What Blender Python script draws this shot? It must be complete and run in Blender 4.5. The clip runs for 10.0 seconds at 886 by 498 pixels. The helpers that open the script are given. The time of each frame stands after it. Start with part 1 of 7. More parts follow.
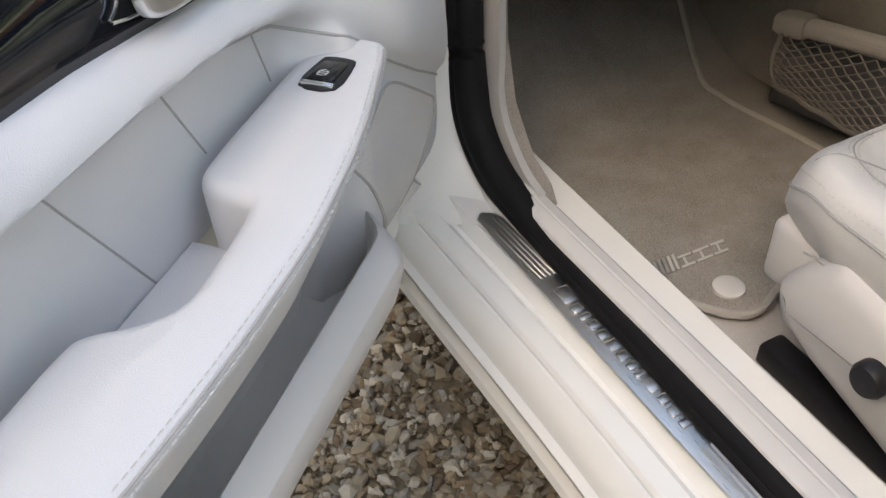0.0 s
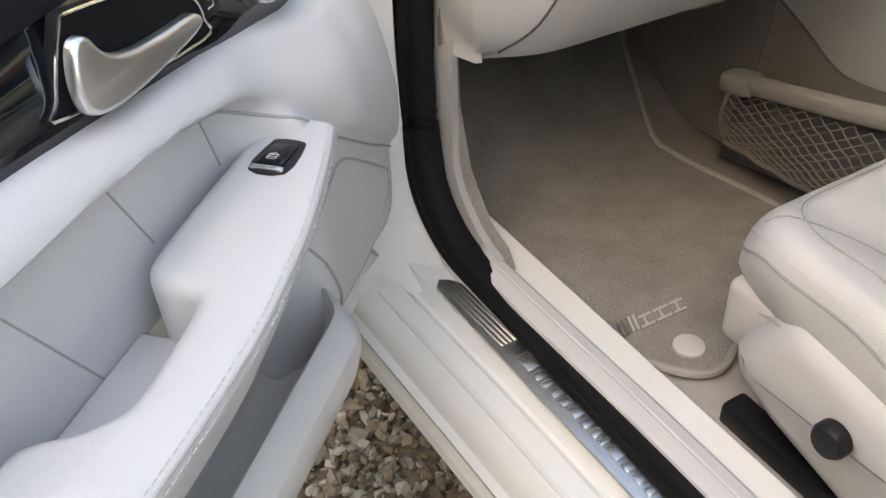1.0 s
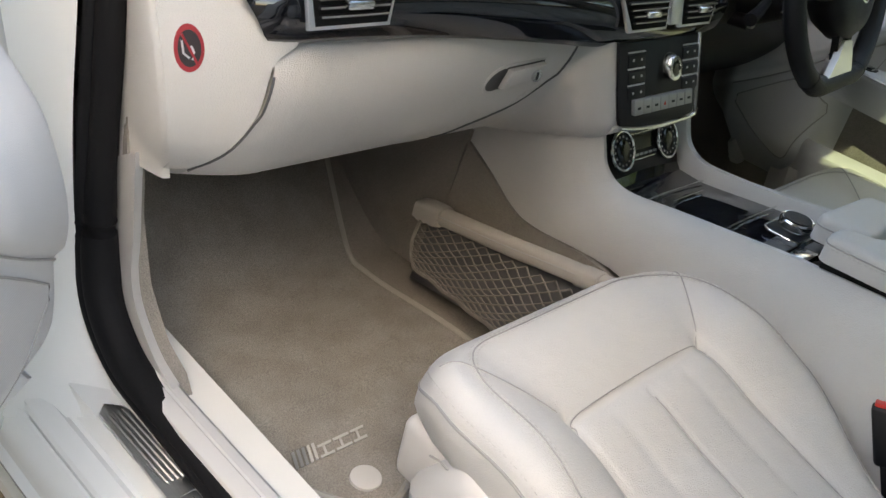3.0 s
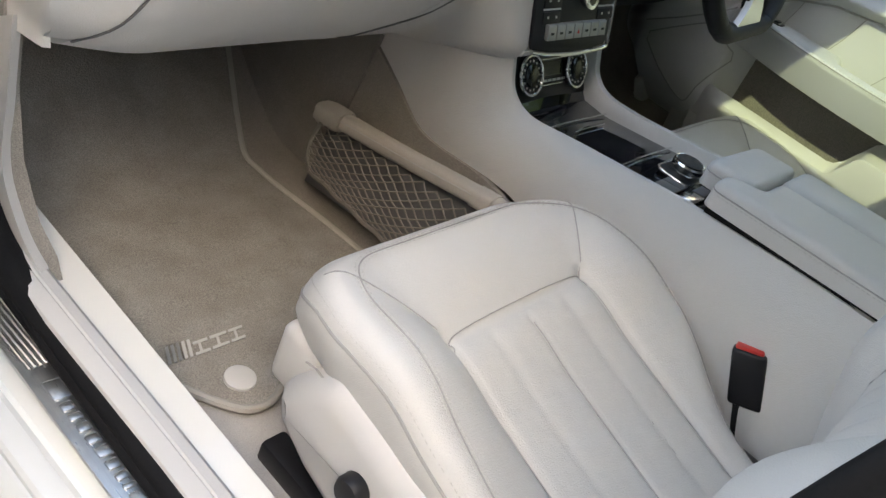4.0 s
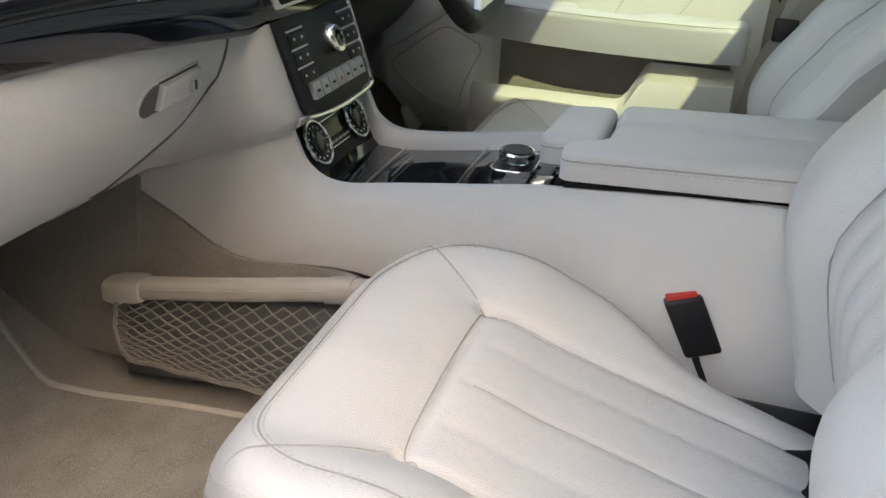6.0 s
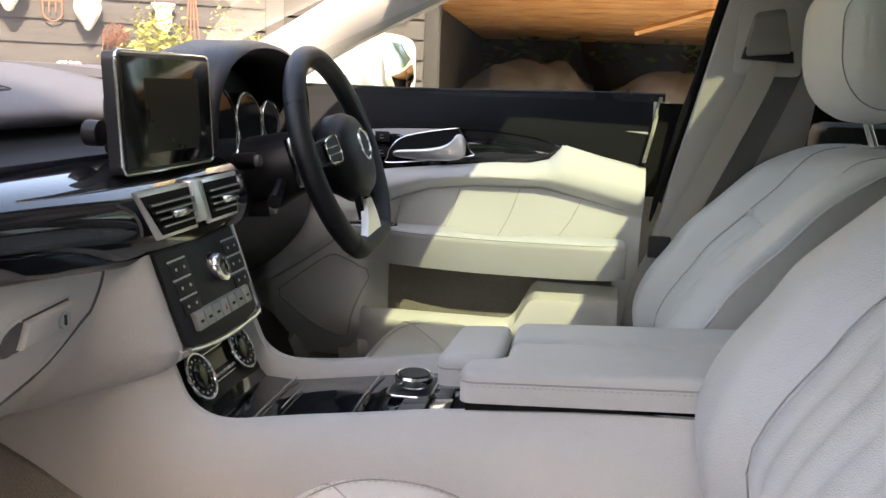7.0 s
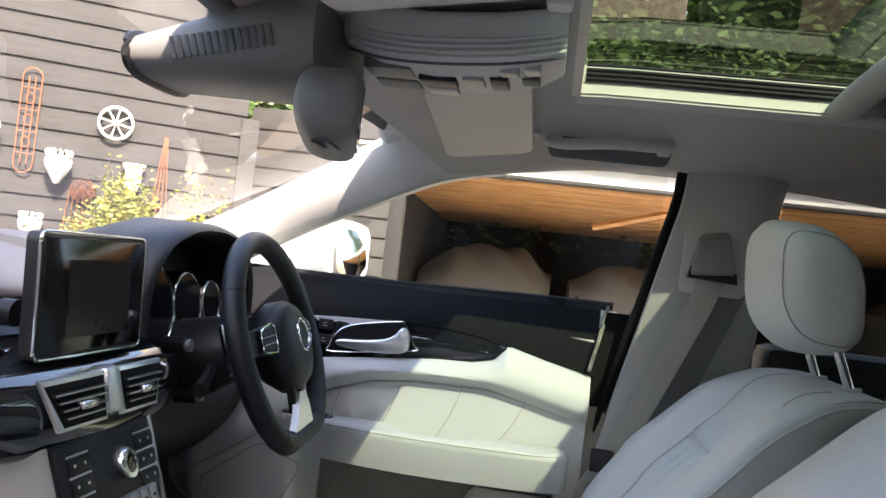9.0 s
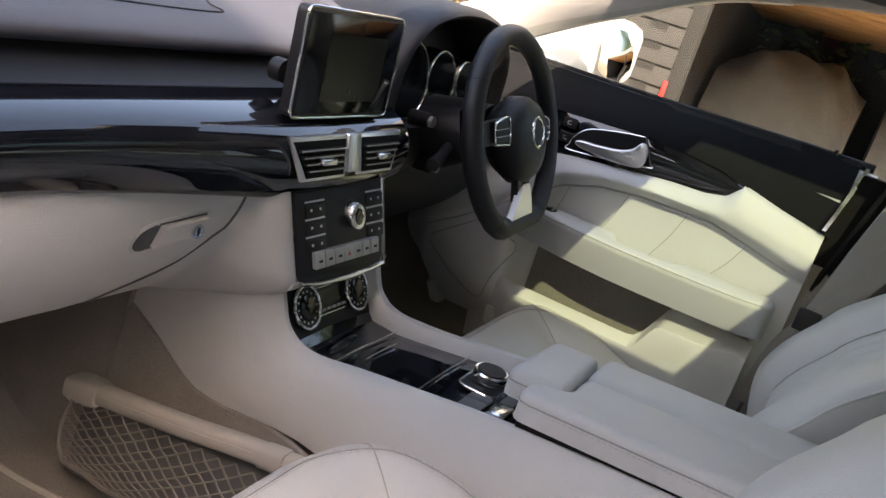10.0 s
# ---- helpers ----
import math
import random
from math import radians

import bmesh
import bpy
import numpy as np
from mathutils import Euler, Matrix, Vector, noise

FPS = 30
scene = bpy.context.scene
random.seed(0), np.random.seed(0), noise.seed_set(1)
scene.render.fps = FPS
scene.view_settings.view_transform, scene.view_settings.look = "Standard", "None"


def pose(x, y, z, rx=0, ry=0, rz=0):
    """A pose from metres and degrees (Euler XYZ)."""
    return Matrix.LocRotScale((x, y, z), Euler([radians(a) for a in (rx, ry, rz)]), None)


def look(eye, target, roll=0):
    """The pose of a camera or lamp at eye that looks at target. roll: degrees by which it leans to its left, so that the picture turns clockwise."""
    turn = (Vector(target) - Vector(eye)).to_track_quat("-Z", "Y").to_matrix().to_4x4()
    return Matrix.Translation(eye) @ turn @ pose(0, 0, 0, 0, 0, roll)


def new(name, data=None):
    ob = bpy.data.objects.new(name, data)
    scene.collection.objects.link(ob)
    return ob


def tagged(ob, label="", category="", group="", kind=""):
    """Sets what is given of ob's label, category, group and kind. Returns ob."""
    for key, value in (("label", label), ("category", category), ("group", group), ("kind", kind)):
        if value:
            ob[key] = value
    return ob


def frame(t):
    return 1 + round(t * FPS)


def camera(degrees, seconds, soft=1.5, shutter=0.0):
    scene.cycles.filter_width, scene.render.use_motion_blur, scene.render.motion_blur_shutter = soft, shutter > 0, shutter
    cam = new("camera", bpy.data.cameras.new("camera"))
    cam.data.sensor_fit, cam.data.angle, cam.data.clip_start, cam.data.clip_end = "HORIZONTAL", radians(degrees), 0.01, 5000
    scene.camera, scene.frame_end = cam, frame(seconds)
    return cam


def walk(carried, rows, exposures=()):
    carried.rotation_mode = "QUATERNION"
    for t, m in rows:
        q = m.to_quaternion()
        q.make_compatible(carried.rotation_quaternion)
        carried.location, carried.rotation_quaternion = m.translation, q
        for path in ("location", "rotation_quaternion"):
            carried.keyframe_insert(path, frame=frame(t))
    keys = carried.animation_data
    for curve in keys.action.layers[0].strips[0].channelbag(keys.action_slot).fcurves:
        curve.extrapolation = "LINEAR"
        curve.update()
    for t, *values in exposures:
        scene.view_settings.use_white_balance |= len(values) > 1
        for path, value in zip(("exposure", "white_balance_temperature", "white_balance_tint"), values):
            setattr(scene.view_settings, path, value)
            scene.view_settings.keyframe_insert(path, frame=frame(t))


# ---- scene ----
cam = camera(54.9, 10.0)
PATH = [
    (0, (-1.158, 0.266, 1.058), (-0.532, 1.634, -0.26), -3.4),
    (0.5, (-1.151, 0.271, 1.064), (-0.489, 1.648, -0.227), -3.3),
    (1, (-1.141, 0.277, 1.073), (-0.408, 1.671, -0.161), -3.4),
    (1.5, (-1.126, 0.28, 1.087), (-0.306, 1.688, -0.073), -3.5),
    (2, (-1.117, 0.288, 1.099), (-0.153, 1.658, 0.006), -1.6),
    (2.5, (-1.108, 0.294, 1.101), (0.045, 1.556, 0.061), 3.4),
    (3, (-1.097, 0.301, 1.105), (0.231, 1.39, 0.081), 13.5),
    (3.2, (-1.099, 0.3, 1.106), (0.282, 1.324, 0.083), 18.0),
    (4.3, (-1.081, 0.306, 1.098), (0.366, 1.072, -0.05), 24.4),
    (4.5, (-1.08, 0.302, 1.079), (0.363, 1.076, -0.07), 20.7),
    (5, (-1.05, 0.347, 1.06), (0.405, 1.075, -0.104), 10.4),
    (5.2, (-1.029, 0.36, 1.057), (0.456, 1.061, -0.085), 6.6),
    (6.3, (-0.99, 0.423, 1.003), (0.812, 0.871, 0.261), 2.9),
    (6.5, (-0.979, 0.424, 1.003), (0.87, 0.837, 0.364), 2.6),
    (7, (-0.965, 0.43, 0.997), (0.971, 0.754, 0.616), 2.3),
    (7.5, (-0.953, 0.436, 0.999), (1.025, 0.683, 0.835), 2.5),
    (8, (-0.945, 0.436, 0.989), (1.048, 0.601, 1.028), 2.3),
    (8.5, (-0.929, 0.439, 0.988), (1.063, 0.547, 1.131), 2.8),
    (9, (-0.924, 0.413, 1.034), (1.059, 0.677, 1.065), 6.7),
    (9.5, (-0.928, 0.365, 1.086), (0.968, 0.921, 0.773), 12.7),
    (10, (-0.952, 0.337, 1.105), (0.807, 1.068, 0.495), 17.3),
]
EXPOSURE = [(0.0, 2.43, 8600, 10), (3.0, 2.78, 8200, 8), (5.0, 2.76, 7950, 7), (6.5, 3.13, 8450, 14), (7.5, 3.03, 8350, 20), (9.0, 3.02, 7200, 18), (10.0, 2.76, 8200, 19)]
walk(cam, [(t, look(eye, target, roll)) for t, eye, target, roll in PATH], EXPOSURE)

# ---- light ----
SUN_FROM = Vector((-1.0, -0.508, 1.0)).normalized()
world = bpy.data.worlds.new("sky")
scene.world = world
world.use_nodes = True
_wn = world.node_tree.nodes
_sky = _wn.new("ShaderNodeTexSky")
_sky.sky_type, _sky.sun_disc = "NISHITA", False
_sky.sun_elevation = math.asin(SUN_FROM.z)
_sky.sun_rotation = math.atan2(SUN_FROM.x, SUN_FROM.y)
_sky.air_density, _sky.dust_density = 1.0, 2.0
_wn["Background"].inputs["Strength"].default_value = 0.15
world.node_tree.links.new(_sky.outputs[0], _wn["Background"].inputs["Color"])
_sl = bpy.data.lights.new("sun", "SUN")
_sl.energy, _sl.angle, _sl.color = 2.6, radians(0.5), (1.0, 0.95, 0.86)
sun = new("sun", _sl)
sun.matrix_world = look(SUN_FROM * 20, (0, 0, 0))

# ---- helpers ----
V = Vector


def cr(pts, n=6, closed=False):
    """Catmull-Rom curve through points of any dimension."""
    p = [np.array(q, float) for q in pts]
    k = len(p)
    out = []
    for i in range(k if closed else k - 1):
        a, b, c, d = (p[(i + j) % k] if closed else p[min(max(i + j, 0), k - 1)] for j in (-1, 0, 1, 2))
        for s in range(n):
            t = s / n
            out.append(0.5 * (2 * b + (c - a) * t + (2 * a - 5 * b + 4 * c - d) * t * t + (3 * b - a - 3 * c + d) * t ** 3))
    if not closed:
        out.append(p[-1])
    return [tuple(float(v) for v in q) for q in out]


def bmesh_grid(rows, close_u=False, close_v=False, bm=None):
    """A sheet of quads from rows of points; u runs along a row."""
    bm = bm or bmesh.new()
    vs = [[bm.verts.new(p) for p in r] for r in rows]
    n, m = len(vs), len(vs[0])
    for i in range(n if close_v else n - 1):
        for j in range(m if close_u else m - 1):
            q = [vs[i][j], vs[i][(j + 1) % m], vs[(i + 1) % n][(j + 1) % m], vs[(i + 1) % n][j]]
            try:
                bm.faces.new(q)
            except ValueError:
                pass
    return bm


def loft(rings, cap=True, bm=None):
    """A skin over closed rings of equal count."""
    bm = bm or bmesh.new()
    vs = [[bm.verts.new(p) for p in r] for r in rings]
    m = len(vs[0])
    for a, b in zip(vs, vs[1:]):
        for j in range(m):
            bm.faces.new([a[j], a[(j + 1) % m], b[(j + 1) % m], b[j]])
    if cap:
        bm.faces.new(vs[0][::-1])
        bm.faces.new(vs[-1])
    return bm


def tube(path, r, seg=8, bm=None, close=False, flat=1.0):
    """A round bar along a path; r may be a list."""
    path = [V(p) for p in path]
    n = len(path)
    rings = []
    up = V((0.013, 0.027, 1))
    for i, p in enumerate(path):
        if close:
            t = path[(i + 1) % n] - path[i - 1]
        else:
            t = path[min(i + 1, n - 1)] - path[max(i - 1, 0)]
        t.normalize()
        a = t.cross(up)
        if a.length < 1e-3:
            a = t.cross(V((1, 0.1, 0)))
        a.normalize()
        b = a.cross(t)
        rr = r[i] if isinstance(r, (list, tuple)) else r
        rings.append([p + a * (rr * math.cos(k * math.tau / seg)) + b * (rr * flat * math.sin(k * math.tau / seg)) for k in range(seg)])
    if close:
        return bmesh_grid(rings, True, True, bm)
    return loft(rings, True, bm)


def box(x0, x1, y0, y1, z0, z1, bevel=0.0, seg=2, bm=None):
    x0, x1 = min(x0, x1), max(x0, x1)
    own = bmesh.new()
    bmesh.ops.create_cube(own, size=1.0)
    for v in own.verts:
        v.co = V(((x0 + x1) / 2 + v.co.x * (x1 - x0), (y0 + y1) / 2 + v.co.y * (y1 - y0), (z0 + z1) / 2 + v.co.z * (z1 - z0)))
    if bevel > 0:
        bmesh.ops.bevel(own, geom=own.edges[:], offset=bevel, segments=seg, affect="EDGES", profile=0.5)
    return merge(bm, own)


def merge(bm, own):
    if bm is None:
        return own
    me = bpy.data.meshes.new("tmp")
    own.to_mesh(me)
    own.free()
    bm.from_mesh(me)
    bpy.data.meshes.remove(me)
    return bm


def slab(outline, place, thick, bevel=0.0, seg=2, bm=None):
    """A plate: a flat outline (a, b), set in space by place(a, b, h) and thick in h."""
    own = bmesh.new()
    f = own.faces.new([own.verts.new((a, b, 0)) for a, b in outline])
    ext = bmesh.ops.extrude_face_region(own, geom=[f])
    top = [g for g in ext["geom"] if isinstance(g, bmesh.types.BMVert)]
    for v in top:
        v.co.z = thick
    own.normal_update()
    if bevel > 0:
        tops = set(top)
        es = [e for e in own.edges if e.verts[0] in tops and e.verts[1] in tops]
        bmesh.ops.bevel(own, geom=es, offset=bevel, segments=seg, affect="EDGES", profile=0.5)
    for v in own.verts:
        v.co = V(place(v.co.x, v.co.y, v.co.z))
    return merge(bm, own)


def mapped(bm, fn):
    for v in bm.verts:
        v.co = V(fn(*v.co))
    return bm


def thicken(bm, t, view=(-0.95, 0.4, 1.05)):
    """Give a sheet a back, on the side turned away from a point of view."""
    bm.normal_update()
    eye = V(view)
    turn = sum(f.calc_area() * f.normal.dot(eye - f.calc_center_median()) for f in bm.faces)
    k = -abs(t) if turn > 0 else abs(t)
    fs, es = bm.faces[:], [e for e in bm.edges if len(e.link_faces) == 1]
    back = {v: bm.verts.new(v.co + v.normal * k) for v in bm.verts[:]}
    rim = [tuple(e.verts) for e in es]
    for f in fs:
        bm.faces.new([back[v] for v in reversed(f.verts)])
    for a, b in rim:
        bm.faces.new([a, b, back[b], back[a]])
    return bm


def finish(name, bm, mat, sharp=35):
    bmesh.ops.remove_doubles(bm, verts=bm.verts[:], dist=1e-6)
    bmesh.ops.recalc_face_normals(bm, faces=bm.faces[:])
    me = bpy.data.meshes.new(name)
    bm.to_mesh(me)
    bm.free()
    for p in me.polygons:
        p.use_smooth = True
    me.set_sharp_from_angle(angle=radians(sharp))
    me.materials.append(mat)
    return me


def rounded(pts, r):
    """Corners of an outline cut to short arcs."""
    out = []
    for i, p in enumerate(pts):
        p, a, b = V(p), V(pts[i - 1]), V(pts[(i + 1) % len(pts)])
        u, w = (a - p).normalized() * r, (b - p).normalized() * r
        for k in range(5):
            t = k / 4
            out.append(tuple(p + u * (1 - t) ** 2 + w * t * t))
    return out


def stitches(path, length, gap, bm=None, r=0.0006):
    """Short thread stitches along a path."""
    bm = bm or bmesh.new()
    p = [V(q) for q in path]
    run, nxt = 0.0, 0.0
    for a, b in zip(p, p[1:]):
        d = (b - a).length
        while nxt + length < run + d:
            q = a + (b - a) * max(0.0, (nxt - run) / d)
            e = a + (b - a) * ((nxt + length - run) / d)
            tube([q, (q + e) / 2, e], [r * 0.6, r, r * 0.6], 4, bm)
            nxt += length + gap
        run += d
    return bm


def thing(name, at, label, category, group="", kind=""):
    ob = new(name)
    ob.empty_display_size = 0.05
    ob.location = at
    bpy.context.view_layer.update()
    return tagged(ob, label, category, group, kind)


def part(name, bm, mat, parent, label="", sharp=35, kind=""):
    """One mesh in world coordinates under a thing or a part."""
    ob = new(name, finish(name, bm, mat, sharp))
    ob.parent = parent
    if parent.type == "EMPTY":
        ob.matrix_parent_inverse = Matrix.Translation(-V(parent.location))
    return tagged(ob, label, "", "", kind)


def solid(name, bm, mat, label, category, kind="", group="", sharp=35):
    """A thing that is one mesh."""
    return tagged(new(name, finish(name, bm, mat, sharp)), label, category, group, kind)


# ---- materials ----
def material(name, color, rough=0.5, metal=0.0, spots=0.0, spot_scale=8.0, grain=0.0, grain_scale=400.0, coat=0.0, tint=None, sheen=0.0, fine="noise", stretch=(1, 1, 1), rough_var=0.08, soft=0.0, spec=0.5, speck=0.0):
    """Colour with cloudy variation, a fine relief and uneven gloss."""
    m = bpy.data.materials.new(name)
    m.use_nodes = True
    nt = m.node_tree
    N, L = nt.nodes, nt.links.new
    b = N["Principled BSDF"]
    co = N.new("ShaderNodeTexCoord")
    mp = N.new("ShaderNodeMapping")
    mp.inputs["Scale"].default_value = stretch
    L(co.outputs["Object"], mp.inputs["Vector"])
    b.inputs["Base Color"].default_value = (*color, 1)
    b.inputs["Roughness"].default_value, b.inputs["Metallic"].default_value = rough, metal
    b.inputs["Coat Weight"].default_value, b.inputs["Coat Roughness"].default_value = coat, 0.03
    b.inputs["Sheen Weight"].default_value = sheen
    b.inputs["Specular IOR Level"].default_value = spec
    big = N.new("ShaderNodeTexNoise")
    big.inputs["Scale"].default_value, big.inputs["Detail"].default_value = spot_scale, 4
    L(mp.outputs[0], big.inputs["Vector"])
    if spots > 0:
        mix = N.new("ShaderNodeMix")
        mix.data_type = "RGBA"
        t = tint or tuple(c * 0.75 for c in color)
        mix.inputs["A"].default_value, mix.inputs["B"].default_value = (*color, 1), (*t, 1)
        rm = N.new("ShaderNodeMapRange")
        rm.inputs["From Min"].default_value, rm.inputs["From Max"].default_value = 0.35, 0.75
        rm.inputs["To Max"].default_value = spots
        L(big.outputs["Fac"], rm.inputs["Value"])
        L(rm.outputs["Result"], mix.inputs["Factor"])
        L(mix.outputs["Result"], b.inputs["Base Color"])
    if speck > 0:
        sp, mr, mm = N.new("ShaderNodeTexNoise"), N.new("ShaderNodeMapRange"), N.new("ShaderNodeMix")
        sp.inputs["Scale"].default_value, sp.inputs["Detail"].default_value = grain_scale * 2.2, 2
        L(mp.outputs[0], sp.inputs["Vector"])
        mr.inputs["From Min"].default_value, mr.inputs["From Max"].default_value = 0.38, 0.62
        mr.inputs["To Min"].default_value, mr.inputs["To Max"].default_value = 1 - speck, 1 + 0.6 * speck
        L(sp.outputs["Fac"], mr.inputs["Value"])
        mm.data_type, mm.blend_type = "RGBA", "MULTIPLY"
        mm.inputs["Factor"].default_value = 1.0
        src = b.inputs["Base Color"].links[0].from_socket if b.inputs["Base Color"].links else None
        if src:
            L(src, mm.inputs["A"])
        else:
            mm.inputs["A"].default_value = (*color, 1)
        L(mr.outputs["Result"], mm.inputs["B"])
        L(mm.outputs["Result"], b.inputs["Base Color"])
    rr = N.new("ShaderNodeMapRange")
    rr.inputs["To Min"].default_value, rr.inputs["To Max"].default_value = max(0.0, rough - rough_var), min(1.0, rough + rough_var)
    L(big.outputs["Fac"], rr.inputs["Value"])
    L(rr.outputs["Result"], b.inputs["Roughness"])
    if grain > 0:
        fn = N.new("ShaderNodeTexVoronoi" if fine == "cells" else "ShaderNodeTexNoise")
        fn.inputs["Scale"].default_value = grain_scale
        L(mp.outputs[0], fn.inputs["Vector"])
        bp = N.new("ShaderNodeBump")
        bp.inputs["Strength"].default_value, bp.inputs["Distance"].default_value = grain, 0.001
        L(fn.outputs[0], bp.inputs["Height"])
        if soft > 0:
            b2 = N.new("ShaderNodeBump")
            b2.inputs["Strength"].default_value, b2.inputs["Distance"].default_value = soft, 0.01
            n2 = N.new("ShaderNodeTexNoise")
            n2.inputs["Scale"].default_value = 22.0
            L(mp.outputs[0], n2.inputs["Vector"])
            L(n2.outputs[0], b2.inputs["Height"])
            L(b2.outputs[0], bp.inputs["Normal"])
        L(bp.outputs[0], b.inputs["Normal"])
    return m


def glass(name, color=(1, 1, 1), most=0.9, least=0.04):
    """A clear pane whose gloss rises towards grazing views."""
    m = bpy.data.materials.new(name)
    m.use_nodes = True
    N, L = m.node_tree.nodes, m.node_tree.links.new
    tr, gl, lw, mx, pw, mr = (N.new("ShaderNode" + k) for k in ("BsdfTransparent", "BsdfGlossy", "LayerWeight", "MixShader", "Math", "MapRange"))
    tr.inputs["Color"].default_value = (*color, 1)
    gl.inputs["Roughness"].default_value = 0.0
    lw.inputs["Blend"].default_value = 0.5
    pw.operation = "POWER"
    pw.inputs[1].default_value = 4.0
    mr.inputs["To Min"].default_value, mr.inputs["To Max"].default_value = least, most
    L(lw.outputs["Facing"], pw.inputs[0])
    L(pw.outputs[0], mr.inputs["Value"])
    L(mr.outputs["Result"], mx.inputs[0])
    L(tr.outputs[0], mx.inputs[1])
    L(gl.outputs[0], mx.inputs[2])
    L(mx.outputs[0], N["Material Output"].inputs["Surface"])
    return m


LEATHER = material("grey_leather", (0.60, 0.585, 0.56), 0.42, spots=0.4, spot_scale=5, grain=0.35, grain_scale=700, fine="cells", tint=(0.54, 0.525, 0.495), soft=0.22, speck=0.04)
LEATHER_COOL = material("door_leather", (0.585, 0.585, 0.59), 0.48, spots=0.3, spot_scale=6, grain=0.22, grain_scale=1000, fine="cells", tint=(0.54, 0.54, 0.54))
PLASTIC = material("light_plastic", (0.57, 0.555, 0.535), 0.5, spots=0.3, spot_scale=7, grain=0.15, grain_scale=1200, fine="cells", tint=(0.53, 0.515, 0.49))
# visor colour is raised and warmed for the light thrown up from the windscreen
VISOR = material("lit_visor_vinyl", (0.66, 0.62, 0.55), 0.6, spots=0.3, spot_scale=10, grain=0.3, grain_scale=900, fine="cells", tint=(0.60, 0.56, 0.49))
GREY_TRIM = material("grey_pillar_trim", (0.40, 0.385, 0.365), 0.7, spots=0.3, spot_scale=8, grain=0.3, grain_scale=900, tint=(0.36, 0.345, 0.325))
HEADLINER = material("headliner_cloth", (0.44, 0.42, 0.395), 0.9, spots=0.3, spot_scale=12, grain=0.4, grain_scale=900, sheen=0.2, speck=0.08)
CARPET = material("taupe_carpet", (0.265, 0.24, 0.212), 0.95, spots=0.8, spot_scale=14, grain=1.0, grain_scale=420, tint=(0.22, 0.20, 0.175), sheen=0.1, speck=0.28)
MAT_CARPET = material("ribbed_mat_carpet", (0.31, 0.285, 0.25), 0.95, spots=0.9, spot_scale=18, grain=1.0, grain_scale=360, tint=(0.23, 0.205, 0.175), sheen=0.1, speck=0.3)
PALE_CARPET = material("lit_floor_carpet", (0.47, 0.445, 0.415), 0.95, spots=0.7, spot_scale=16, grain=0.9, grain_scale=480, tint=(0.38, 0.36, 0.33), sheen=0.1, speck=0.16)
BINDING = material("mat_binding", (0.40, 0.37, 0.33), 0.8, grain=0.6, grain_scale=700, spots=0.3)
SEAM = material("seam_leather", (0.36, 0.35, 0.335), 0.7, grain=0.3)
THREAD = material("pale_thread", (0.50, 0.485, 0.46), 0.75, grain=0.3)
PAINT = material("white_car_paint", (0.80, 0.79, 0.75), 0.25, coat=0.8, spots=0.2, spot_scale=3, rough_var=0.04, tint=(0.77, 0.755, 0.71))
RUBBER = material("black_rubber", (0.008, 0.008, 0.009), 0.7, grain=0.4, grain_scale=300, spots=0.4, tint=(0.014, 0.014, 0.014), spec=0.15)
BLACK_LEATHER = material("black_leather", (0.008, 0.0085, 0.0105), 0.42, grain=0.35, grain_scale=900, fine="cells", spots=0.3, tint=(0.011, 0.011, 0.0135), spec=0.38)
DOOR_PAD = material("dark_door_pad", (0.006, 0.0065, 0.008), 0.8, grain=0.35, grain_scale=900, fine="cells", spots=0.3, tint=(0.008, 0.0085, 0.0105), spec=0.2)
DASH_TOP = material("dark_blue_grey_dash", (0.060, 0.062, 0.075), 0.5, grain=0.35, grain_scale=900, fine="cells", spots=0.3, tint=(0.075, 0.076, 0.09))
PIANO = material("black_lacquered_wood", (0.006, 0.007, 0.010), 0.08, coat=1.0, spots=0.8, spot_scale=14, tint=(0.014, 0.016, 0.021), stretch=(1, 6, 6), rough_var=0.03, spec=0.1)
PIANO.node_tree.nodes["Principled BSDF"].inputs["Coat IOR"].default_value = 1.62
BLACK_PLASTIC = material("black_plastic", (0.012, 0.012, 0.014), 0.4, grain=0.2, grain_scale=800, spots=0.3, tint=(0.02, 0.02, 0.022), spec=0.3)
SCREEN = material("dark_screen", (0.004, 0.005, 0.006), 0.1, coat=0.08, spots=0.2, rough_var=0.03, spec=0.35)
CHROME = material("satin_chrome", (0.78, 0.78, 0.77), 0.18, 1.0, spots=0.3, spot_scale=30, rough_var=0.08, tint=(0.7, 0.7, 0.69))
SATIN = material("satin_aluminium", (0.80, 0.80, 0.79), 0.34, 1.0, spots=0.3, spot_scale=30, rough_var=0.05, tint=(0.74, 0.74, 0.73))
ALU = material("brushed_steel", (0.62, 0.61, 0.59), 0.3, 1.0, spots=0.5, spot_scale=60, stretch=(8, 0.6, 8), grain=0.3, grain_scale=300, tint=(0.5, 0.49, 0.47))
RED = material("red_plastic", (0.55, 0.03, 0.025), 0.4, spots=0.2)
STICKER_RED = material("red_sticker", (0.35, 0.03, 0.04), 0.45, spots=0.2)
STICKER_DARK = material("dark_sticker", (0.03, 0.025, 0.028), 0.4, spots=0.2)
INK = material("pale_print", (0.6, 0.6, 0.6), 0.5, spots=0.2)
KEY_GREY = material("silver_keys", (0.42, 0.42, 0.41), 0.35, 0.6, spots=0.3, spot_scale=40)
BELT_WEB = material("beige_webbing", (0.33, 0.31, 0.28), 0.85, spots=0.3, grain=0.8, grain_scale=600)
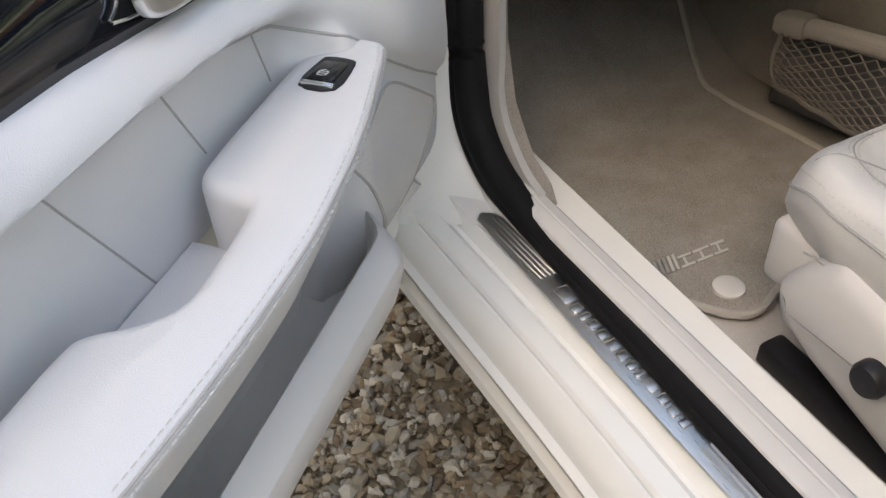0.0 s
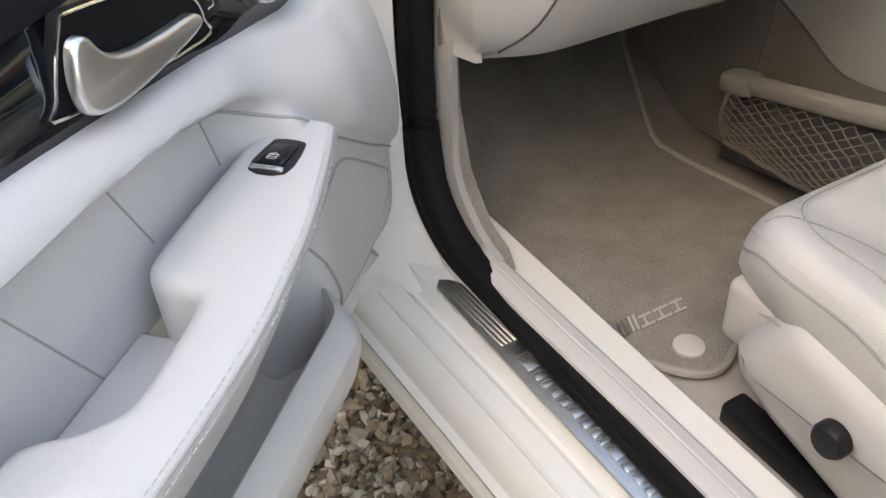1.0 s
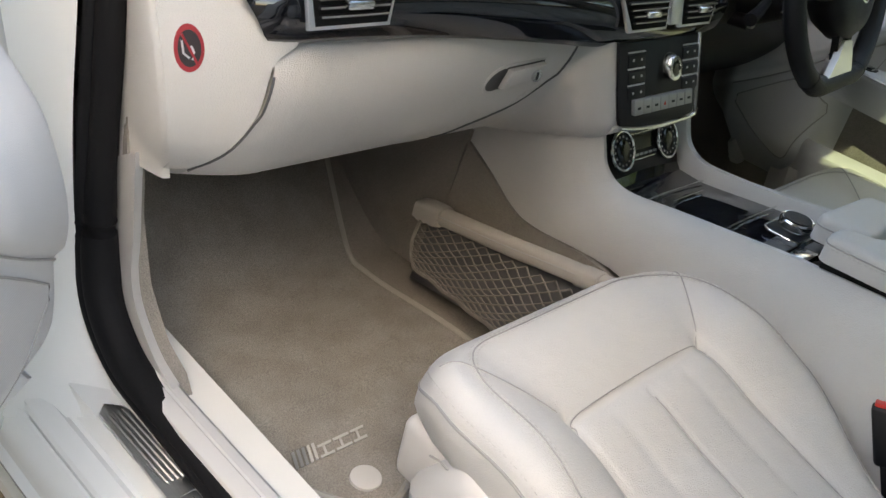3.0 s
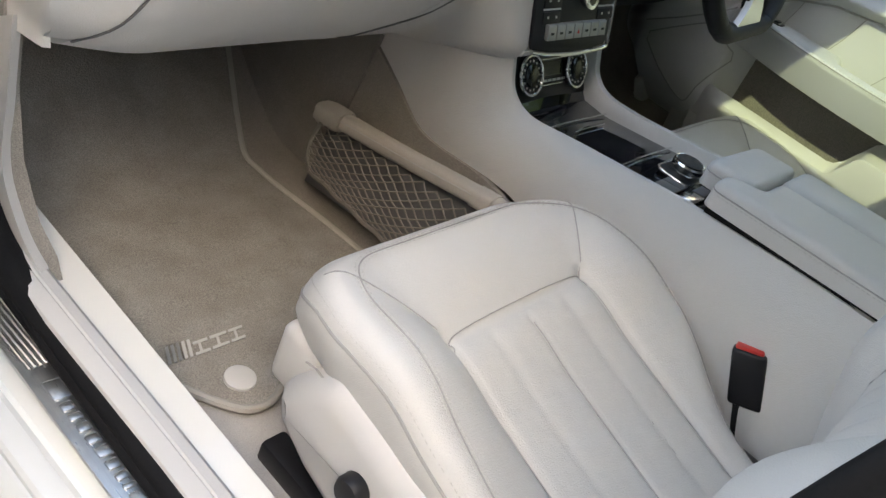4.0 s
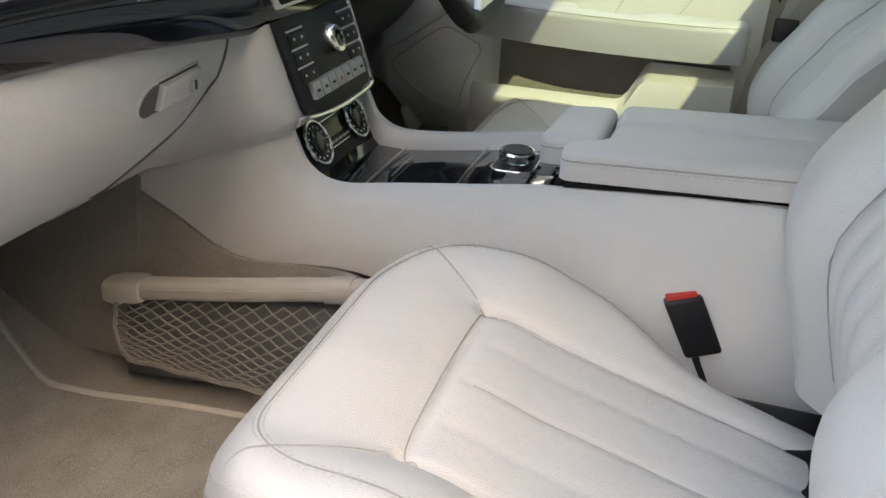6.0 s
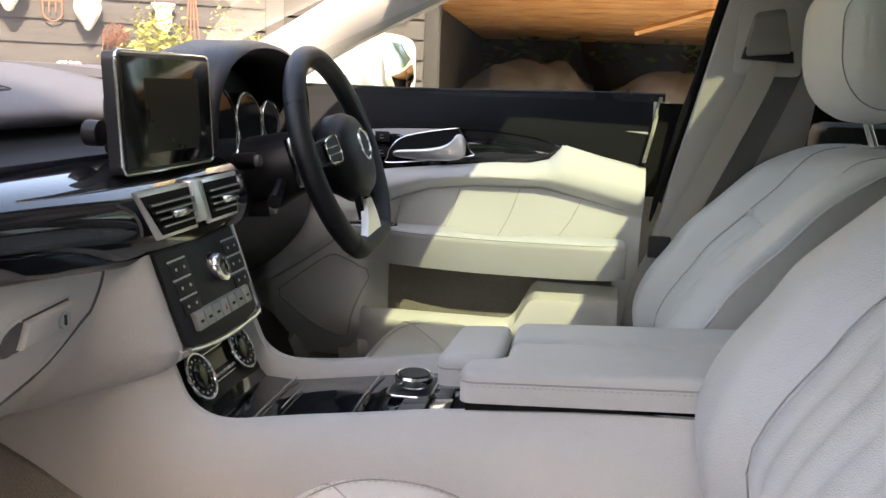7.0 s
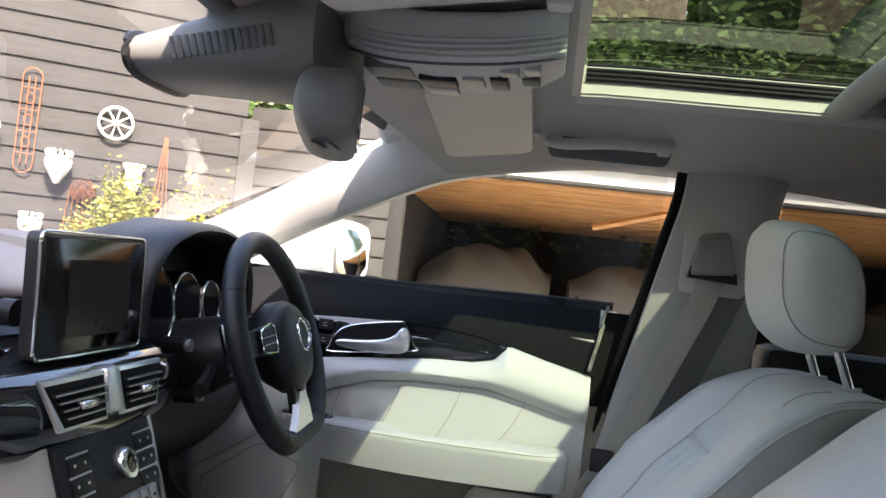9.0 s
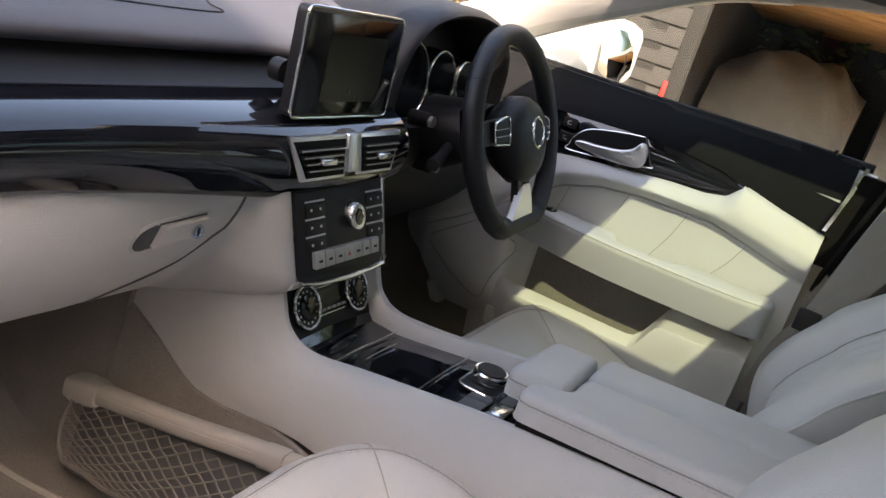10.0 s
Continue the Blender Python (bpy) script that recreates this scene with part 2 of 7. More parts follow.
# taupe lowered so that the footwell's shade sits in the net's colour
NET = material("shaded_taupe_netting", (0.17, 0.155, 0.135), 0.85, spots=0.3, grain=0.4)
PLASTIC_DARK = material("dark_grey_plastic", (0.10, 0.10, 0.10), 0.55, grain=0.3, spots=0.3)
GREY_PLASTIC = material("grey_plastic", (0.175, 0.168, 0.157), 0.5, grain=0.3, grain_scale=900, fine="cells", spots=0.3)
CLEAR = glass("clear_glass", (0.97, 0.98, 0.97))
PRIVACY = glass("dark_tinted_glass", (0.22, 0.23, 0.22))
TINTED = glass("green_tinted_glass", (0.165, 0.21, 0.155))
SIDE_GLASS = glass("side_glass", (0.82, 0.86, 0.82))
MIRROR = material("mirror_glass", (0.9, 0.9, 0.9), 0.0, 1.0, rough_var=0.0)


def smooth(a, b, x):
    t = min(1.0, max(0.0, (x - a) / (b - a)))
    return t * t * (3 - 2 * t)


def lerp_curve(pts, x):
    return float(np.interp(x, [p[0] for p in pts], [p[1] for p in pts]))


# ---- ground ----
GRAVEL = material("gravel_bed", (0.24, 0.19, 0.13), 0.95, spots=0.9, spot_scale=60, grain=1.0, grain_scale=120, tint=(0.10, 0.075, 0.05))


def stone_material():
    m = material("pebble_stone", (0.36, 0.29, 0.20), 0.8, spots=0.4, spot_scale=90, grain=0.4, grain_scale=300)
    N, L = m.node_tree.nodes, m.node_tree.links.new
    g = N.new("ShaderNodeNewGeometry")
    ramp = N.new("ShaderNodeValToRGB")
    el = ramp.color_ramp.elements
    el[0].position, el[0].color = 0.0, (0.09, 0.06, 0.036, 1)
    el[1].position, el[1].color = 1.0, (0.46, 0.40, 0.31, 1)
    for pos, c in ((0.3, (0.22, 0.155, 0.09, 1)), (0.55, (0.27, 0.215, 0.145, 1)), (0.8, (0.19, 0.17, 0.14, 1))):
        e = el.new(pos)
        e.color = c
    L(g.outputs["Random Per Island"], ramp.inputs["Fac"])
    L(ramp.outputs["Color"], N["Principled BSDF"].inputs["Base Color"])
    return m


STONE = stone_material()
bm = bmesh_grid([[(x, y, 0.0) for x in (-300, -20, -3, 0, 3, 20, 300)] for y in (-300, -20, -3, 0, 3, 20, 300)])
solid("ground", bm, GRAVEL, "brown gravel yard in front of a barn", "ground", "structure")


def pebbles(x0, x1, y0, y1, count, seed):
    rnd = random.Random(seed)
    proto = bmesh.new()
    bmesh.ops.create_icosphere(proto, subdivisions=1, radius=1.0)
    pv = np.array([v.co[:] for v in proto.verts])
    pf = np.array([[v.index for v in f.verts] for f in proto.faces])
    proto.free()
    vs, fs = [], []
    for i in range(count):
        s = rnd.uniform(0.005, 0.0105) * (1.5 if rnd.random() < 0.12 else 1)
        q = pv * [s * rnd.uniform(0.8, 1.5), s * rnd.uniform(0.7, 1.1), s * rnd.uniform(0.45, 0.8)]
        q = q * (1 + 0.22 * np.random.RandomState(i).randn(len(q), 1))
        r = np.array(Euler((rnd.uniform(-0.6, 0.6), rnd.uniform(-0.6, 0.6), rnd.uniform(0, 6.3))).to_matrix())
        q = q @ r.T + [rnd.uniform(x0, x1), rnd.uniform(y0, y1), rnd.uniform(0.002, 0.014)]
        fs.append(pf + len(vs) * len(pv))
        vs.append(q)
    me = bpy.data.meshes.new("gravel_stones")
    me.from_pydata(np.concatenate(vs).tolist(), [], np.concatenate(fs).tolist())
    me.materials.append(STONE)
    return tagged(new("gravel_stones", me), "loose tan and grey gravel stones on the ground beside the car", "gravel", "", "stuff")


pebbles(-1.75, -0.35, 0.45, 1.75, 19000, 3)

# ---- car body: sill, floor, jambs, roof ----
body = thing("car_body", (0, 0, 0.2), "white saloon car body shell with the passenger door open", "car body", kind="structure")
SILL = [(-0.80, 0.20), (-0.845, 0.262), (-0.861, 0.292), (-0.866, 0.302), (-0.863, 0.312), (-0.8535, 0.322), (-0.8525, 0.330), (-0.8615, 0.3365), (-0.862, 0.3425), (-0.853, 0.348), (-0.8505, 0.353), (-0.848, 0.360), (-0.838, 0.374), (-0.829, 0.3805), (-0.8262, 0.3805), (-0.825, 0.375), (-0.8235, 0.3805), (-0.820, 0.3845),
        (-0.806, 0.3875), (-0.799, 0.3865), (-0.791, 0.3795), (-0.7855, 0.3805), (-0.7785, 0.3905), (-0.776, 0.3985), (-0.744, 0.4), (-0.737, 0.41), (-0.66, 0.41), (-0.66, 0.20)]


def sill_x(y):
    return -0.02 * smooth(0.6, 1.2, y)


rows = [[(x + sill_x(y) * (1 if x < -0.7 else 0), y, z) for x, z in SILL] for y in np.linspace(-1.2, 1.28, 40)]
part("rocker_panel", loft(rows), PAINT, body, "white painted stepped door sill", 22)
# scuff plate with ribs and a raised bar for the maker's wording
plate = thing("sill_scuff_plate", (-0.765, 0.7, 0.4), "brushed steel scuff plate with ribs on the white sill", "scuff plate")
PLX = (-0.7745, -0.745)


def plate_at(a, b, h):
    return (a + sill_x(b), b, 0.4005 + h)


part("plate", slab([(PLX[0], 0.33), (PLX[1], 0.33), (PLX[1], 0.962), (PLX[1] - 0.004, 0.972), (PLX[0] + 0.012, 0.984), (PLX[0], 0.972)], plate_at, 0.004, 0.0015), ALU, plate)
for y0, y1 in ((0.845, 0.965), (0.36, 0.585)):
    for k in range(4):
        x = PLX[0] + 0.005 + k * 0.0058
        part("rib", mapped(box(x, x + 0.0032, y0, y1, 0.0035, 0.0062, 0.001, 1), plate_at), ALU, plate)
yy = 0.826
widths = [0.028, 0.014, 0.011, 0.014, 0.014, 0.016, 0.014, 0.012, 0.009, 0.02, 0.014, 0.015, 0.012]
for k, w in enumerate(widths):
    tall = 0.018 if k in (0, 5, 9) else 0.013
    part("lettering_bar", mapped(box(PLX[0] + 0.006, PLX[0] + 0.006 + tall, yy - w, yy - 0.003, 0.0035, 0.0056, 0.002, 2), plate_at), ALU, plate)
    yy -= w + 0.002
# rubber seal: along the sill and up the pillar
SEAL = cr([(-0.738, -0.6, 0.415), (-0.738, 0.3, 0.415), (-0.738, 0.8, 0.415), (-0.738, 0.94, 0.419), (-0.738, 1.01, 0.432), (-0.738, 1.062, 0.478), (-0.734, 1.084, 0.545), (-0.731, 1.084, 0.64), (-0.728, 1.078, 0.74), (-0.725, 1.073, 0.84), (-0.722, 1.07, 0.93), (-0.695, 0.98, 1.03), (-0.63, 0.66, 1.17), (-0.585, 0.3, 1.245)], 6)
bm = tube(SEAL, [0.0125 + 0.0065 * smooth(0.86, 1.0, y) * smooth(0.66, 0.50, z) + 0.0025 for x, y, z in SEAL], 18)
part("door_seal", bm, RUBBER, body, "black rubber door seal along the sill and pillar")
bm = tube([(x - 0.010 - 0.004 * smooth(0.86, 1.0, y), y + 0.013 * smooth(0.9, 1.05, y), z - 0.006) for x, y, z in SEAL], 0.009, 14)
part("outer_seal_lip", bm, RUBBER, body)
# seal of the middle pillar, and the pillar
BSEAL = cr([(-0.73, 0.325, 0.42), (-0.73, 0.312, 0.55), (-0.727, 0.298, 0.68), (-0.722, 0.285, 0.77), (-0.712, 0.268, 0.87), (-0.675, 0.235, 1.0), (-0.61, 0.19, 1.22)], 6)
part("middle_pillar_seal", tube(BSEAL, 0.0095, 16, flat=1.3), RUBBER, body, "black rubber seal on the middle pillar")
part("middle_pillar", loft([[(x + a, y + b, z) for a, b in ((-0.09, -0.06), (-0.03, -0.03), (0.02, -0.02), (0.05, -0.14), (-0.09, -0.16))] for x, y, z in BSEAL]), PAINT, body)
# inner sill trim
TRIM = [(-0.738, 0.415), (-0.742, 0.4275), (-0.740, 0.4325), (-0.735, 0.4355), (-0.7235, 0.4365), (-0.7215, 0.4350), (-0.7195, 0.4365), (-0.708, 0.4345), (-0.702, 0.428), (-0.699, 0.418), (-0.692, 0.30), (-0.725, 0.30)]
rows = [[(x - 0.006 * smooth(0.6, 1.0, y), y, z) for x, z in TRIM] for y in np.linspace(-0.5, 0.975, 30)]
part("inner_sill_trim", loft(rows), PLASTIC, body, "light grey plastic trim along the inside of the sill")
# kick panel beside the footwell, behind the seal
KICK = cr([(0.955, 0.425), (1.0, 0.440), (1.047, 0.485), (1.068, 0.54), (1.068, 0.66)], 6)
part("kick_trim", loft([[(x + 0.010 * smooth(0.47, 0.56, z), y + dy, z + dz) for x, dy, dz in ((-0.722, -0.02, 0.012), (-0.722, 0.02, -0.012), (-0.709, 0.02, -0.012), (-0.709, -0.012, 0.008))] for y, z in KICK]), PLASTIC, body, "light grey edge trim by the footwell")
# floor, toe board, side lining
FLOOR = [(-1.2, 0.325), (0.3, 0.325), (0.9, 0.328), (1.12, 0.322), (1.25, 0.36), (1.42, 0.50), (1.52, 0.68)]
bm = bmesh_grid([[(x, y, z) for x in np.linspace(-0.715, 0.70, 15)] for y, z in cr(FLOOR, 6)])
part("floor_carpet", thicken(bm, 0.02), CARPET, body, "taupe carpet on the car floor")
# better lit stretch of the floor carpet, as a sheet in a paler copy
part("seat_well_carpet", thicken(bmesh_grid([[(x, y, 0.3335) for x in np.linspace(-0.712, -0.30, 6)] for y in np.linspace(0.0, 0.86, 8)]), 0.004), PALE_CARPET, body, "lit, paler copy of the floor carpet round the seat rails")
bm = bmesh_grid([[(-0.712 + 0.035 * smooth(0.0, 0.3, q), min(1.6, lerp_curve([(0.28, 0.90), (0.425, 0.945), (0.445, 1.0), (0.50, 1.045), (0.58, 1.066), (0.75, 1.066)], z) + q), z) for z in (0.28, 0.40, 0.43, 0.445, 0.47, 0.5, 0.54, 0.58, 0.65, 0.74)] for q in np.linspace(0.0, 0.6, 12)])
part("side_carpet", thicken(bm, 0.02), CARPET, body)
bm = bmesh_grid([[(0.69, y, z) for z in (0.28, 0.40, 0.5, 0.62, 0.80)] for y in np.linspace(-1.2, 1.6, 12)])
part("side_lining", thicken(bm, 0.02), CARPET, body)
part("bulkhead", box(-0.8, 0.8, 1.53, 1.58, 0.25, 0.97), PLASTIC_DARK, body)
# front body corner beside the door opening
FR = cr([(0.995, 0.385), (1.06, 0.405), (1.10, 0.46), (1.118, 0.56), (1.118, 0.68), (1.10, 0.82), (1.09, 0.93)], 6)
part("hinge_pillar", loft([[(-0.755, y - 0.02, z + 0.01), (-0.80, y + 0.0, z), (-0.86, y + 0.05, z - 0.01), (-0.90, y + 0.20, z - 0.02), (-0.90, y + 0.5, z - 0.02), (-0.74, y + 0.5, z)] for y, z in FR]), PAINT, body, "white painted door pillar")
for s in (-1, 1):
    part("wing", box(s * 0.80 - 0.1, s * 0.80 + 0.1, 1.5, 2.3, 0.3, 0.93, 0.05), PAINT, body)
part("bonnet", slab([(-0.85, 1.56), (0.85, 1.56), (0.8, 2.2), (0.6, 2.5), (-0.6, 2.5), (-0.8, 2.2)], lambda a, b, h: (a, b, 0.90 + h - 0.09 * (b - 1.56) ** 2), 0.05, 0.02), PAINT, body)
# driver's side and rear of the shell
part("far_rocker", box(0.70, 0.9, -1.2, 1.4, 0.2, 0.42, 0.03), PAINT, body)
part("rear_panel", box(-0.75, 0.75, -1.35, -1.25, 0.3, 1.0), PLASTIC_DARK, body)


# roof lining with the opening of the glass roof
def roof_z(x, y):
    return 1.325 - 0.075 * (abs(x) / 0.57) ** 2.6 - 0.045 * smooth(0.35, 0.78, y) - 0.25 * smooth(-0.5, -1.3, y)


def lining_y(x, y):
    """The front edge of the lining draws back towards the pillars."""
    return y if y < 0.45 else 0.45 + (y - 0.45) * (0.33 - 0.155 * (abs(x) / 0.6) ** 2) / 0.33


xs = sorted(set(np.round(np.linspace(-0.60, 0.60, 25), 4)) | {-0.335, 0.335})
ys = sorted(set(np.round(np.linspace(-1.25, 0.78, 31), 4)) | {0.405, -0.40})
bm = bmesh.new()
vs = {(i, j): bm.verts.new((x, lining_y(x, y), roof_z(x, y))) for i, x in enumerate(xs) for j, y in enumerate(ys)}
for i in range(len(xs) - 1):
    for j in range(len(ys) - 1):
        cx, cy = (xs[i] + xs[i + 1]) / 2, (ys[j] + ys[j + 1]) / 2
        if abs(cx) < 0.335 and -0.40 < cy < 0.405:
            continue
        bm.faces.new([vs[i, j], vs[i + 1, j], vs[i + 1, j + 1], vs[i, j + 1]])
bm.verts.index_update()
part("roof_lining", bm, HEADLINER, body, "pale grey cloth roof lining")
bm = bmesh_grid([[(x, y, roof_z(x, y) + 0.045) for x in xs] for y in ys if y < -0.4])
part("roof_skin_rear", thicken(bm, 0.008), PAINT, body)
for s in (-1, 1):
    bm = bmesh_grid([[(s * x, y, roof_z(x, y) + 0.045 - 0.02 * smooth(0.55, 0.66, x)) for x in np.linspace(0.37, 0.67, 8)] for y in np.linspace(-1.25, 0.74, 20)])
    part("roof_skin_side", thicken(bm, 0.008), PAINT, body)
part("roof_skin_front", thicken(bmesh_grid([[(x, y, roof_z(x, y) + 0.045) for x in np.linspace(-0.62, 0.62, 12)] for y in np.linspace(0.44, 0.75, 6)]), 0.008), PAINT, body)
# glass roof with its frame
glass_roof = thing("glass_sunroof", (0, 0, 1.34), "green-tinted glass sunroof in a pale frame", "sunroof")
bm = bmesh_grid([[(x, y, roof_z(x, y) + 0.05) for x in np.linspace(-0.37, 0.37, 9)] for y in np.linspace(-0.42, 0.44, 9)])
roof_pane = part("pane", bm, TINTED, glass_roof)
# near band, out of view, is widened to keep sun off the driver's cushion
for s, wid in ((-1, 0.24), (1, 0.345)):
    part("frit_band", thicken(bmesh_grid([[(s * x, y, roof_z(x, y) + 0.043) for x in np.linspace(wid, 0.368, 4)] for y in np.linspace(-0.41, 0.43, 9)]), 0.002), BLACK_PLASTIC, roof_pane, "opaque black border of the glass")
for s in (-1, 1):
    part("frame_side", loft([[(s * 0.337, y, roof_z(0.337, y) - 0.004), (s * 0.345, y, roof_z(0.337, y) + 0.045), (s * 0.36, y, roof_z(0.337, y) + 0.045), (s * 0.352, y, roof_z(0.337, y) - 0.012)] for y in np.linspace(-0.4, 0.41, 16)]), PLASTIC, glass_roof, "pale frame edge")
    for k in range(4):
        part("guide_rail", tube([(s * (0.338 + 0.003 * k), y, roof_z(0.33, y) + 0.021 + 0.0075 * k) for y in np.linspace(-0.4, 0.40, 12)], 0.0036, 6), BLACK_PLASTIC, glass_roof, "black guide rail")
part("frame_front", loft([[(x, 0.405, roof_z(x, 0.40) - 0.004), (x, 0.405, roof_z(x, 0.40) + 0.045), (x, 0.425, roof_z(x, 0.40) + 0.045), (x, 0.425, roof_z(x, 0.4) + 0.0)] for x in np.linspace(-0.345, 0.345, 12)]), PLASTIC, glass_roof)
part("blind_cloth", loft([[(x, 0.026, roof_z(x, 0.05) + 0.016), (x, 0.026, roof_z(x, 0.05) + 0.024), (x, -0.4, roof_z(x, -0.3) + 0.024), (x, -0.4, roof_z(x, -0.3) + 0.012)] for x in np.linspace(-0.333, 0.333, 10)]), HEADLINER, glass_roof, "pale roller blind, half open")
part("blind_bar", loft([[(x, 0.036 + 0.024 * math.cos(a), roof_z(x, 0.05) + 0.006 + 0.017 * math.sin(a)) for a in np.linspace(0, math.tau, 17)[:-1]] for x in np.linspace(-0.338, 0.338, 14)]), HEADLINER, glass_roof, "padded pale pull bar of the blind")
for k in range(5):
    part("blind_slat", loft([[(x, -0.010 - 0.016 * k, roof_z(x, 0.0) + 0.002), (x, -0.016 - 0.016 * k, roof_z(x, 0.0) - 0.003), (x, -0.022 - 0.016 * k, roof_z(x, 0.0) + 0.002), (x, -0.016 - 0.016 * k, roof_z(x, 0.0) + 0.006)] for x in np.linspace(-0.33, 0.33, 8)]), PLASTIC_DARK, glass_roof, "dark slat behind the pull bar")
# pillars and cant rails
def pillar(s):
    a = cr([(0.715, 1.38, 0.91), (0.70, 1.11, 1.045), (0.64, 0.88, 1.165), (0.575, 0.69, 1.262), (0.54, 0.62, 1.285)], 6)
    b = cr([(0.735, 1.10, 0.955), (0.705, 0.92, 1.055), (0.665, 0.78, 1.12), (0.63, 0.64, 1.18), (0.615, 0.52, 1.207)], 6)
    ring = []
    for p, q in zip(a, b):
        arc = [tuple(p[c] + (q[c] - p[c]) * t + b * 4 * t * (1 - t) for c, b in ((0, -0.013), (1, -0.001), (2, 0.003))) for t in (0.12, 0.3, 0.5, 0.7, 0.88)]
        o = ((p[0] + q[0]) / 2 + 0.05, (p[1] + q[1]) / 2 + 0.02, (p[2] + q[2]) / 2 + 0.03)
        ring.append([(s * v[0], v[1], v[2]) for v in [p] + arc + [q, (q[0] + 0.035, q[1], q[2]), o, (p[0] + 0.04, p[1] + 0.01, p[2] + 0.02)]])
    return loft(ring)


WINTOP = [(0.54, 1.207), (0.41, 1.228), (0.30, 1.238), (0.2, 1.241), (0.0, 1.228), (-0.4, 1.19), (-0.8, 1.10)]
for s in (-1, 1):
    part("windscreen_pillar", pillar(s), PLASTIC, body, "pale windscreen pillar trim")
    part("cant_rail", loft([[(s * 0.615, y, z), (s * 0.595, y, z + 0.012), (s * 0.56, y, z + 0.03), (s * 0.54, y, z + 0.075), (s * 0.67, y, z + 0.06), (s * 0.655, y, z)] for y, z in cr(WINTOP, 4)]), HEADLINER, body)
BP = cr([(0.595, 0.20, 0.025, 1.262), (0.60, 0.205, 0.04, 1.19), (0.605, 0.225, 0.045, 1.10), (0.625, 0.250, 0.05, 0.98), (0.66, 0.288, 0.06, 0.80), (0.675, 0.32, 0.05, 0.62), (0.68, 0.34, 0.05, 0.40)], 5)
part("driver_middle_pillar", loft([[(x, y0, z), (x - 0.012, (y0 + y1) / 2 + 0.02, z), (x - 0.004, y1 + 0.02, z), (x + 0.01, y1, z), (x + 0.08, y1, z), (x + 0.08, y0, z)] for x, y0, y1, z in BP]), GREY_TRIM, body, "grey pillar trim behind the driver's door")
part("pillar_gap_panel", loft([[(x + 0.026, y0 - 0.03, z), (x + 0.030, y0 + 0.006 + 0.010 * smooth(1.10, 0.96, z), z), (x + 0.07, y0 + 0.006 + 0.010 * smooth(1.10, 0.96, z), z), (x + 0.07, y0 - 0.03, z)] for x, y0, y1, z in BP]), RUBBER, body, "black panel behind the door edge")
part("pillar_gap_seal", tube([(x + 0.03, y0 + 0.012, z) for x, y0, y1, z in BP], 0.006, 8), RUBBER, body, "black seal between door and pillar")
# windscreen
ws = thing("windscreen", (0, 1.1, 1.1), "slanted clear windscreen", "windscreen", kind="structure")
bm = bmesh_grid([[(x, 0.72 + 0.74 * t - 0.12 * (abs(x) / 0.7) ** 2 + 0.03, 1.305 - 0.34 * t - 0.03 * (1 - t) * (abs(x) / 0.6) ** 2) for x in np.linspace(-0.60 - 0.12 * t, 0.60 + 0.12 * t, 13)] for t in np.linspace(0, 1, 9)])
wsp = part("pane", bm, CLEAR, ws)
wsp.visible_shadow = False
part("glass_border", thicken(bmesh_grid([[(x, 0.72 + 0.74 * t - 0.12 * (abs(x) / 0.7) ** 2 + 0.03, 1.308 - 0.34 * t - 0.03 * (1 - t) * (abs(x) / 0.6) ** 2) for x in np.linspace(-0.60, 0.60, 17)] for t in (0.0, 0.04, 0.09)]), 0.002), BLACK_PLASTIC, wsp, "black border along the top of the glass")


# ---- doors ----
def passenger_map(u, n, z):
    d, k = V((-0.7193, -0.6947)), V((0.6947, -0.7193))
    p = V((-0.985, 0.845)) + d * u + k * n
    return (p.x, p.y, z)


def driver_map(u, n, z):
    return (0.635 - n, 0.815 - u, z + 0.022 * smooth(0.74, 0.80, z))


INS_TOP = [(-0.3, 0.552), (-0.247, 0.586), (-0.174, 0.632), (-0.109, 0.678), (-0.052, 0.729), (0.003, 0.761), (0.081, 0.778), (0.167, 0.785), (0.3, 0.787), (0.46, 0.765), (0.6, 0.75)]
WOOD_LOW = [(-0.19, 0.802), (-0.16, 0.786), (-0.13, 0.785), (0.0, 0.806), (0.1, 0.817), (0.2, 0.828), (0.27, 0.831), (0.31, 0.84), (0.338, 0.868)]
WOOD_TOP = [(-0.19, 0.868), (-0.17, 0.874), (-0.1, 0.884), (0.0, 0.891), (0.1, 0.895), (0.2, 0.893), (0.28, 0.884), (0.338, 0.868)]
DARK_LOW = WOOD_TOP + [(0.42, 0.852), (0.552, 0.826)]


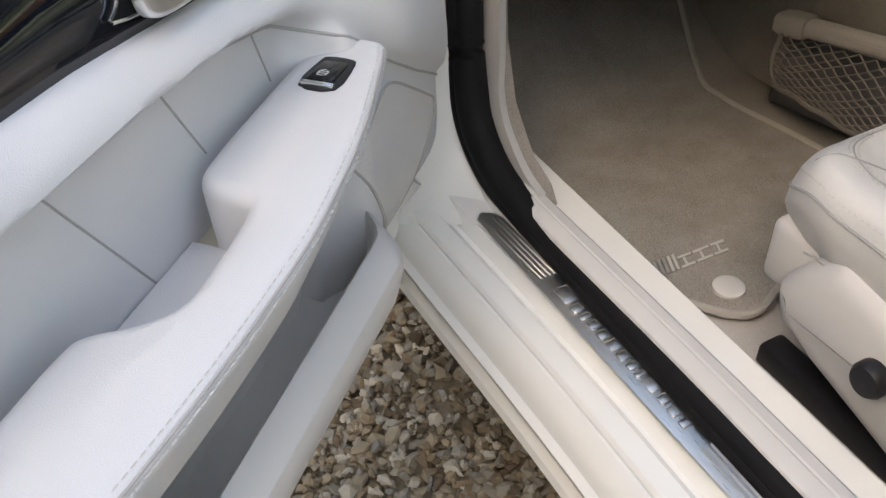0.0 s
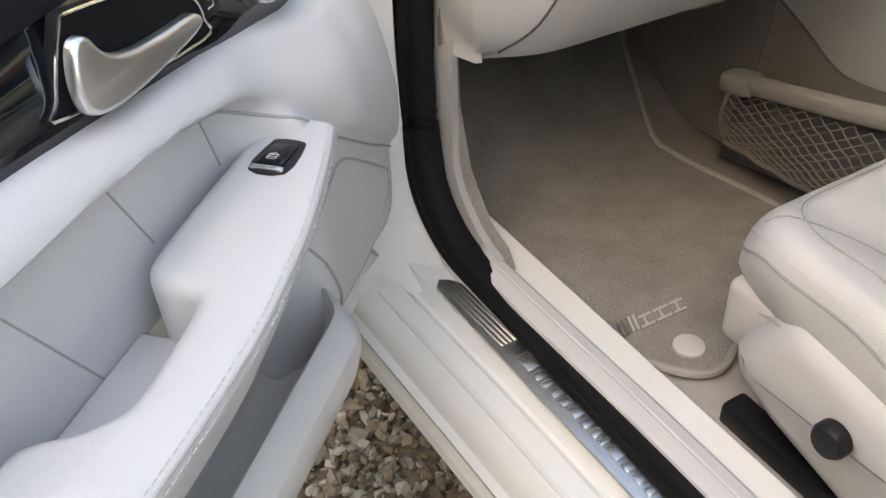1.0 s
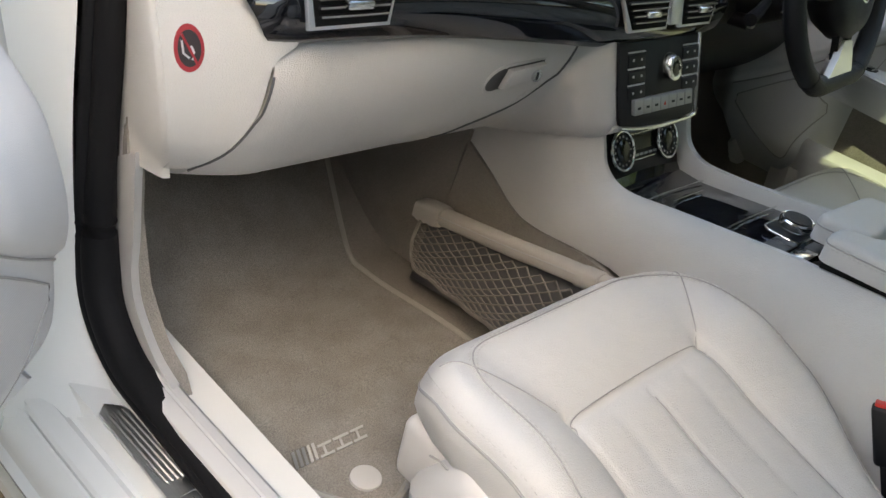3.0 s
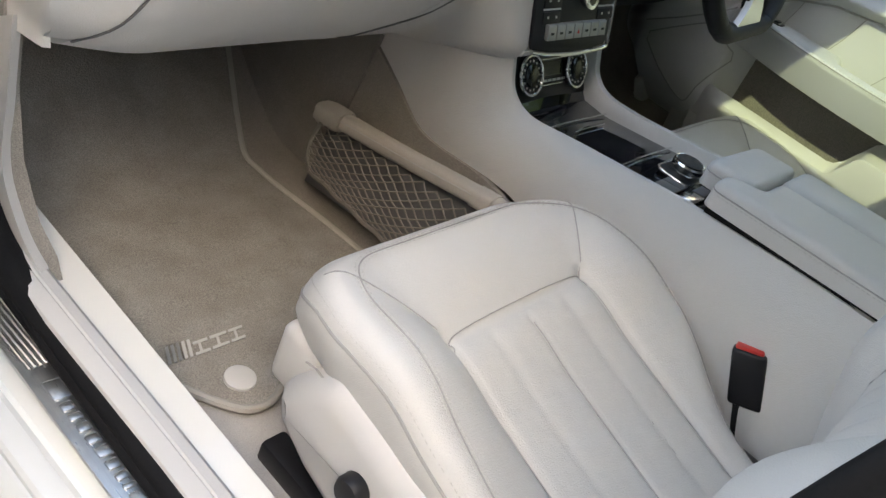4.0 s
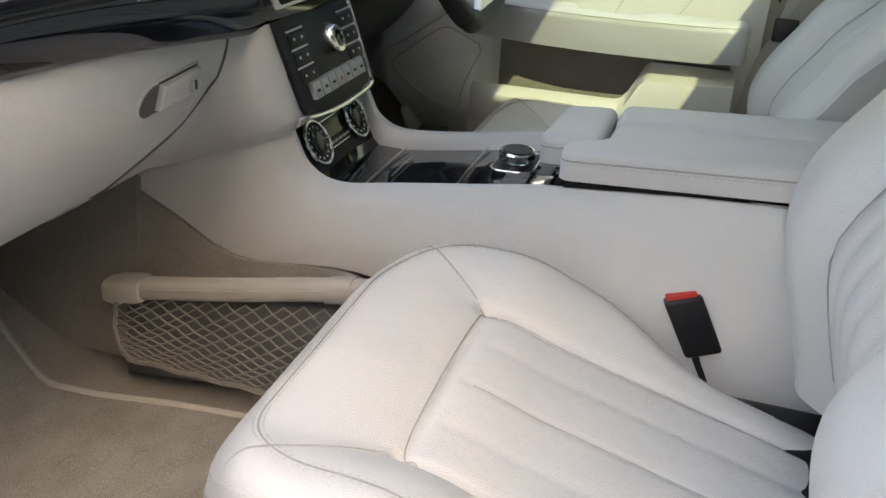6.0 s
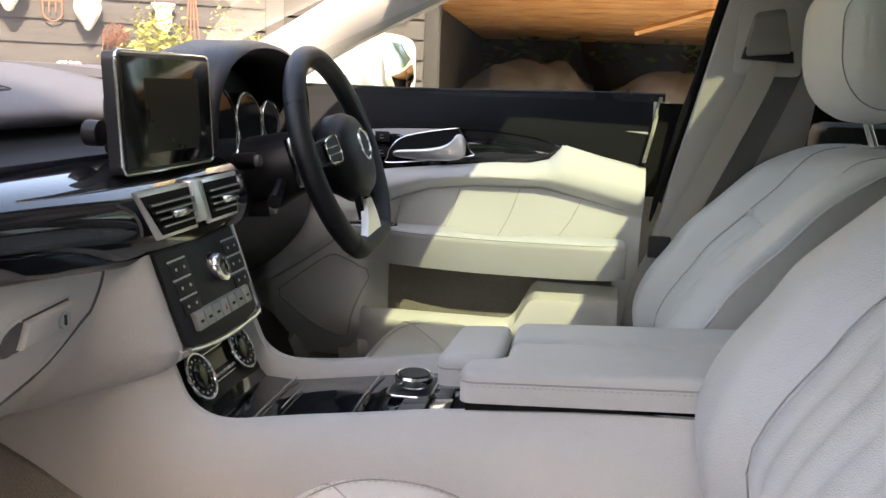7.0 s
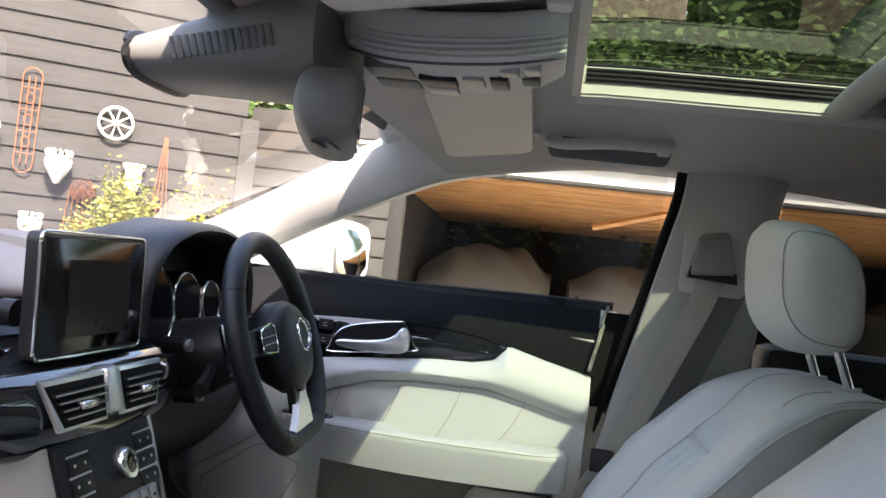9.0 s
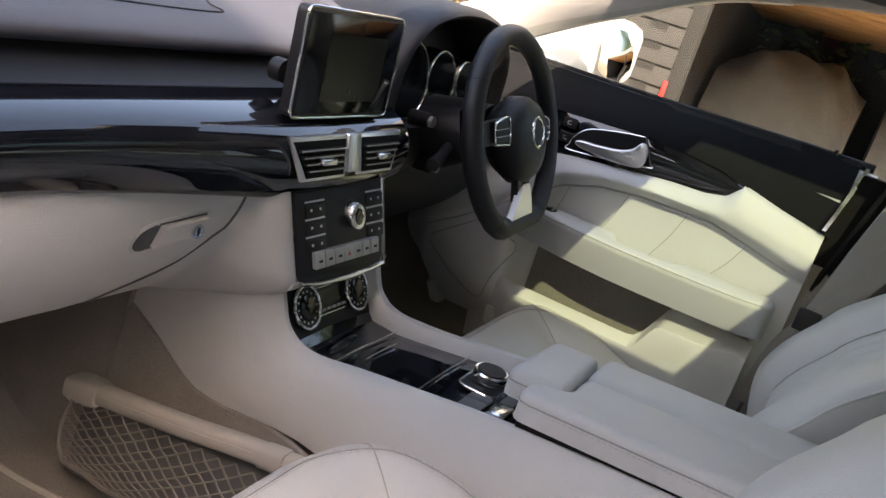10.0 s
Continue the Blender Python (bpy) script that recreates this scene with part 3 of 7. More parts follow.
def card_n(u, z):
    """How far the inner face of a door stands out."""
    top = lerp_curve(INS_TOP, u)
    low = lerp_curve(WOOD_LOW + [(0.42, 0.85), (0.52, 0.83)], u) if u > -0.19 else 0.80
    g = smooth(0.0, -0.05, u)
    front = smooth(-0.02, -0.14, u)
    below = -0.047 + 0.050 * g
    t = min(1.0, max(0.0, (z - top) / max(0.02, low + 0.01 - top)))
    above = -0.030 + 0.020 * math.sin(math.pi * t ** 0.7) - 0.018 * t + front * (0.030 * smooth(0.86, 0.74, z) + 0.006)
    e = smooth(top - 0.004, top + 0.018, z)
    n = below + (above - below) * e
    # sunk behind the wood and the dark pad
    sink = smooth(low - 0.002, low + 0.006, z) * smooth(-0.200, -0.192, u)
    n = n * (1 - sink) - 0.066 * sink
    # lower edge curves outwards
    n -= 0.05 * smooth(0.46, 0.34, z) + 0.06 * smooth(0.53, 0.40, z) * smooth(0.0, -0.06, u)
    n -= 0.055 * smooth(-0.225, -0.30, u)
    # hollow of the pocket
    n -= 0.085 * smooth(-0.005, 0.015, u) * smooth(0.47, 0.45, u) * smooth(0.655, 0.645, z) * smooth(0.43, 0.45, z)
    return n


def door(place, name, label, side):
    o = V(place(0.1, -0.1, 0.33))
    d = thing(name, o, label, "car door", "front doors of the car")
    P = lambda a, b, h: place(a, h, b)
    # card
    us, zs = np.linspace(-0.30, 0.52, 140), np.linspace(0.345, 0.90, 150)
    rows = []
    for z in zs:
        row = []
        for u in us:
            ue = u
            # rear edge leans with the pillar
            if u > 0.3:
                ue = 0.3 + (u - 0.3) * min(0.19, 0.16 + 0.06 * (z - 0.345) / 0.555) / 0.22
            if u < -0.2:
                ue = -0.2 + (u + 0.2) * (0.75 + 0.25 * smooth(0.75, 0.6, z) - 1.6 * smooth(0.56, 0.42, z))
            row.append((ue, card_n(u, z), z))
        rows.append(row)
    card = part("door_card", mapped(thicken(bmesh_grid(rows), 0.012, (0.1, 1.0, 0.9)), place), LEATHER_COOL, d, "pale grey leather-covered inner panel", 50)
    # seams across the insert
    for u0, u1, zl in ((0.022, 0.008, 0.715), (0.139, 0.108, 0.712), (0.256, 0.195, 0.662), (0.375, 0.335, 0.715)):
        zb = lerp_curve(INS_TOP, u0) - 0.002
        pts = [(u1 + (u0 - u1) * t, card_n(u1 + (u0 - u1) * t, zl + (zb - zl) * t) + 0.0003, zl + (zb - zl) * t) for t in np.linspace(0, 1, 12)]
        part("insert_seam", mapped(tube(pts, 0.0009, 6), place), SEAM, card)
    pts = [(u, card_n(u, lerp_curve(INS_TOP, u) + 0.001) + 0.001, lerp_curve(INS_TOP, u)) for u in np.linspace(-0.235, 0.455, 60)]
    part("insert_piping", mapped(tube(pts, 0.0015, 6), place), SEAM, card)
    # armrest
    AR = cr([(-0.063, -0.026), (-0.070, 0.0), (-0.064, 0.026), (-0.02, 0.041), (0.068, 0.063), (0.14, 0.074), (0.2, 0.079), (0.3, 0.078), (0.40, 0.070), (0.45, 0.055), (0.463, 0.03), (0.463, -0.01), (0.44, -0.022), (0.36, -0.02), (0.31, -0.02), (0.29, -0.014), (0.272, 0.012), (0.25, 0.027), (0.21, 0.026), (0.168, 0.021), (0.158, 0.012), (0.155, -0.012), (0.145, -0.028), (0.12, -0.034), (0.033, -0.037), (-0.03, -0.036)], 4, True)
    arm = part("armrest", mapped(slab(AR, lambda a, b, h: (a, b - (0.032 * (1 - h / 0.073) ** 1.3 if b > 0.0 else 0.0) * smooth(0.0, 0.04, b), 0.650 + h), 0.073, 0.013, 4), place), LEATHER_COOL, d, "padded grey leather armrest with a pull opening")
    edge = cr([(-0.055, 0.026), (-0.02, 0.0372), (0.068, 0.0592), (0.14, 0.0702), (0.2, 0.0752), (0.3, 0.0742), (0.40, 0.0662), (0.445, 0.053)], 8)
    part("armrest_seam", mapped(tube([(u, n, 0.7195) for u, n in edge], 0.0011, 6), place), SEAM, arm)
    bm = bmesh.new()
    for off, zs in ((-0.0042, 0.7222), (0.0022, 0.7168)):
        stitches([(a, e + off, zs) for a, e in edge], 0.0045, 0.0022, bm, 0.0007)
    part("stitching", mapped(bm, place), THREAD, arm, "pale double stitching", kind="stuff")
    # pull cup and pocket
    cup = [(0.15, -0.046), (0.28, -0.046), (0.28, 0.02), (0.15, 0.02)]
    part("pull_cup", mapped(slab(cup, lambda a, b, h: (a, b, 0.645 + h), 0.02, 0.004), place), LEATHER_COOL, d)
    sh = 0.055 if side < 0 else 0.0
    lip = [(0.024, 0.556), (0.029, 0.563), (0.041, 0.560), (0.053, 0.548), (0.055, 0.535), (0.046, 0.50), (0.024, 0.455), (-0.015, 0.41), (-0.055, 0.378), (-0.085, 0.36), (-0.085, 0.385), (-0.03, 0.415), (0.004, 0.45), (0.018, 0.50)]
    rings = []
    for u in np.linspace(-0.10, 0.455, 48):
        s = smooth(-0.075, 0.02, u)
        rise = 0.062 * smooth(0.255 + sh, 0.30 + sh, u)
        pull = 0.030 * smooth(0.36, 0.46, u)
        ring = []
        for n, z in lip:
            zz = z + (rise if z > 0.5 else 0) - (0.012 * (1 - s) if z > 0.5 else 0)
            nn = n * (0.25 + 0.75 * s) - pull + 0.004 * (1 - s) - 0.045 * smooth(0.0, -0.09, u)
            if z > 0.5 and n < 0.045:
                nn = nn + (-0.05 - nn) * smooth(0.24 + sh, 0.30 + sh, u)
            ring.append((u, nn, zz))
        rings.append(ring)
    part("door_pocket", mapped(loft(rings), place), PLASTIC, d, "pale grey moulded door pocket")
    rows = [[(u, n * (0.6 + 0.4 * smooth(-0.03, 0.03, u)) - 0.02 * smooth(0.30, 0.45, u), z) for n, z in cr([(-0.07, 0.648), (-0.115, 0.635), (-0.122, 0.58), (-0.115, 0.51), (-0.07, 0.455), (-0.02, 0.445), (0.012, 0.46), (0.022, 0.49)], 3)] for u in np.linspace(-0.045, 0.452, 16)]
    part("pocket_liner", mapped(thicken(bmesh_grid(rows), 0.004, (0.1, 1.0, 0.9)), place), PLASTIC, d, "pale inside of the pocket")
    # speaker grille
    top_e = cr([(-0.036, 0.630), (-0.075, 0.650), (-0.108, 0.655), (-0.160, 0.620), (-0.214, 0.578)], 6)
    low_e = cr([(-0.032, 0.612), (-0.060, 0.545), (-0.080, 0.487), (-0.145, 0.515), (-0.212, 0.560)], 6)
    rows = [[(a[0] + (b[0] - a[0]) * t, card_n(a[0] + (b[0] - a[0]) * t, a[1] + (b[1] - a[1]) * t) + 0.0018, a[1] + (b[1] - a[1]) * t) for t in np.linspace(0, 1, 12)] for a, b in zip(top_e, low_e)]
    gr = part("speaker_grille", mapped(thicken(bmesh_grid(rows), 0.003, (0.1, 1.0, 0.9)), place), GRILLE, d, "finely ribbed speaker grille")
    GR = top_e + low_e[::-1]
    part("grille_border", mapped(tube([(a, card_n(a, b) + 0.0015, b) for a, b in GR], 0.0016, 6, close=True), place), SEAM, gr)
    # wood strip
    wl = [(u, lerp_curve(WOOD_LOW, u)) for u in np.linspace(-0.19, 0.338, 50)]
    wt = [(u, lerp_curve(WOOD_TOP, u)) for u in np.linspace(-0.19, 0.338, 50)]
    rows = [[(a[0], -0.046 + 0.006 * math.sin(math.pi * t) - 0.012 * t, a[1] + (b[1] - a[1]) * t) for t in np.linspace(0, 1, 7)] for a, b in zip(wl, wt)]
    wood = part("wood_trim", mapped(thicken(bmesh_grid(rows), 0.008, (0.1, 1.0, 0.9)), place), PIANO, d, "glossy black lacquered wood strip")
    # upper dark pad up to the window line
    dl = [(u, lerp_curve(DARK_LOW, u)) for u in np.linspace(-0.235, 0.497, 52)]
    rows = [[(u, -0.052 - 0.045 * t ** 1.5, z - 0.004 + (0.962 + 0.01 * smooth(0, 0.5, u) - z) * t) for t in np.linspace(0, 1, 8)] + [(u, -0.115, 0.958), (u, -0.14, 0.955)] for u, z in dl]
    part("upper_pad", mapped(thicken(bmesh_grid(rows), 0.01, (0.1, 1.0, 0.9)), place), DOOR_PAD, d, "dark leather upper door pad")
    part("belt_strip", mapped(tube([(u, -0.125, 0.957 + 0.008 * smooth(0, 0.5, u)) for u in np.linspace(-0.235, 0.52, 20)], 0.008, 8), place), RUBBER, d)
    part("lock_pin", mapped(tube([(0.45, -0.112, 0.955), (0.45, -0.112, 0.978)], 0.004, 8), place), BLACK_PLASTIC, d)
    part("end_strip", mapped(loft([[(u, n, z) for u, n in ((ua + 0.003, -0.044 - k), (ua + 0.010, -0.044 - k), (ua + 0.010, -0.075 - k), (ua + 0.003, -0.075 - k))] for ua, z, k in ((0.478, 0.844, -0.008), (0.490, 0.90, 0.004), (0.503, 0.966, 0.034))]), place), CHROME, d, "chrome end strip")
    if side > 0:
        part("rear_edge_seal", mapped(loft([[(0.457 + e, -0.062, z), (0.500 + e, -0.066, z), (0.500 + e, -0.09, z), (0.457 + e, -0.09, z)] for z, e in ((0.36, 0.0), (0.60, 0.026), (0.84, 0.034), (0.955, 0.05))]), place), RUBBER, d, "black seal along the rear edge of the door")
    # handle
    HB = [(0.152, 0.838), (0.155, 0.85), (0.135, 0.885), (0.12, 0.89), (0.03, 0.872), (0.0, 0.85), (-0.008, 0.83), (0.0, 0.818)]
    bez = part("handle_recess", mapped(slab(cr(HB, 3, True), lambda a, b, h: (a, -0.0505 + h, b), 0.0085, 0.002), place), RUBBER, d, "black handle recess")
    part("recess_rim", mapped(tube([(a, -0.0415, b) for a, b in cr(HB, 4, True)], 0.0012, 6, close=True), place), CHROME, bez)
    LV = cr([(0.142, 0.830), (0.148, 0.850), (0.141, 0.872), (0.129, 0.874), (0.118, 0.860), (0.095, 0.849), (0.05, 0.842), (0.014, 0.839), (0.004, 0.832), (0.014, 0.825), (0.06, 0.822), (0.11, 0.823)], 4, True)
    part("handle_lever", mapped(slab(LV, lambda a, b, h: (a, -0.042 + h + 0.005 * smooth(0.02, 0.13, a), b + 0.005), 0.009, 0.004, 3), place), SATIN, d, "satin chrome door pull")
    # lock keys and seat keys
    for (u, z, w, h) in ((-0.02, 0.868, 0.028, 0.02), (-0.02, 0.838, 0.028, 0.02)):
        part("lock_key", mapped(box(u - w / 2, u + w / 2, -0.0455, -0.0415, z - h / 2, z + h / 2, 0.001), place), BLACK_PLASTIC, d, "black lock key")
        part("key_symbol", mapped(tube([(u + 0.004, -0.0412, z - 0.003), (u - 0.004, -0.0412, z - 0.003), (u - 0.004, -0.0412, z + 0.003), (u + 0.002, -0.0412, z + 0.003)], 0.0006, 5), place), INK, d)
    for k in range(4):
        u = -0.095 - 0.021 * k
        key = part("memory_key", mapped(box(u - 0.0095, u + 0.0095, -0.046, -0.0415, 0.850 - 0.002 * k, 0.866 - 0.002 * k, 0.0015), place), BLACK_PLASTIC, d, "black memory key")
        tx = bpy.data.curves.new("t", "FONT")
        tx.body, tx.size = "M123"[k], 0.008
        tx.extrude = 0.0003
        to = new("t", tx)
        bpy.context.view_layer.update()
        me = bpy.data.meshes.new_from_object(to)
        bpy.data.objects.remove(to)
        bm = bmesh.new()
        bm.from_mesh(me)
        bpy.data.meshes.remove(me)
        mapped(bm, lambda x, y, z2: place(u + 0.003 - x, -0.0412 + z2, 0.854 - 0.002 * k + y))
        part("numeral", bm, INK, key)
    sk = part("seat_switch", mapped(slab(rounded([(-0.084, 0.812), (-0.086, 0.826), (-0.118, 0.837), (-0.136, 0.829), (-0.134, 0.813), (-0.10, 0.807)], 0.004), lambda a, b, h: (a, -0.044 + h, b), 0.013, 0.003, 3), place), CHROME, d, "chrome seat-shaped switch")
    part("backrest_switch", mapped(slab(rounded([(-0.054, 0.846), (-0.066, 0.851), (-0.078, 0.833), (-0.068, 0.827)], 0.003), lambda a, b, h: (a, -0.044 + h, b), 0.013, 0.003, 3), place), CHROME, d)
    part("headrest_switch", mapped(box(-0.062, -0.044, -0.042, -0.028, 0.856, 0.868, 0.004), place), CHROME, d)
    # window switch
    n_sw = 1 if side < 0 else 2
    for k in range(n_sw):
        du = -0.045 * k
        sw = part("window_switch", mapped(slab(cr([(0.021 + du, -0.014), (0.021 + du, 0.017), (-0.018 + du, 0.017), (-0.025 + du, 0.010), (-0.025 + du, -0.008), (-0.018 + du, -0.013)], 3, True), lambda a, b, h: (a, b, 0.7225 + h), 0.0025, 0.001), place), BLACK_PLASTIC, d, "black window switch")
        part("switch_rocker", mapped(slab(rounded([(0.016 + du, -0.010), (0.016 + du, 0.013), (-0.017 + du, 0.013), (-0.017 + du, -0.009)], 0.004), lambda a, b, h: (a, b, 0.7245 + h + 0.05 * (a - du)), 0.0022, 0.0009), place), SCREEN, sw)
        part("switch_edge", mapped(box(0.0175 + du, 0.0215 + du, -0.012, 0.0155, 0.7235, 0.7278, 0.001), place), CHROME, sw, "chrome switch edge")
        for q in range(3):
            part("switch_mark", mapped(tube([(0.002 + du + 0.003 * q, -0.004, 0.7270), (0.002 + du + 0.003 * q, 0.004 - 0.001 * q, 0.7270)], 0.0004, 5), place), INK, sw)
        part("switch_mark", mapped(tube([(0.008 + du, -0.004, 0.7272), (0.002 + du, -0.004, 0.7270), (-0.001 + du, 0.0, 0.7269), (0.002 + du, 0.004, 0.7270), (0.008 + du, 0.003, 0.7272)], 0.0004, 5), place), INK, sw)
    # outer shell
    prof = [(-0.06, 0.36), (-0.14, 0.33), (-0.19, 0.36), (-0.225, 0.55), (-0.22, 0.75), (-0.18, 0.93), (-0.135, 0.955), (-0.11, 0.93), (-0.08, 0.80)]
    rings = [[(ue + (0.03 * smooth(0.5, 0.95, z) if u > 0 else 0.0), n, z) for n, z in prof] for u, ue in ((0, -0.305), (0, -0.295), (1, 0.48), (1, 0.5))]
    part("outer_skin", mapped(loft(rings), place), PAINT, d, "white painted door shell")
    part("front_edge_trim", mapped(loft([[(u, n, z) for u, n in ((-0.232 - a, -0.05), (-0.29 - a, -0.072), (-0.30 - a, -0.09), (-0.25 - a, -0.08))] for z, a in ((0.60, 0.06), (0.70, 0.045), (0.80, 0.02), (0.90, 0.01), (0.96, 0.0))]), place), PLASTIC, d, "pale edge trim of the door")
    return d


GRILLE = material("ribbed_grille", (0.60, 0.59, 0.58), 0.6, spots=0.3)
_g = GRILLE.node_tree
_w = _g.nodes.new("ShaderNodeTexWave")
_w.inputs["Scale"].default_value = 110.0
_w.bands_direction = "Z"
_tc = _g.nodes.new("ShaderNodeTexCoord")
_g.links.new(_tc.outputs["Object"], _w.inputs["Vector"])
_b = _g.nodes.new("ShaderNodeBump")
_b.inputs["Strength"].default_value, _b.inputs["Distance"].default_value = 0.45, 0.0015
_g.links.new(_w.outputs["Fac"], _b.inputs["Height"])
_g.links.new(_b.outputs[0], _g.nodes["Principled BSDF"].inputs["Normal"])

door_a = door(passenger_map, "passenger_door", "open white car door with pale grey leather trim and black wood", -1)
door_b = door(driver_map, "driver_door", "closed car door with pale grey leather trim, black wood and a window", 1)
bm = bmesh_grid([[(0.735 - 0.09 * t - 0.03 * t * t, y, z0 + (z1 - z0) * t) for t in np.linspace(0, 1, 6)] for y, z0, z1 in [(1.08, 0.95, 0.965), (0.92, 0.95, 1.06), (0.78, 0.95, 1.125), (0.64, 0.95, 1.185), (0.50, 0.95, 1.215), (0.36, 0.95, 1.232), (0.235, 0.95, 1.238)]])
wpane = part("window_pane", bm, SIDE_GLASS, door_b, "clear side window")
wpane.visible_shadow = False


# ---- dashboard ----
dash = thing("dashboard", (0, 1.0, 0.62), "pale grey and black dashboard with glossy black wood trim", "dashboard")


def dash_out(x):
    """How far the middle of the dashboard stands out towards the seats."""
    return -0.022 * smooth(0.20, 0.11, abs(x))


def dash_end(x):
    return 0.05 * smooth(-0.60, -0.74, x) + 0.05 * smooth(0.60, 0.74, x)


LOW = [(1.14, 0.60), (1.06, 0.618), (1.02, 0.632), (0.985, 0.66), (0.95, 0.70), (0.932, 0.74), (0.93, 0.775), (0.943, 0.80), (0.975, 0.81)]


GLOVE = [(1.14, 0.662), (1.05, 0.645), (1.01, 0.646), (0.980, 0.664), (0.951, 0.706), (0.933, 0.75), (0.93, 0.785), (0.938, 0.808), (0.962, 0.828)]


def low_row(x, extra=0.0, pts=LOW):
    return [(x, y + dash_out(x) + dash_end(x) + extra, z) for y, z in cr(pts, 4)]


def sheet(x0, x1, n, fn, mat, name, parent, label="", t=0.012):
    return part(name, thicken(bmesh_grid([fn(x) for x in np.linspace(x0, x1, n)]), t), mat, parent, label)


LID_L = [(0.60, -0.69), (0.668, -0.674), (0.70, -0.656), (0.75, -0.637), (0.80, -0.629), (0.81, -0.629)]
LID_R = [(0.60, -0.37), (0.668, -0.31), (0.70, -0.236), (0.75, -0.183), (0.80, -0.163), (0.81, -0.162)]


def between(pts, xl, xr, n, extra):
    """A sheet over a profile whose two ends follow curves."""
    rows = []
    for k in np.linspace(0, 1, n):
        row = []
        for y, z in cr(pts, 4):
            a, b = xl(z), xr(z)
            x = a + (b - a) * k
            row.append((x, y + dash_out(x) + dash_end(x) + extra, z))
        rows.append(row)
    return thicken(bmesh_grid(rows), 0.01)


ENDP = [(1.13, 0.652), (1.03, 0.654), (1.0, 0.659), (0.974, 0.676), (0.953, 0.706), (0.943, 0.74), (0.940, 0.78), (0.943, 0.82), (0.952, 0.87), (0.965, 0.92), (0.99, 0.95)]
STRIP = [(1.12, 0.662), (1.02, 0.658), (1.0, 0.660), (0.988, 0.670), (0.980, 0.70)]
part("glovebox_lid", between(GLOVE, lambda z: lerp_curve(LID_L, z), lambda z: lerp_curve(LID_R, z), 26, 0.0), LEATHER, dash, "pale grey glovebox lid")
END_L = [(0.60, -0.690), (0.675, -0.697), (0.714, -0.711), (0.776, -0.720), (0.833, -0.725), (0.886, -0.728), (0.95, -0.730)]
part("end_panel", between(ENDP, lambda z: lerp_curve(END_L, z), lambda z: lerp_curve(LID_L, z) - 0.002 + 0.03 * smooth(0.80, 0.83, z), 14, -0.007), LEATHER, dash, "pale grey dashboard end panel")
rows = []
for z in np.linspace(0.652, 0.955, 22):
    x0, y0 = lerp_curve(END_L, z), lerp_curve([(z2, y2) for y2, z2 in cr(ENDP, 4)][10:], z) - 0.007
    y0 += dash_end(x0)
    rows.append([(x0 + 0.006, y0 + 0.0005, z), (x0 - 0.001, y0 + 0.003, z), (x0 - 0.0035, y0 + 0.010, z)] + [(x0 - 0.0035 + (-0.7125 - x0 + 0.0035) * t, y0 + 0.010 + (1.082 - y0 - 0.010) * t, z) for t in (0.35, 0.7, 1.0)])
part("end_return", thicken(bmesh_grid(rows), 0.004), LEATHER, dash, "pale side of the dashboard towards the door seal", 60)
part("lower_strip", between(STRIP, lambda z: -0.695, lambda z: -0.30, 16, 0.022), PLASTIC, dash, "pale strip below the glovebox")
CREASE = [(1.11, 0.58), (1.03, 0.612), (0.95, 0.642), (0.888, 0.664), (0.866, 0.688), (0.876, 0.72), (0.887, 0.75), (0.896, 0.775), (0.905, 0.802)]
rows = []
for k in np.linspace(0, 1, 18):
    row = []
    for (y, z), (yc, zc) in zip(cr(LOW, 4), cr(CREASE, 4)):
        x = lerp_curve(LID_R, z) - 0.014 + (-0.106 - lerp_curve(LID_R, z) + 0.014) * k
        w = smooth(0.185, 0.112, -x)
        row.append((x, (y + 0.004 + dash_out(x)) * (1 - w) + yc * w, z * (1 - w) + zc * w))
    rows.append(row)
part("inner_cheek", thicken(bmesh_grid(rows), 0.01), LEATHER, dash, "pale grey leather cheek beside the radio")
part("lid_seam_gap", tube([(lerp_curve(LID_R, z) + 0.002, y + dash_out(lerp_curve(LID_R, z)) - 0.0002, z) for y, z in cr(GLOVE, 4)[8:]], 0.0019, 6), PLASTIC_DARK, dash)
end_y = [(z, y - 0.007) for y, z in cr(ENDP, 4)][10:]
part("lid_seam_gap", tube([(lerp_curve(LID_L, z), min(y, lerp_curve(end_y, z)) - 0.0004 + dash_end(lerp_curve(LID_L, z)), z) for y, z in cr(GLOVE, 4)[12:26]], 0.0015, 6), PLASTIC_DARK, dash, "dark joint beside the glovebox lid")
part("radio_base", loft([[(x, 0.862, 0.690), (x, 0.866, 0.680), (x, 0.905, 0.672), (x, 0.94, 0.70)] for x in np.linspace(-0.113, 0.113, 12)]), LEATHER, dash, "pale lip between radio and climate panel")
sheet(0.112, 0.72, 30, lambda x: low_row(x, 0.03), BLACK_PLASTIC, "knee_panel", dash, "black knee panel below the steering wheel")
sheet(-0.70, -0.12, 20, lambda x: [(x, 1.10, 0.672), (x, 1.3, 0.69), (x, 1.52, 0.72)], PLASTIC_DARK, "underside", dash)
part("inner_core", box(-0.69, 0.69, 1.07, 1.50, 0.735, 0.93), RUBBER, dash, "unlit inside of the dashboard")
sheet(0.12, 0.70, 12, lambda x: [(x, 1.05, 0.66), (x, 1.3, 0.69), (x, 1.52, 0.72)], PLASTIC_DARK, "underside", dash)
# glovebox latch
def lid_y(z):
    return lerp_curve([(z2, y2) for y2, z2 in cr(GLOVE, 4)][4:-2], z)


LT = lambda a, b, h: (-0.323 + 0.89 * (a + 0.323), lid_y(b + 0.05 * (a + 0.323)) - h, b + 0.05 * (a + 0.323))
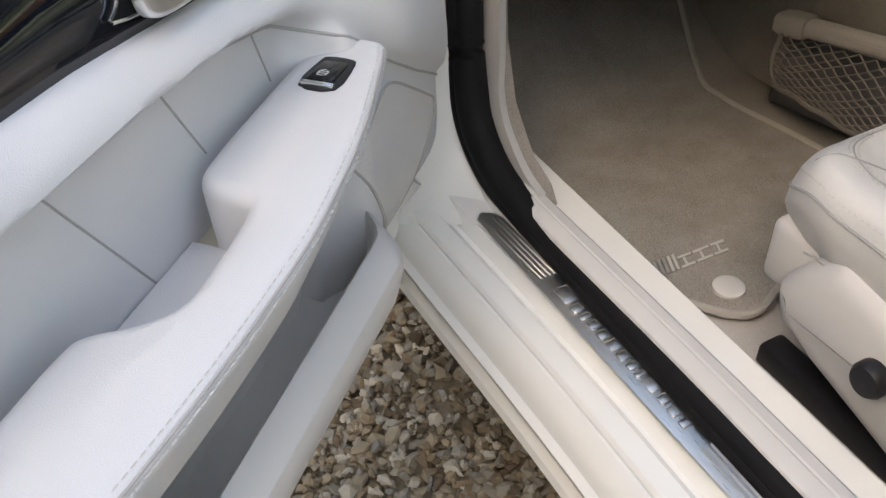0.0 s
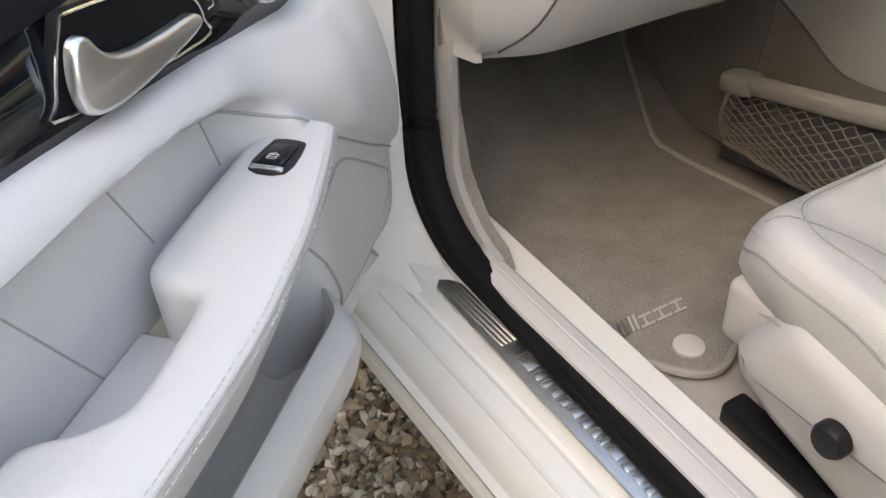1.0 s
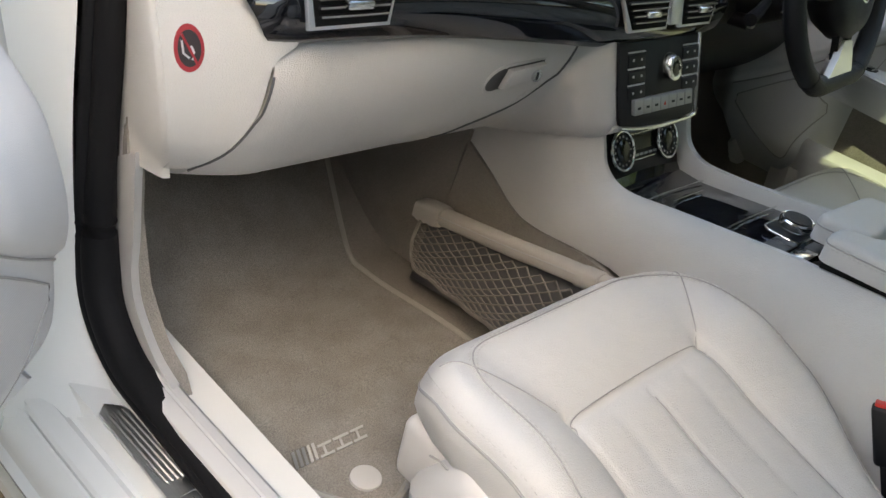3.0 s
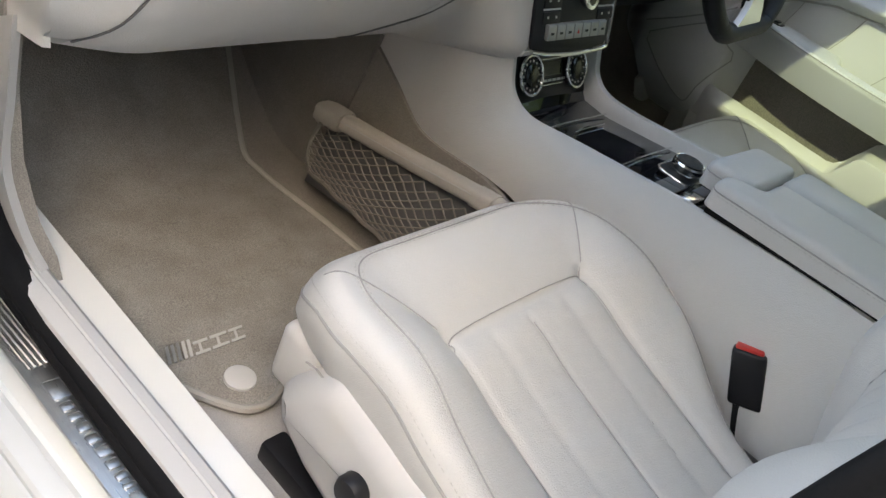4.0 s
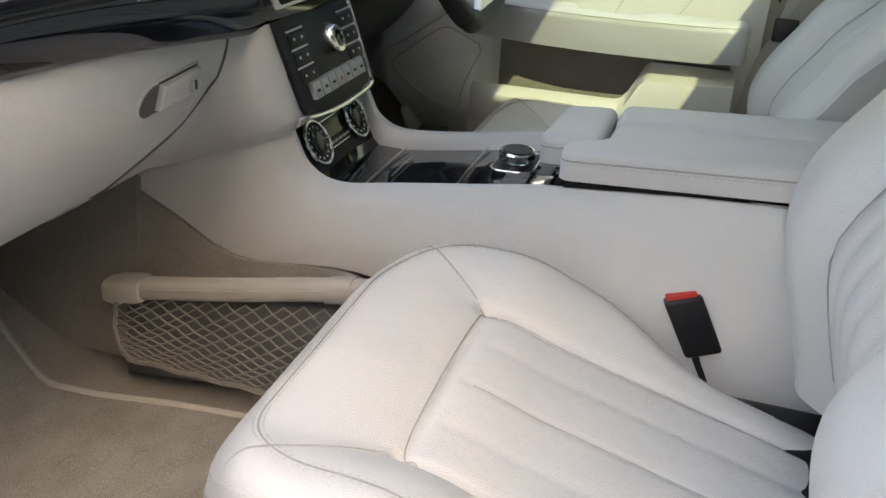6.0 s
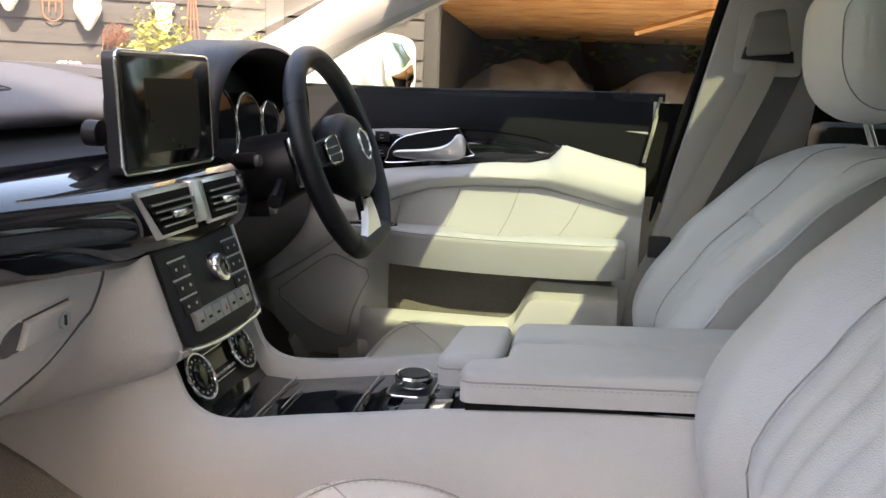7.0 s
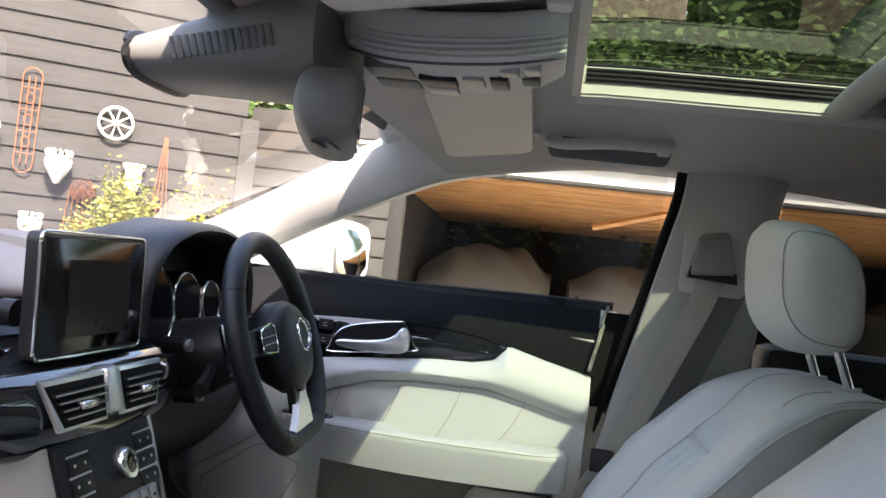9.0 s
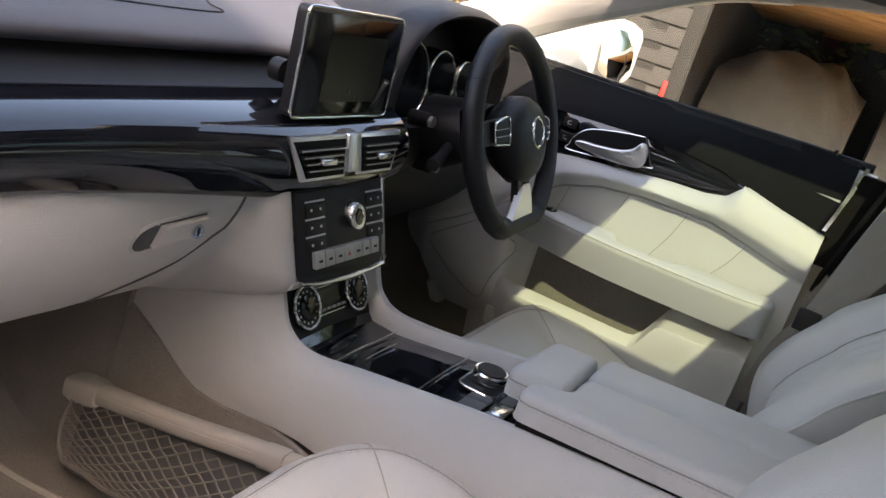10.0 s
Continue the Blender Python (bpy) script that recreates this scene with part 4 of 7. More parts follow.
lat = part("latch_recess", slab(cr([(-0.323, 0.755), (-0.317, 0.737), (-0.30, 0.734), (-0.209, 0.737), (-0.204, 0.747), (-0.204, 0.766), (-0.212, 0.771), (-0.30, 0.771)], 3, True), lambda a, b, h: LT(a, b, h - 0.004), 0.005, 0.001), PLASTIC, dash, "glovebox latch")
part("latch_gap", slab([(-0.2925, 0.7375), (-0.208, 0.7385), (-0.207, 0.7685), (-0.2865, 0.7685)], LT, 0.0014), PLASTIC_DARK, lat)
part("latch_flap", slab([(-0.290, 0.740), (-0.211, 0.741), (-0.210, 0.766), (-0.284, 0.766)], LT, 0.009, 0.003), PLASTIC, lat)
# shade of the finger hollow, drawn as a thin dark plate
part("latch_hollow_shade", slab(cr([(-0.320, 0.747), (-0.310, 0.738), (-0.294, 0.738), (-0.291, 0.752), (-0.288, 0.767), (-0.304, 0.765), (-0.315, 0.758)], 3, True), LT, 0.0016, 0.0008), PLASTIC_DARK, lat)
part("lock_barrel", tube([(-0.2385, lid_y(0.757) - 0.004, 0.757), (-0.2385, lid_y(0.757) - 0.0115, 0.757)], 0.0085, 16), CHROME, lat)
part("keyhole", box(-0.240, -0.237, lid_y(0.757) - 0.0122, lid_y(0.757) - 0.010, 0.752, 0.762), BLACK_PLASTIC, lat)
# warning sticker on the end panel


def end_at(x, z, h):
    y = lerp_curve([(z2, y2) for y2, z2 in cr(ENDP, 4)][6:], z)
    return (x, y - 0.007 + dash_end(x) - h, z)


ST = lambda a, b, h: end_at(-0.700 + a * 0.62, 0.812 + b * 0.72, h)
disc = lambda r1, r2, n: [(r1 * math.cos(a), r2 * math.sin(a)) for a in np.linspace(0, math.tau, n + 1)[:-1]]
st = thing("warning_sticker", end_at(-0.69, 0.77, 0), "round red warning sticker with a dark picture on the dashboard", "sticker")
part("sticker_ring", slab(disc(0.020, 0.031, 28), ST, 0.0012), STICKER_RED, st)
part("picture_field", slab(disc(0.0155, 0.024, 24), ST, 0.0016), STICKER_DARK, st)
for pts in (((-0.010, 0.010), (-0.008, -0.006), (0.0, -0.012)), ((0.002, 0.004), (0.006, -0.004), (0.004, -0.014))):
    part("picture_line", tube([ST(a, b, 0.0018) for a, b in pts], 0.0011, 5), INK, st)
part("slash", tube([ST(a, b, 0.0018) for a, b in ((-0.010, 0.018), (0.010, -0.018))], 0.0013, 5), STICKER_RED, st)
# wood band
BAND = [(0.952, -0.05), (0.937, 0.01), (0.9285, 0.20), (0.9250, 0.42), (0.9285, 0.62), (0.943, 0.80), (0.967, 0.92), (0.998, 1.0)]
BAND_END = [(0.0, -0.635), (0.1, -0.642), (0.5, -0.660), (1.0, -0.680)]


def band_row(x_of, k):
    row = []
    for y, f in cr(BAND, 5):
        x = x_of(f, k)
        d = max(0.0, 0.63 - abs(x))
        zl = 0.824 - 0.0261 * d - 0.084 * d * d
        row.append((x, y - 0.030 * smooth(0.46, 0.06, abs(x)) * (1 - max(0.0, f) ** 3) + dash_end(x), zl + (0.899 - zl) * f))
    return row


for x_of, nn in ((lambda f, k: lerp_curve(BAND_END, f) * (1 - k) + 0.165 * k, 50), (lambda f, k: 0.575 + 0.125 * k, 8)):
    part("wood_band", thicken(bmesh_grid([band_row(x_of, k) for k in np.linspace(0, 1, nn)]), 0.012), PIANO, dash, "glossy black wood band")
for xa, xb, nn in ((-0.70, 0.165, 24), (0.575, 0.70, 6)):
    sheet(xa, xb, nn, lambda x: [(x, 0.995 + dash_end(x), 0.897), (x, 1.022 + dash_end(x), 0.912), (x, 1.034 + dash_end(x), 0.934)], BLACK_PLASTIC, "shadow_gap", dash)
TOP = [(1.034, 0.931), (1.022, 0.933), (1.016, 0.940), (1.021, 0.951), (1.05, 0.964), (1.13, 0.984), (1.3, 1.003), (1.5, 0.985)]
for xa, xb, nn in ((-0.72, 0.18, 28), (0.56, 0.72, 8)):
    sheet(xa, xb, nn, lambda x: [(x, y + dash_end(x) * (1 if y < 1.1 else 0), z) for y, z in cr(TOP, 4)], DASH_TOP, "top_pad", dash, "dark blue-grey padded dashboard top")
sheet(0.18, 0.56, 12, lambda x: [(x, 1.09, 0.995), (x, 1.2, 1.003), (x, 1.3, 1.005), (x, 1.5, 0.985)], DASH_TOP, "top_pad", dash)
pts = cr([(-0.42, 1.02), (-0.12, 1.02), (-0.10, 1.04), (-0.12, 1.09), (-0.42, 1.10)], 5)
part("airbag_seam", tube([(a, b + 0.05, lerp_curve(cr(TOP, 4)[8:], b + 0.05) + 0.0004) for a, b in pts], 0.0013, 6), BLACK_PLASTIC, dash)


# vents
def vent(x0, x1, y, z0, z1, tilt, parent, wide, right=None):
    right = wide if right is None else right
    mid = (right - wide) / 2
    v = part("air_vent", slab([(x0, z0 - 0.004), (x1, z0 - 0.004), (x1 + right, z1), (x0 - wide, z1)], lambda a, b, h: (a, y - h + tilt * (b - z0), b), 0.006, 0.003), SATIN, parent, "silver-framed air vent")
    part("vent_cavity", slab([(x0 + 0.006, z0 + 0.001), (x1 - 0.006, z0 + 0.001), (x1 - 0.005 + right, z1 - 0.005), (x0 + 0.005 - wide, z1 - 0.005)], lambda a, b, h: (a, y - 0.0055 - h + tilt * (b - z0), b), 0.0015), RUBBER, v)
    for k in range(4):
        t = (k + 0.8) / 4.8
        z = z0 + 0.004 + (z1 - z0 - 0.011) * t
        w = wide * t
        part("vent_slat", box(x0 + 0.01 - w, x1 - 0.01 + right * t, y - 0.012 + tilt * (z - z0), y - 0.004 + tilt * (z - z0), z - 0.0017, z + 0.0013, 0.001), BLACK_PLASTIC, v)
        part("slat_edge", box(x0 + 0.01 - w, x1 - 0.01 + right * t, y - 0.0128 + tilt * (z - z0), y - 0.0115 + tilt * (z - z0), z - 0.0002, z + 0.0014), KEY_GREY, v, "bright slat edge")
    cx, z = (x0 + x1) / 2 + mid / 2, (z0 + z1) / 2 - 0.003
    part("vent_tab", box(cx - 0.016, cx + 0.016, y - 0.020 + tilt * (z - z0), y - 0.006 + tilt * (z - z0), z - 0.0045, z + 0.0045, 0.003), CHROME, v)
    return v


vent(-0.114, -0.021, 0.892, 0.820, 0.870, 0.25, dash, 0.026, 0.002)
vent(0.011, 0.098, 0.892, 0.820, 0.870, 0.25, dash, 0.002, 0.022)
part("vent_bridge", mapped(box(-0.020, 0.010, 0.880, 0.903, 0.822, 0.872, 0.004), lambda x, y, z: (x, y + 0.25 * (z - 0.812), z)), SATIN, dash, "silver block between the vents")
vent(-0.612, -0.512, 0.921, 0.847, 0.898, 0.10, dash, 0.008)
# screen
SCREEN_ON = material("grey_display", (0.007, 0.008, 0.0075), 0.3, spots=0.5, spot_scale=20, spec=0.3)
scr = thing("display_screen", (0.0, 0.95, 0.90), "dark tablet-like display standing on the dashboard", "screen")
S = lambda a, b, h: (a, 0.949 - h - 0.05 * (1.018 - b), b)
part("housing", slab(rounded([(-0.115, 0.884), (-0.115, 1.018), (0.108, 1.018), (0.108, 0.884)], 0.011), S, 0.018, 0.004), BLACK_PLASTIC, scr)
part("bezel_edge", tube([S(a, b, 0.016) for a, b in rounded([(-0.115, 0.884), (-0.115, 1.018), (0.108, 1.018), (0.108, 0.884)], 0.011)], 0.0022, 8, close=True), CHROME, scr, "thin silver screen edge")
part("glass_front", slab([(-0.110, 0.889), (0.103, 0.889), (0.103, 1.013), (-0.110, 1.013)], S, 0.0192, 0.001), SCREEN, scr)
part("active_area", slab([(-0.064, 0.905), (0.07, 0.905), (0.07, 0.99), (-0.064, 0.99)], S, 0.0196), SCREEN_ON, scr, "dull display area")
part("stand", box(-0.06, 0.06, 0.955, 0.985, 0.90, 0.97, 0.008), BLACK_PLASTIC, scr)
part("rotary_knob", tube([(-0.070, 0.995, 0.926), (-0.070, 0.978, 0.926)], 0.015, 16), BLACK_PLASTIC, scr, "small dark knob beside the screen")
# radio panel
rad = part("radio_panel", slab([(-0.107, 0.798), (-0.105, 0.70), (-0.102, 0.692), (-0.06, 0.686), (0.0, 0.683), (0.055, 0.684), (0.088, 0.687), (0.094, 0.695), (0.098, 0.798)], lambda a, b, h: (a, 0.906 - 0.36 * (0.805 - b) - h, b), 0.006, 0.002), BLACK_PLASTIC, dash, "black radio control panel")
RP = lambda a, b, h: (a, 0.900 - 0.36 * (0.805 - b) - h, b)
part("panel_rim", tube([RP(a, b, 0.0) for a, b in cr([(0.101, 0.80), (0.097, 0.698), (0.091, 0.685), (0.055, 0.682), (0.0, 0.681), (-0.06, 0.684), (-0.103, 0.690)], 5)], 0.0032, 8), CHROME, rad)
part("volume_knob", loft([[RP(0.018 + r * math.cos(t), 0.761 + r * math.sin(t), h) for t in np.linspace(0, math.tau, 25)[:-1]] for r, h in ((0.018, 0), (0.0175, 0.01), (0.016, 0.013), (0.011, 0.0135), (0.009, 0.010))]), CHROME, rad, "chrome volume knob")
part("knob_face", loft([[RP(0.018 + r * math.cos(t), 0.761 + r * math.sin(t), h) for t in np.linspace(0, math.tau, 25)[:-1]] for r, h in ((0.0105, 0.008), (0.0105, 0.0125), (0.009, 0.0128))]), SCREEN, rad)
for sx in (-0.088, 0.054):
    for k in range(3):
        z = 0.785 - 0.021 * k
        part("key_line", slab([(sx, z - 0.001), (sx + 0.042, z - 0.001), (sx + 0.042, z + 0.001), (sx, z + 0.001)], RP, 0.001), INK, rad)
        part("key", slab([(sx, z - 0.018), (sx + 0.042, z - 0.018), (sx + 0.042, z - 0.003), (sx, z - 0.003)], RP, 0.0022, 0.001), BLACK_PLASTIC, rad)
        for q in range(2):
            part("key_mark", slab([(sx + 0.009 + 0.02 * q, z - 0.011), (sx + 0.013 + 0.02 * q, z - 0.011), (sx + 0.013 + 0.02 * q, z - 0.008), (sx + 0.009 + 0.02 * q, z - 0.008)], RP, 0.0026), INK, rad)
for k in range(7):
    a = -0.077 + 0.0222 * k
    key = part("toggle_key", slab([(a, 0.705), (a + 0.0205, 0.705), (a + 0.0205, 0.725), (a, 0.725)], RP, 0.007, 0.002), KEY_GREY, rad, "silver toggle key")
    part("key_mark", slab([(a + 0.007, 0.712), (a + 0.013, 0.712), (a + 0.010, 0.718)] if k == 3 else [(a + 0.006, 0.713), (a + 0.014, 0.713), (a + 0.014, 0.716), (a + 0.006, 0.716)], RP, 0.0074), RED if k == 3 else BLACK_PLASTIC, key)

# instrument cluster and hood
clu = thing("instrument_cluster", (0.37, 0.98, 0.85), "black instrument cluster with two chrome-ringed dials under a hood", "instrument cluster")
arch = cr([(0.178, 0.85), (0.172, 0.91), (0.182, 0.965), (0.222, 1.010), (0.29, 1.034), (0.37, 1.041), (0.45, 1.034), (0.518, 1.010), (0.558, 0.965), (0.568, 0.91), (0.562, 0.85)], 6)
hood = []
for i, (x, z) in enumerate(arch):
    (xa, za), (xb, zb2) = arch[max(0, i - 1)], arch[min(len(arch) - 1, i + 1)]
    ln = math.hypot(xb - xa, zb2 - za)
    nx, nz = -(zb2 - za) / ln, (xb - xa) / ln
    hood.append([(x + nx * o, y, z + nz * o - (0.03 if y > 1.1 else 0.0)) for o, y in ((-0.012, 1.03), (-0.011, 0.968), (-0.006, 0.952), (0.0, 0.947), (0.006, 0.950), (0.011, 0.965), (0.010, 1.05), (0.004, 1.16))])
part("hood", loft(hood), BLACK_LEATHER, clu, "dark padded hood", 60)
part("backplate", slab([(0.18, 0.83), (0.56, 0.83), (0.56, 0.95), (0.50, 1.005), (0.24, 1.005), (0.18, 0.95)], lambda a, b, h: (a, 1.035 - h - 0.15 * (b - 0.83) * -1 - 0.0, b), 0.01), BLACK_PLASTIC, clu)
for cx, r in ((0.268, 0.063), (0.382, 0.051), (0.478, 0.038)):
    D = lambda a, b, h: (a, 1.005 - h + 0.15 * (b - 0.83), b)
    ring = [(cx + r * math.cos(t), 0.918 + r * math.sin(t)) for t in np.linspace(0, math.tau, 41)[:-1]]
    g = part("gauge", slab(ring, D, 0.03, 0.003), BLACK_PLASTIC, clu, "round black gauge")
    part("gauge_ring", tube([D(a, b, 0.031) for a, b in ring], 0.0022, 8, close=True), CHROME, g, "thin chrome ring")
    part("gauge_face", slab([(cx + (r - 0.004) * math.cos(t), 0.918 + (r - 0.004) * math.sin(t)) for t in np.linspace(0, math.tau, 41)[:-1]], D, 0.0306), SCREEN, g)
part("lower_shroud", box(0.18, 0.56, 0.955, 1.03, 0.77, 0.853, 0.02), BLACK_PLASTIC, clu)
for x, z in ((0.256, 0.868), (0.318, 0.787)):
    kn = part("rotary_switch", tube([(x, 0.96, z), (x, 0.925, z + 0.003)], 0.013, 16), BLACK_PLASTIC, clu, "small black rotary switch")
    part("switch_face", tube([(x, 0.926, z + 0.003), (x, 0.918, z + 0.004)], 0.009, 16), KEY_GREY, kn)

# steering wheel
whl = thing("steering_wheel", (0.37, 0.835, 0.877), "black leather three-spoke steering wheel with a flat bottom", "steering wheel")
TI = math.radians(20)


def wheel_at(a, b, h):
    """a across, b up the rim, h towards the driver."""
    a, b = 0.92 * a, 0.92 * b
    return (0.382 + a, 0.829 + b * math.sin(TI) - h * math.cos(TI), 0.877 + b * math.cos(TI) + h * math.sin(TI))


def rim_pt(t):
    a, b = 0.182 * math.cos(t), 0.178 * math.sin(t)
    return a, max(b, -0.160 - 0.004 * math.cos(3 * t))


rim = [wheel_at(*rim_pt(t), 0.0) for t in np.linspace(0, math.tau, 73)[:-1]]
part("rim", tube(rim, 0.0172, 14, close=True), BLACK_LEATHER, whl, "perforated black leather rim")
for t in (0.55, 2.6, 4.1, 5.3):
    a, b = rim_pt(t)
    a2, b2 = rim_pt(t + 0.02)
    part("rim_seam", tube([wheel_at(a, b, 0), wheel_at(a2, b2, 0)], 0.0179, 14), BLACK_PLASTIC, whl)
hub = part("hub", loft([[wheel_at(r * 1.12 * math.cos(t), r * (0.95 if math.sin(t) > 0 else 1.15) * math.sin(t) + 0.0, h) for t in np.linspace(0, math.tau, 33)[:-1]] for r, h in ((0.055, -0.03), (0.075, -0.005), (0.073, 0.02), (0.062, 0.033), (0.04, 0.04), (0.015, 0.042))]), BLACK_LEATHER, whl, "padded black hub", 70)
part("hub_badge", tube([wheel_at(0.026 * math.cos(t), 0.026 * math.sin(t) + 0.005, 0.042) for t in np.linspace(0, math.tau, 33)[:-1]], 0.0028, 8, close=True), CHROME, hub, "chrome ring badge")
for s in (-1, 1):
    sp = part("spoke", loft([[wheel_at(s * a, b0, h), wheel_at(s * a, b1, h), wheel_at(s * a, b1, h - 0.016), wheel_at(s * a, b0, h - 0.016)] for a, b0, b1, h in ((0.06, -0.02, 0.035, 0.018), (0.11, -0.012, 0.03, 0.012), (0.172, -0.014, 0.022, 0.004))]), BLACK_PLASTIC, whl)
    part("button_pad", loft([[wheel_at(s * a, b0, h), wheel_at(s * a, b1, h), wheel_at(s * a, b1, h - 0.008), wheel_at(s * a, b0, h - 0.008)] for a, b0, b1, h in ((0.085, -0.008, 0.03, 0.022), (0.125, -0.008, 0.026, 0.018))]), BLACK_LEATHER, sp, "black button pad")
    part("pad_line", tube([wheel_at(s * a, b, h) for a, b, h in cr([(0.080, 0.031, 0.022), (0.108, 0.031, 0.0205), (0.128, 0.024, 0.018), (0.131, 0.004, 0.017), (0.124, -0.010, 0.017), (0.098, -0.012, 0.020), (0.081, -0.010, 0.022)], 4, True)], 0.0017, 6, close=True), CHROME, sp, "thin chrome line round the keys")
    for b in (0.003, 0.015):
        part("key_joint", tube([wheel_at(s * 0.084, b, 0.0222), wheel_at(s * 0.126, b - 0.002, 0.0184)], 0.0006, 5), INK, sp)
for sg in (-1, 1):
    part("lower_spoke", loft([[wheel_at(sg * a0, b, h), wheel_at(sg * a1, b, h), wheel_at(sg * a1, b, h - 0.012), wheel_at(sg * a0, b, h - 0.012)] for a0, a1, b, h in ((0.012, 0.034, -0.05, 0.02), (0.010, 0.026, -0.10, 0.014), (0.010, 0.024, -0.12, 0.012))]), BLACK_PLASTIC, whl)
part("spoke_inlay", loft([[wheel_at(-a1, b, h), wheel_at(a1, b, h), wheel_at(a1, b, h - 0.012), wheel_at(-a1, b, h - 0.012)] for a1, b, h in ((0.017, -0.088, 0.021), (0.030, -0.115, 0.019), (0.043, -0.138, 0.015), (0.055, -0.158, 0.010))]), SATIN, whl, "silver spoke inlay")
part("column", loft([[(0.37 + r * math.cos(t), y, z + r * 0.9 * math.sin(t)) for t in np.linspace(0, math.tau, 21)[:-1]] for y, z, r in ((0.875, 0.865, 0.055), (0.93, 0.845, 0.07), (1.04, 0.82, 0.075))]), BLACK_PLASTIC, whl, "black steering column cover")
for s in (-1, 1):
    part("shift_paddle", mapped(box(s * 0.075 - 0.012, s * 0.075 + 0.012, -0.012, -0.002, -0.035, 0.05, 0.004), lambda x, y, zz: wheel_at(x * 1.5, zz, y * 2 - 0.022)), CHROME, whl, "silver shift paddle")
part("stalk", tube([(0.32, 0.91, 0.835), (0.27, 0.895, 0.825), (0.225, 0.885, 0.815)], [0.008, 0.009, 0.011], 10), BLACK_PLASTIC, whl, "black stalk")

# ---- centre console ----
con = thing("centre_console", (0, 0.6, 0.35), "pale grey leather centre console with a glossy black top", "console")
EDGE = cr([(0.882, 0.69), (0.872, 0.662), (0.855, 0.630), (0.818, 0.613), (0.75, 0.619), (0.66, 0.632), (0.545, 0.648), (0.324, 0.664), (0.0, 0.668), (-0.3, 0.66)], 5)
FOOT = cr([(1.10, 0.585), (1.03, 0.550), (0.969, 0.515), (0.92, 0.506), (0.785, 0.512), (0.60, 0.46), (0.40, 0.42), (0.2, 0.36), (0.0, 0.34), (-0.3, 0.33)], 5)
for s in (-1, 1):
    rows = []
    for (y1, z1), (y0, z0) in zip(EDGE, FOOT):
        row = []
        for t in np.linspace(0, 1, 10):
            y, z = y0 + (y1 - y0) * t, z0 + (z1 - z0) * t
            wdt = 0.130 - 0.022 * t + 0.010 * math.sin(math.pi * t) + 0.014 * smooth(0.72, 0.86, y)
            wdt -= 0.012 * smooth(0.85, 1.0, t)
            row.append((s * wdt, y, z))
        row += [(s * (row[-1][0] * s - 0.006), y1, z1 + 0.001), (s * (row[-1][0] * s - 0.010), y1 + 0.003, z1 - 0.010), (s * (row[-1][0] * s - 0.011), y1 + 0.005, z1 - 0.05)]
        rows.append(row)
    part("side_panel", thicken(bmesh_grid(rows), -0.008 * s), LEATHER, con, "pale grey leather side panel")
    rows = [[(s * (0.150 + 0.03 * t), y, z - (z - 0.33) * t) for t in np.linspace(0, 1, 5)] for y, z in FOOT]
    part("tunnel_carpet", thicken(bmesh_grid(rows), 0.01), CARPET, con, "taupe carpet on the tunnel")
    part("front_wall", thicken(bmesh_grid([[(s * 0.155, 1.075, 0.60), (s * 0.176, 1.09, 0.33)], [(s * 0.16, 1.52, 0.72), (s * 0.19, 1.52, 0.33)]]), 0.01), CARPET, con)
    part("upper_cheek", thicken(bmesh_grid([[(s * 0.1535, 1.105, 0.580), (s * 0.13, 0.885, 0.70)], [(s * 0.15, 1.16, 0.66), (s * 0.12, 0.90, 0.74)]]), 0.008), LEATHER, con)
TOPZ = lambda y: lerp_curve([(0.3, 0.65), (0.545, 0.636), (0.656, 0.622), (0.74, 0.609), (0.80, 0.598), (0.845, 0.598), (0.868, 0.625), (0.885, 0.66)], y)
rows = [[(x, y, TOPZ(y) - 0.004 + 0.004 * math.cos(x * 12)) for x in np.linspace(-0.086 - 0.012 * smooth(0.72, 0.86, y), 0.086 + 0.012 * smooth(0.72, 0.86, y), 9)] for y in np.linspace(0.50, 0.858, 26)]
top = part("gloss_top", thicken(bmesh_grid(rows), 0.006), PIANO, con, "glossy black wood console top")
for y, h in ((0.79, 0.0), (0.67, 0.0), (0.765, 0.0)):
    part("shutter_line", tube([(x, y + 0.01 * math.cos(x * 9), TOPZ(y) + 0.0015) for x in np.linspace(-0.083 if y != 0.765 else -0.04, 0.083 if y != 0.765 else 0.04, 10)], 0.0014, 6), CHROME, top, "thin chrome line")
# climate panel
CP = lambda a, b, h: (a, 0.860 + 0.55 * (b - 0.607) - h * 0.88, b + h * 0.48)
cli = part("climate_panel", slab(rounded([(-0.098, 0.603), (-0.104, 0.676), (0.104, 0.676), (0.098, 0.603)], 0.012), CP, 0.006, 0.002), BLACK_PLASTIC, con, "black climate panel")
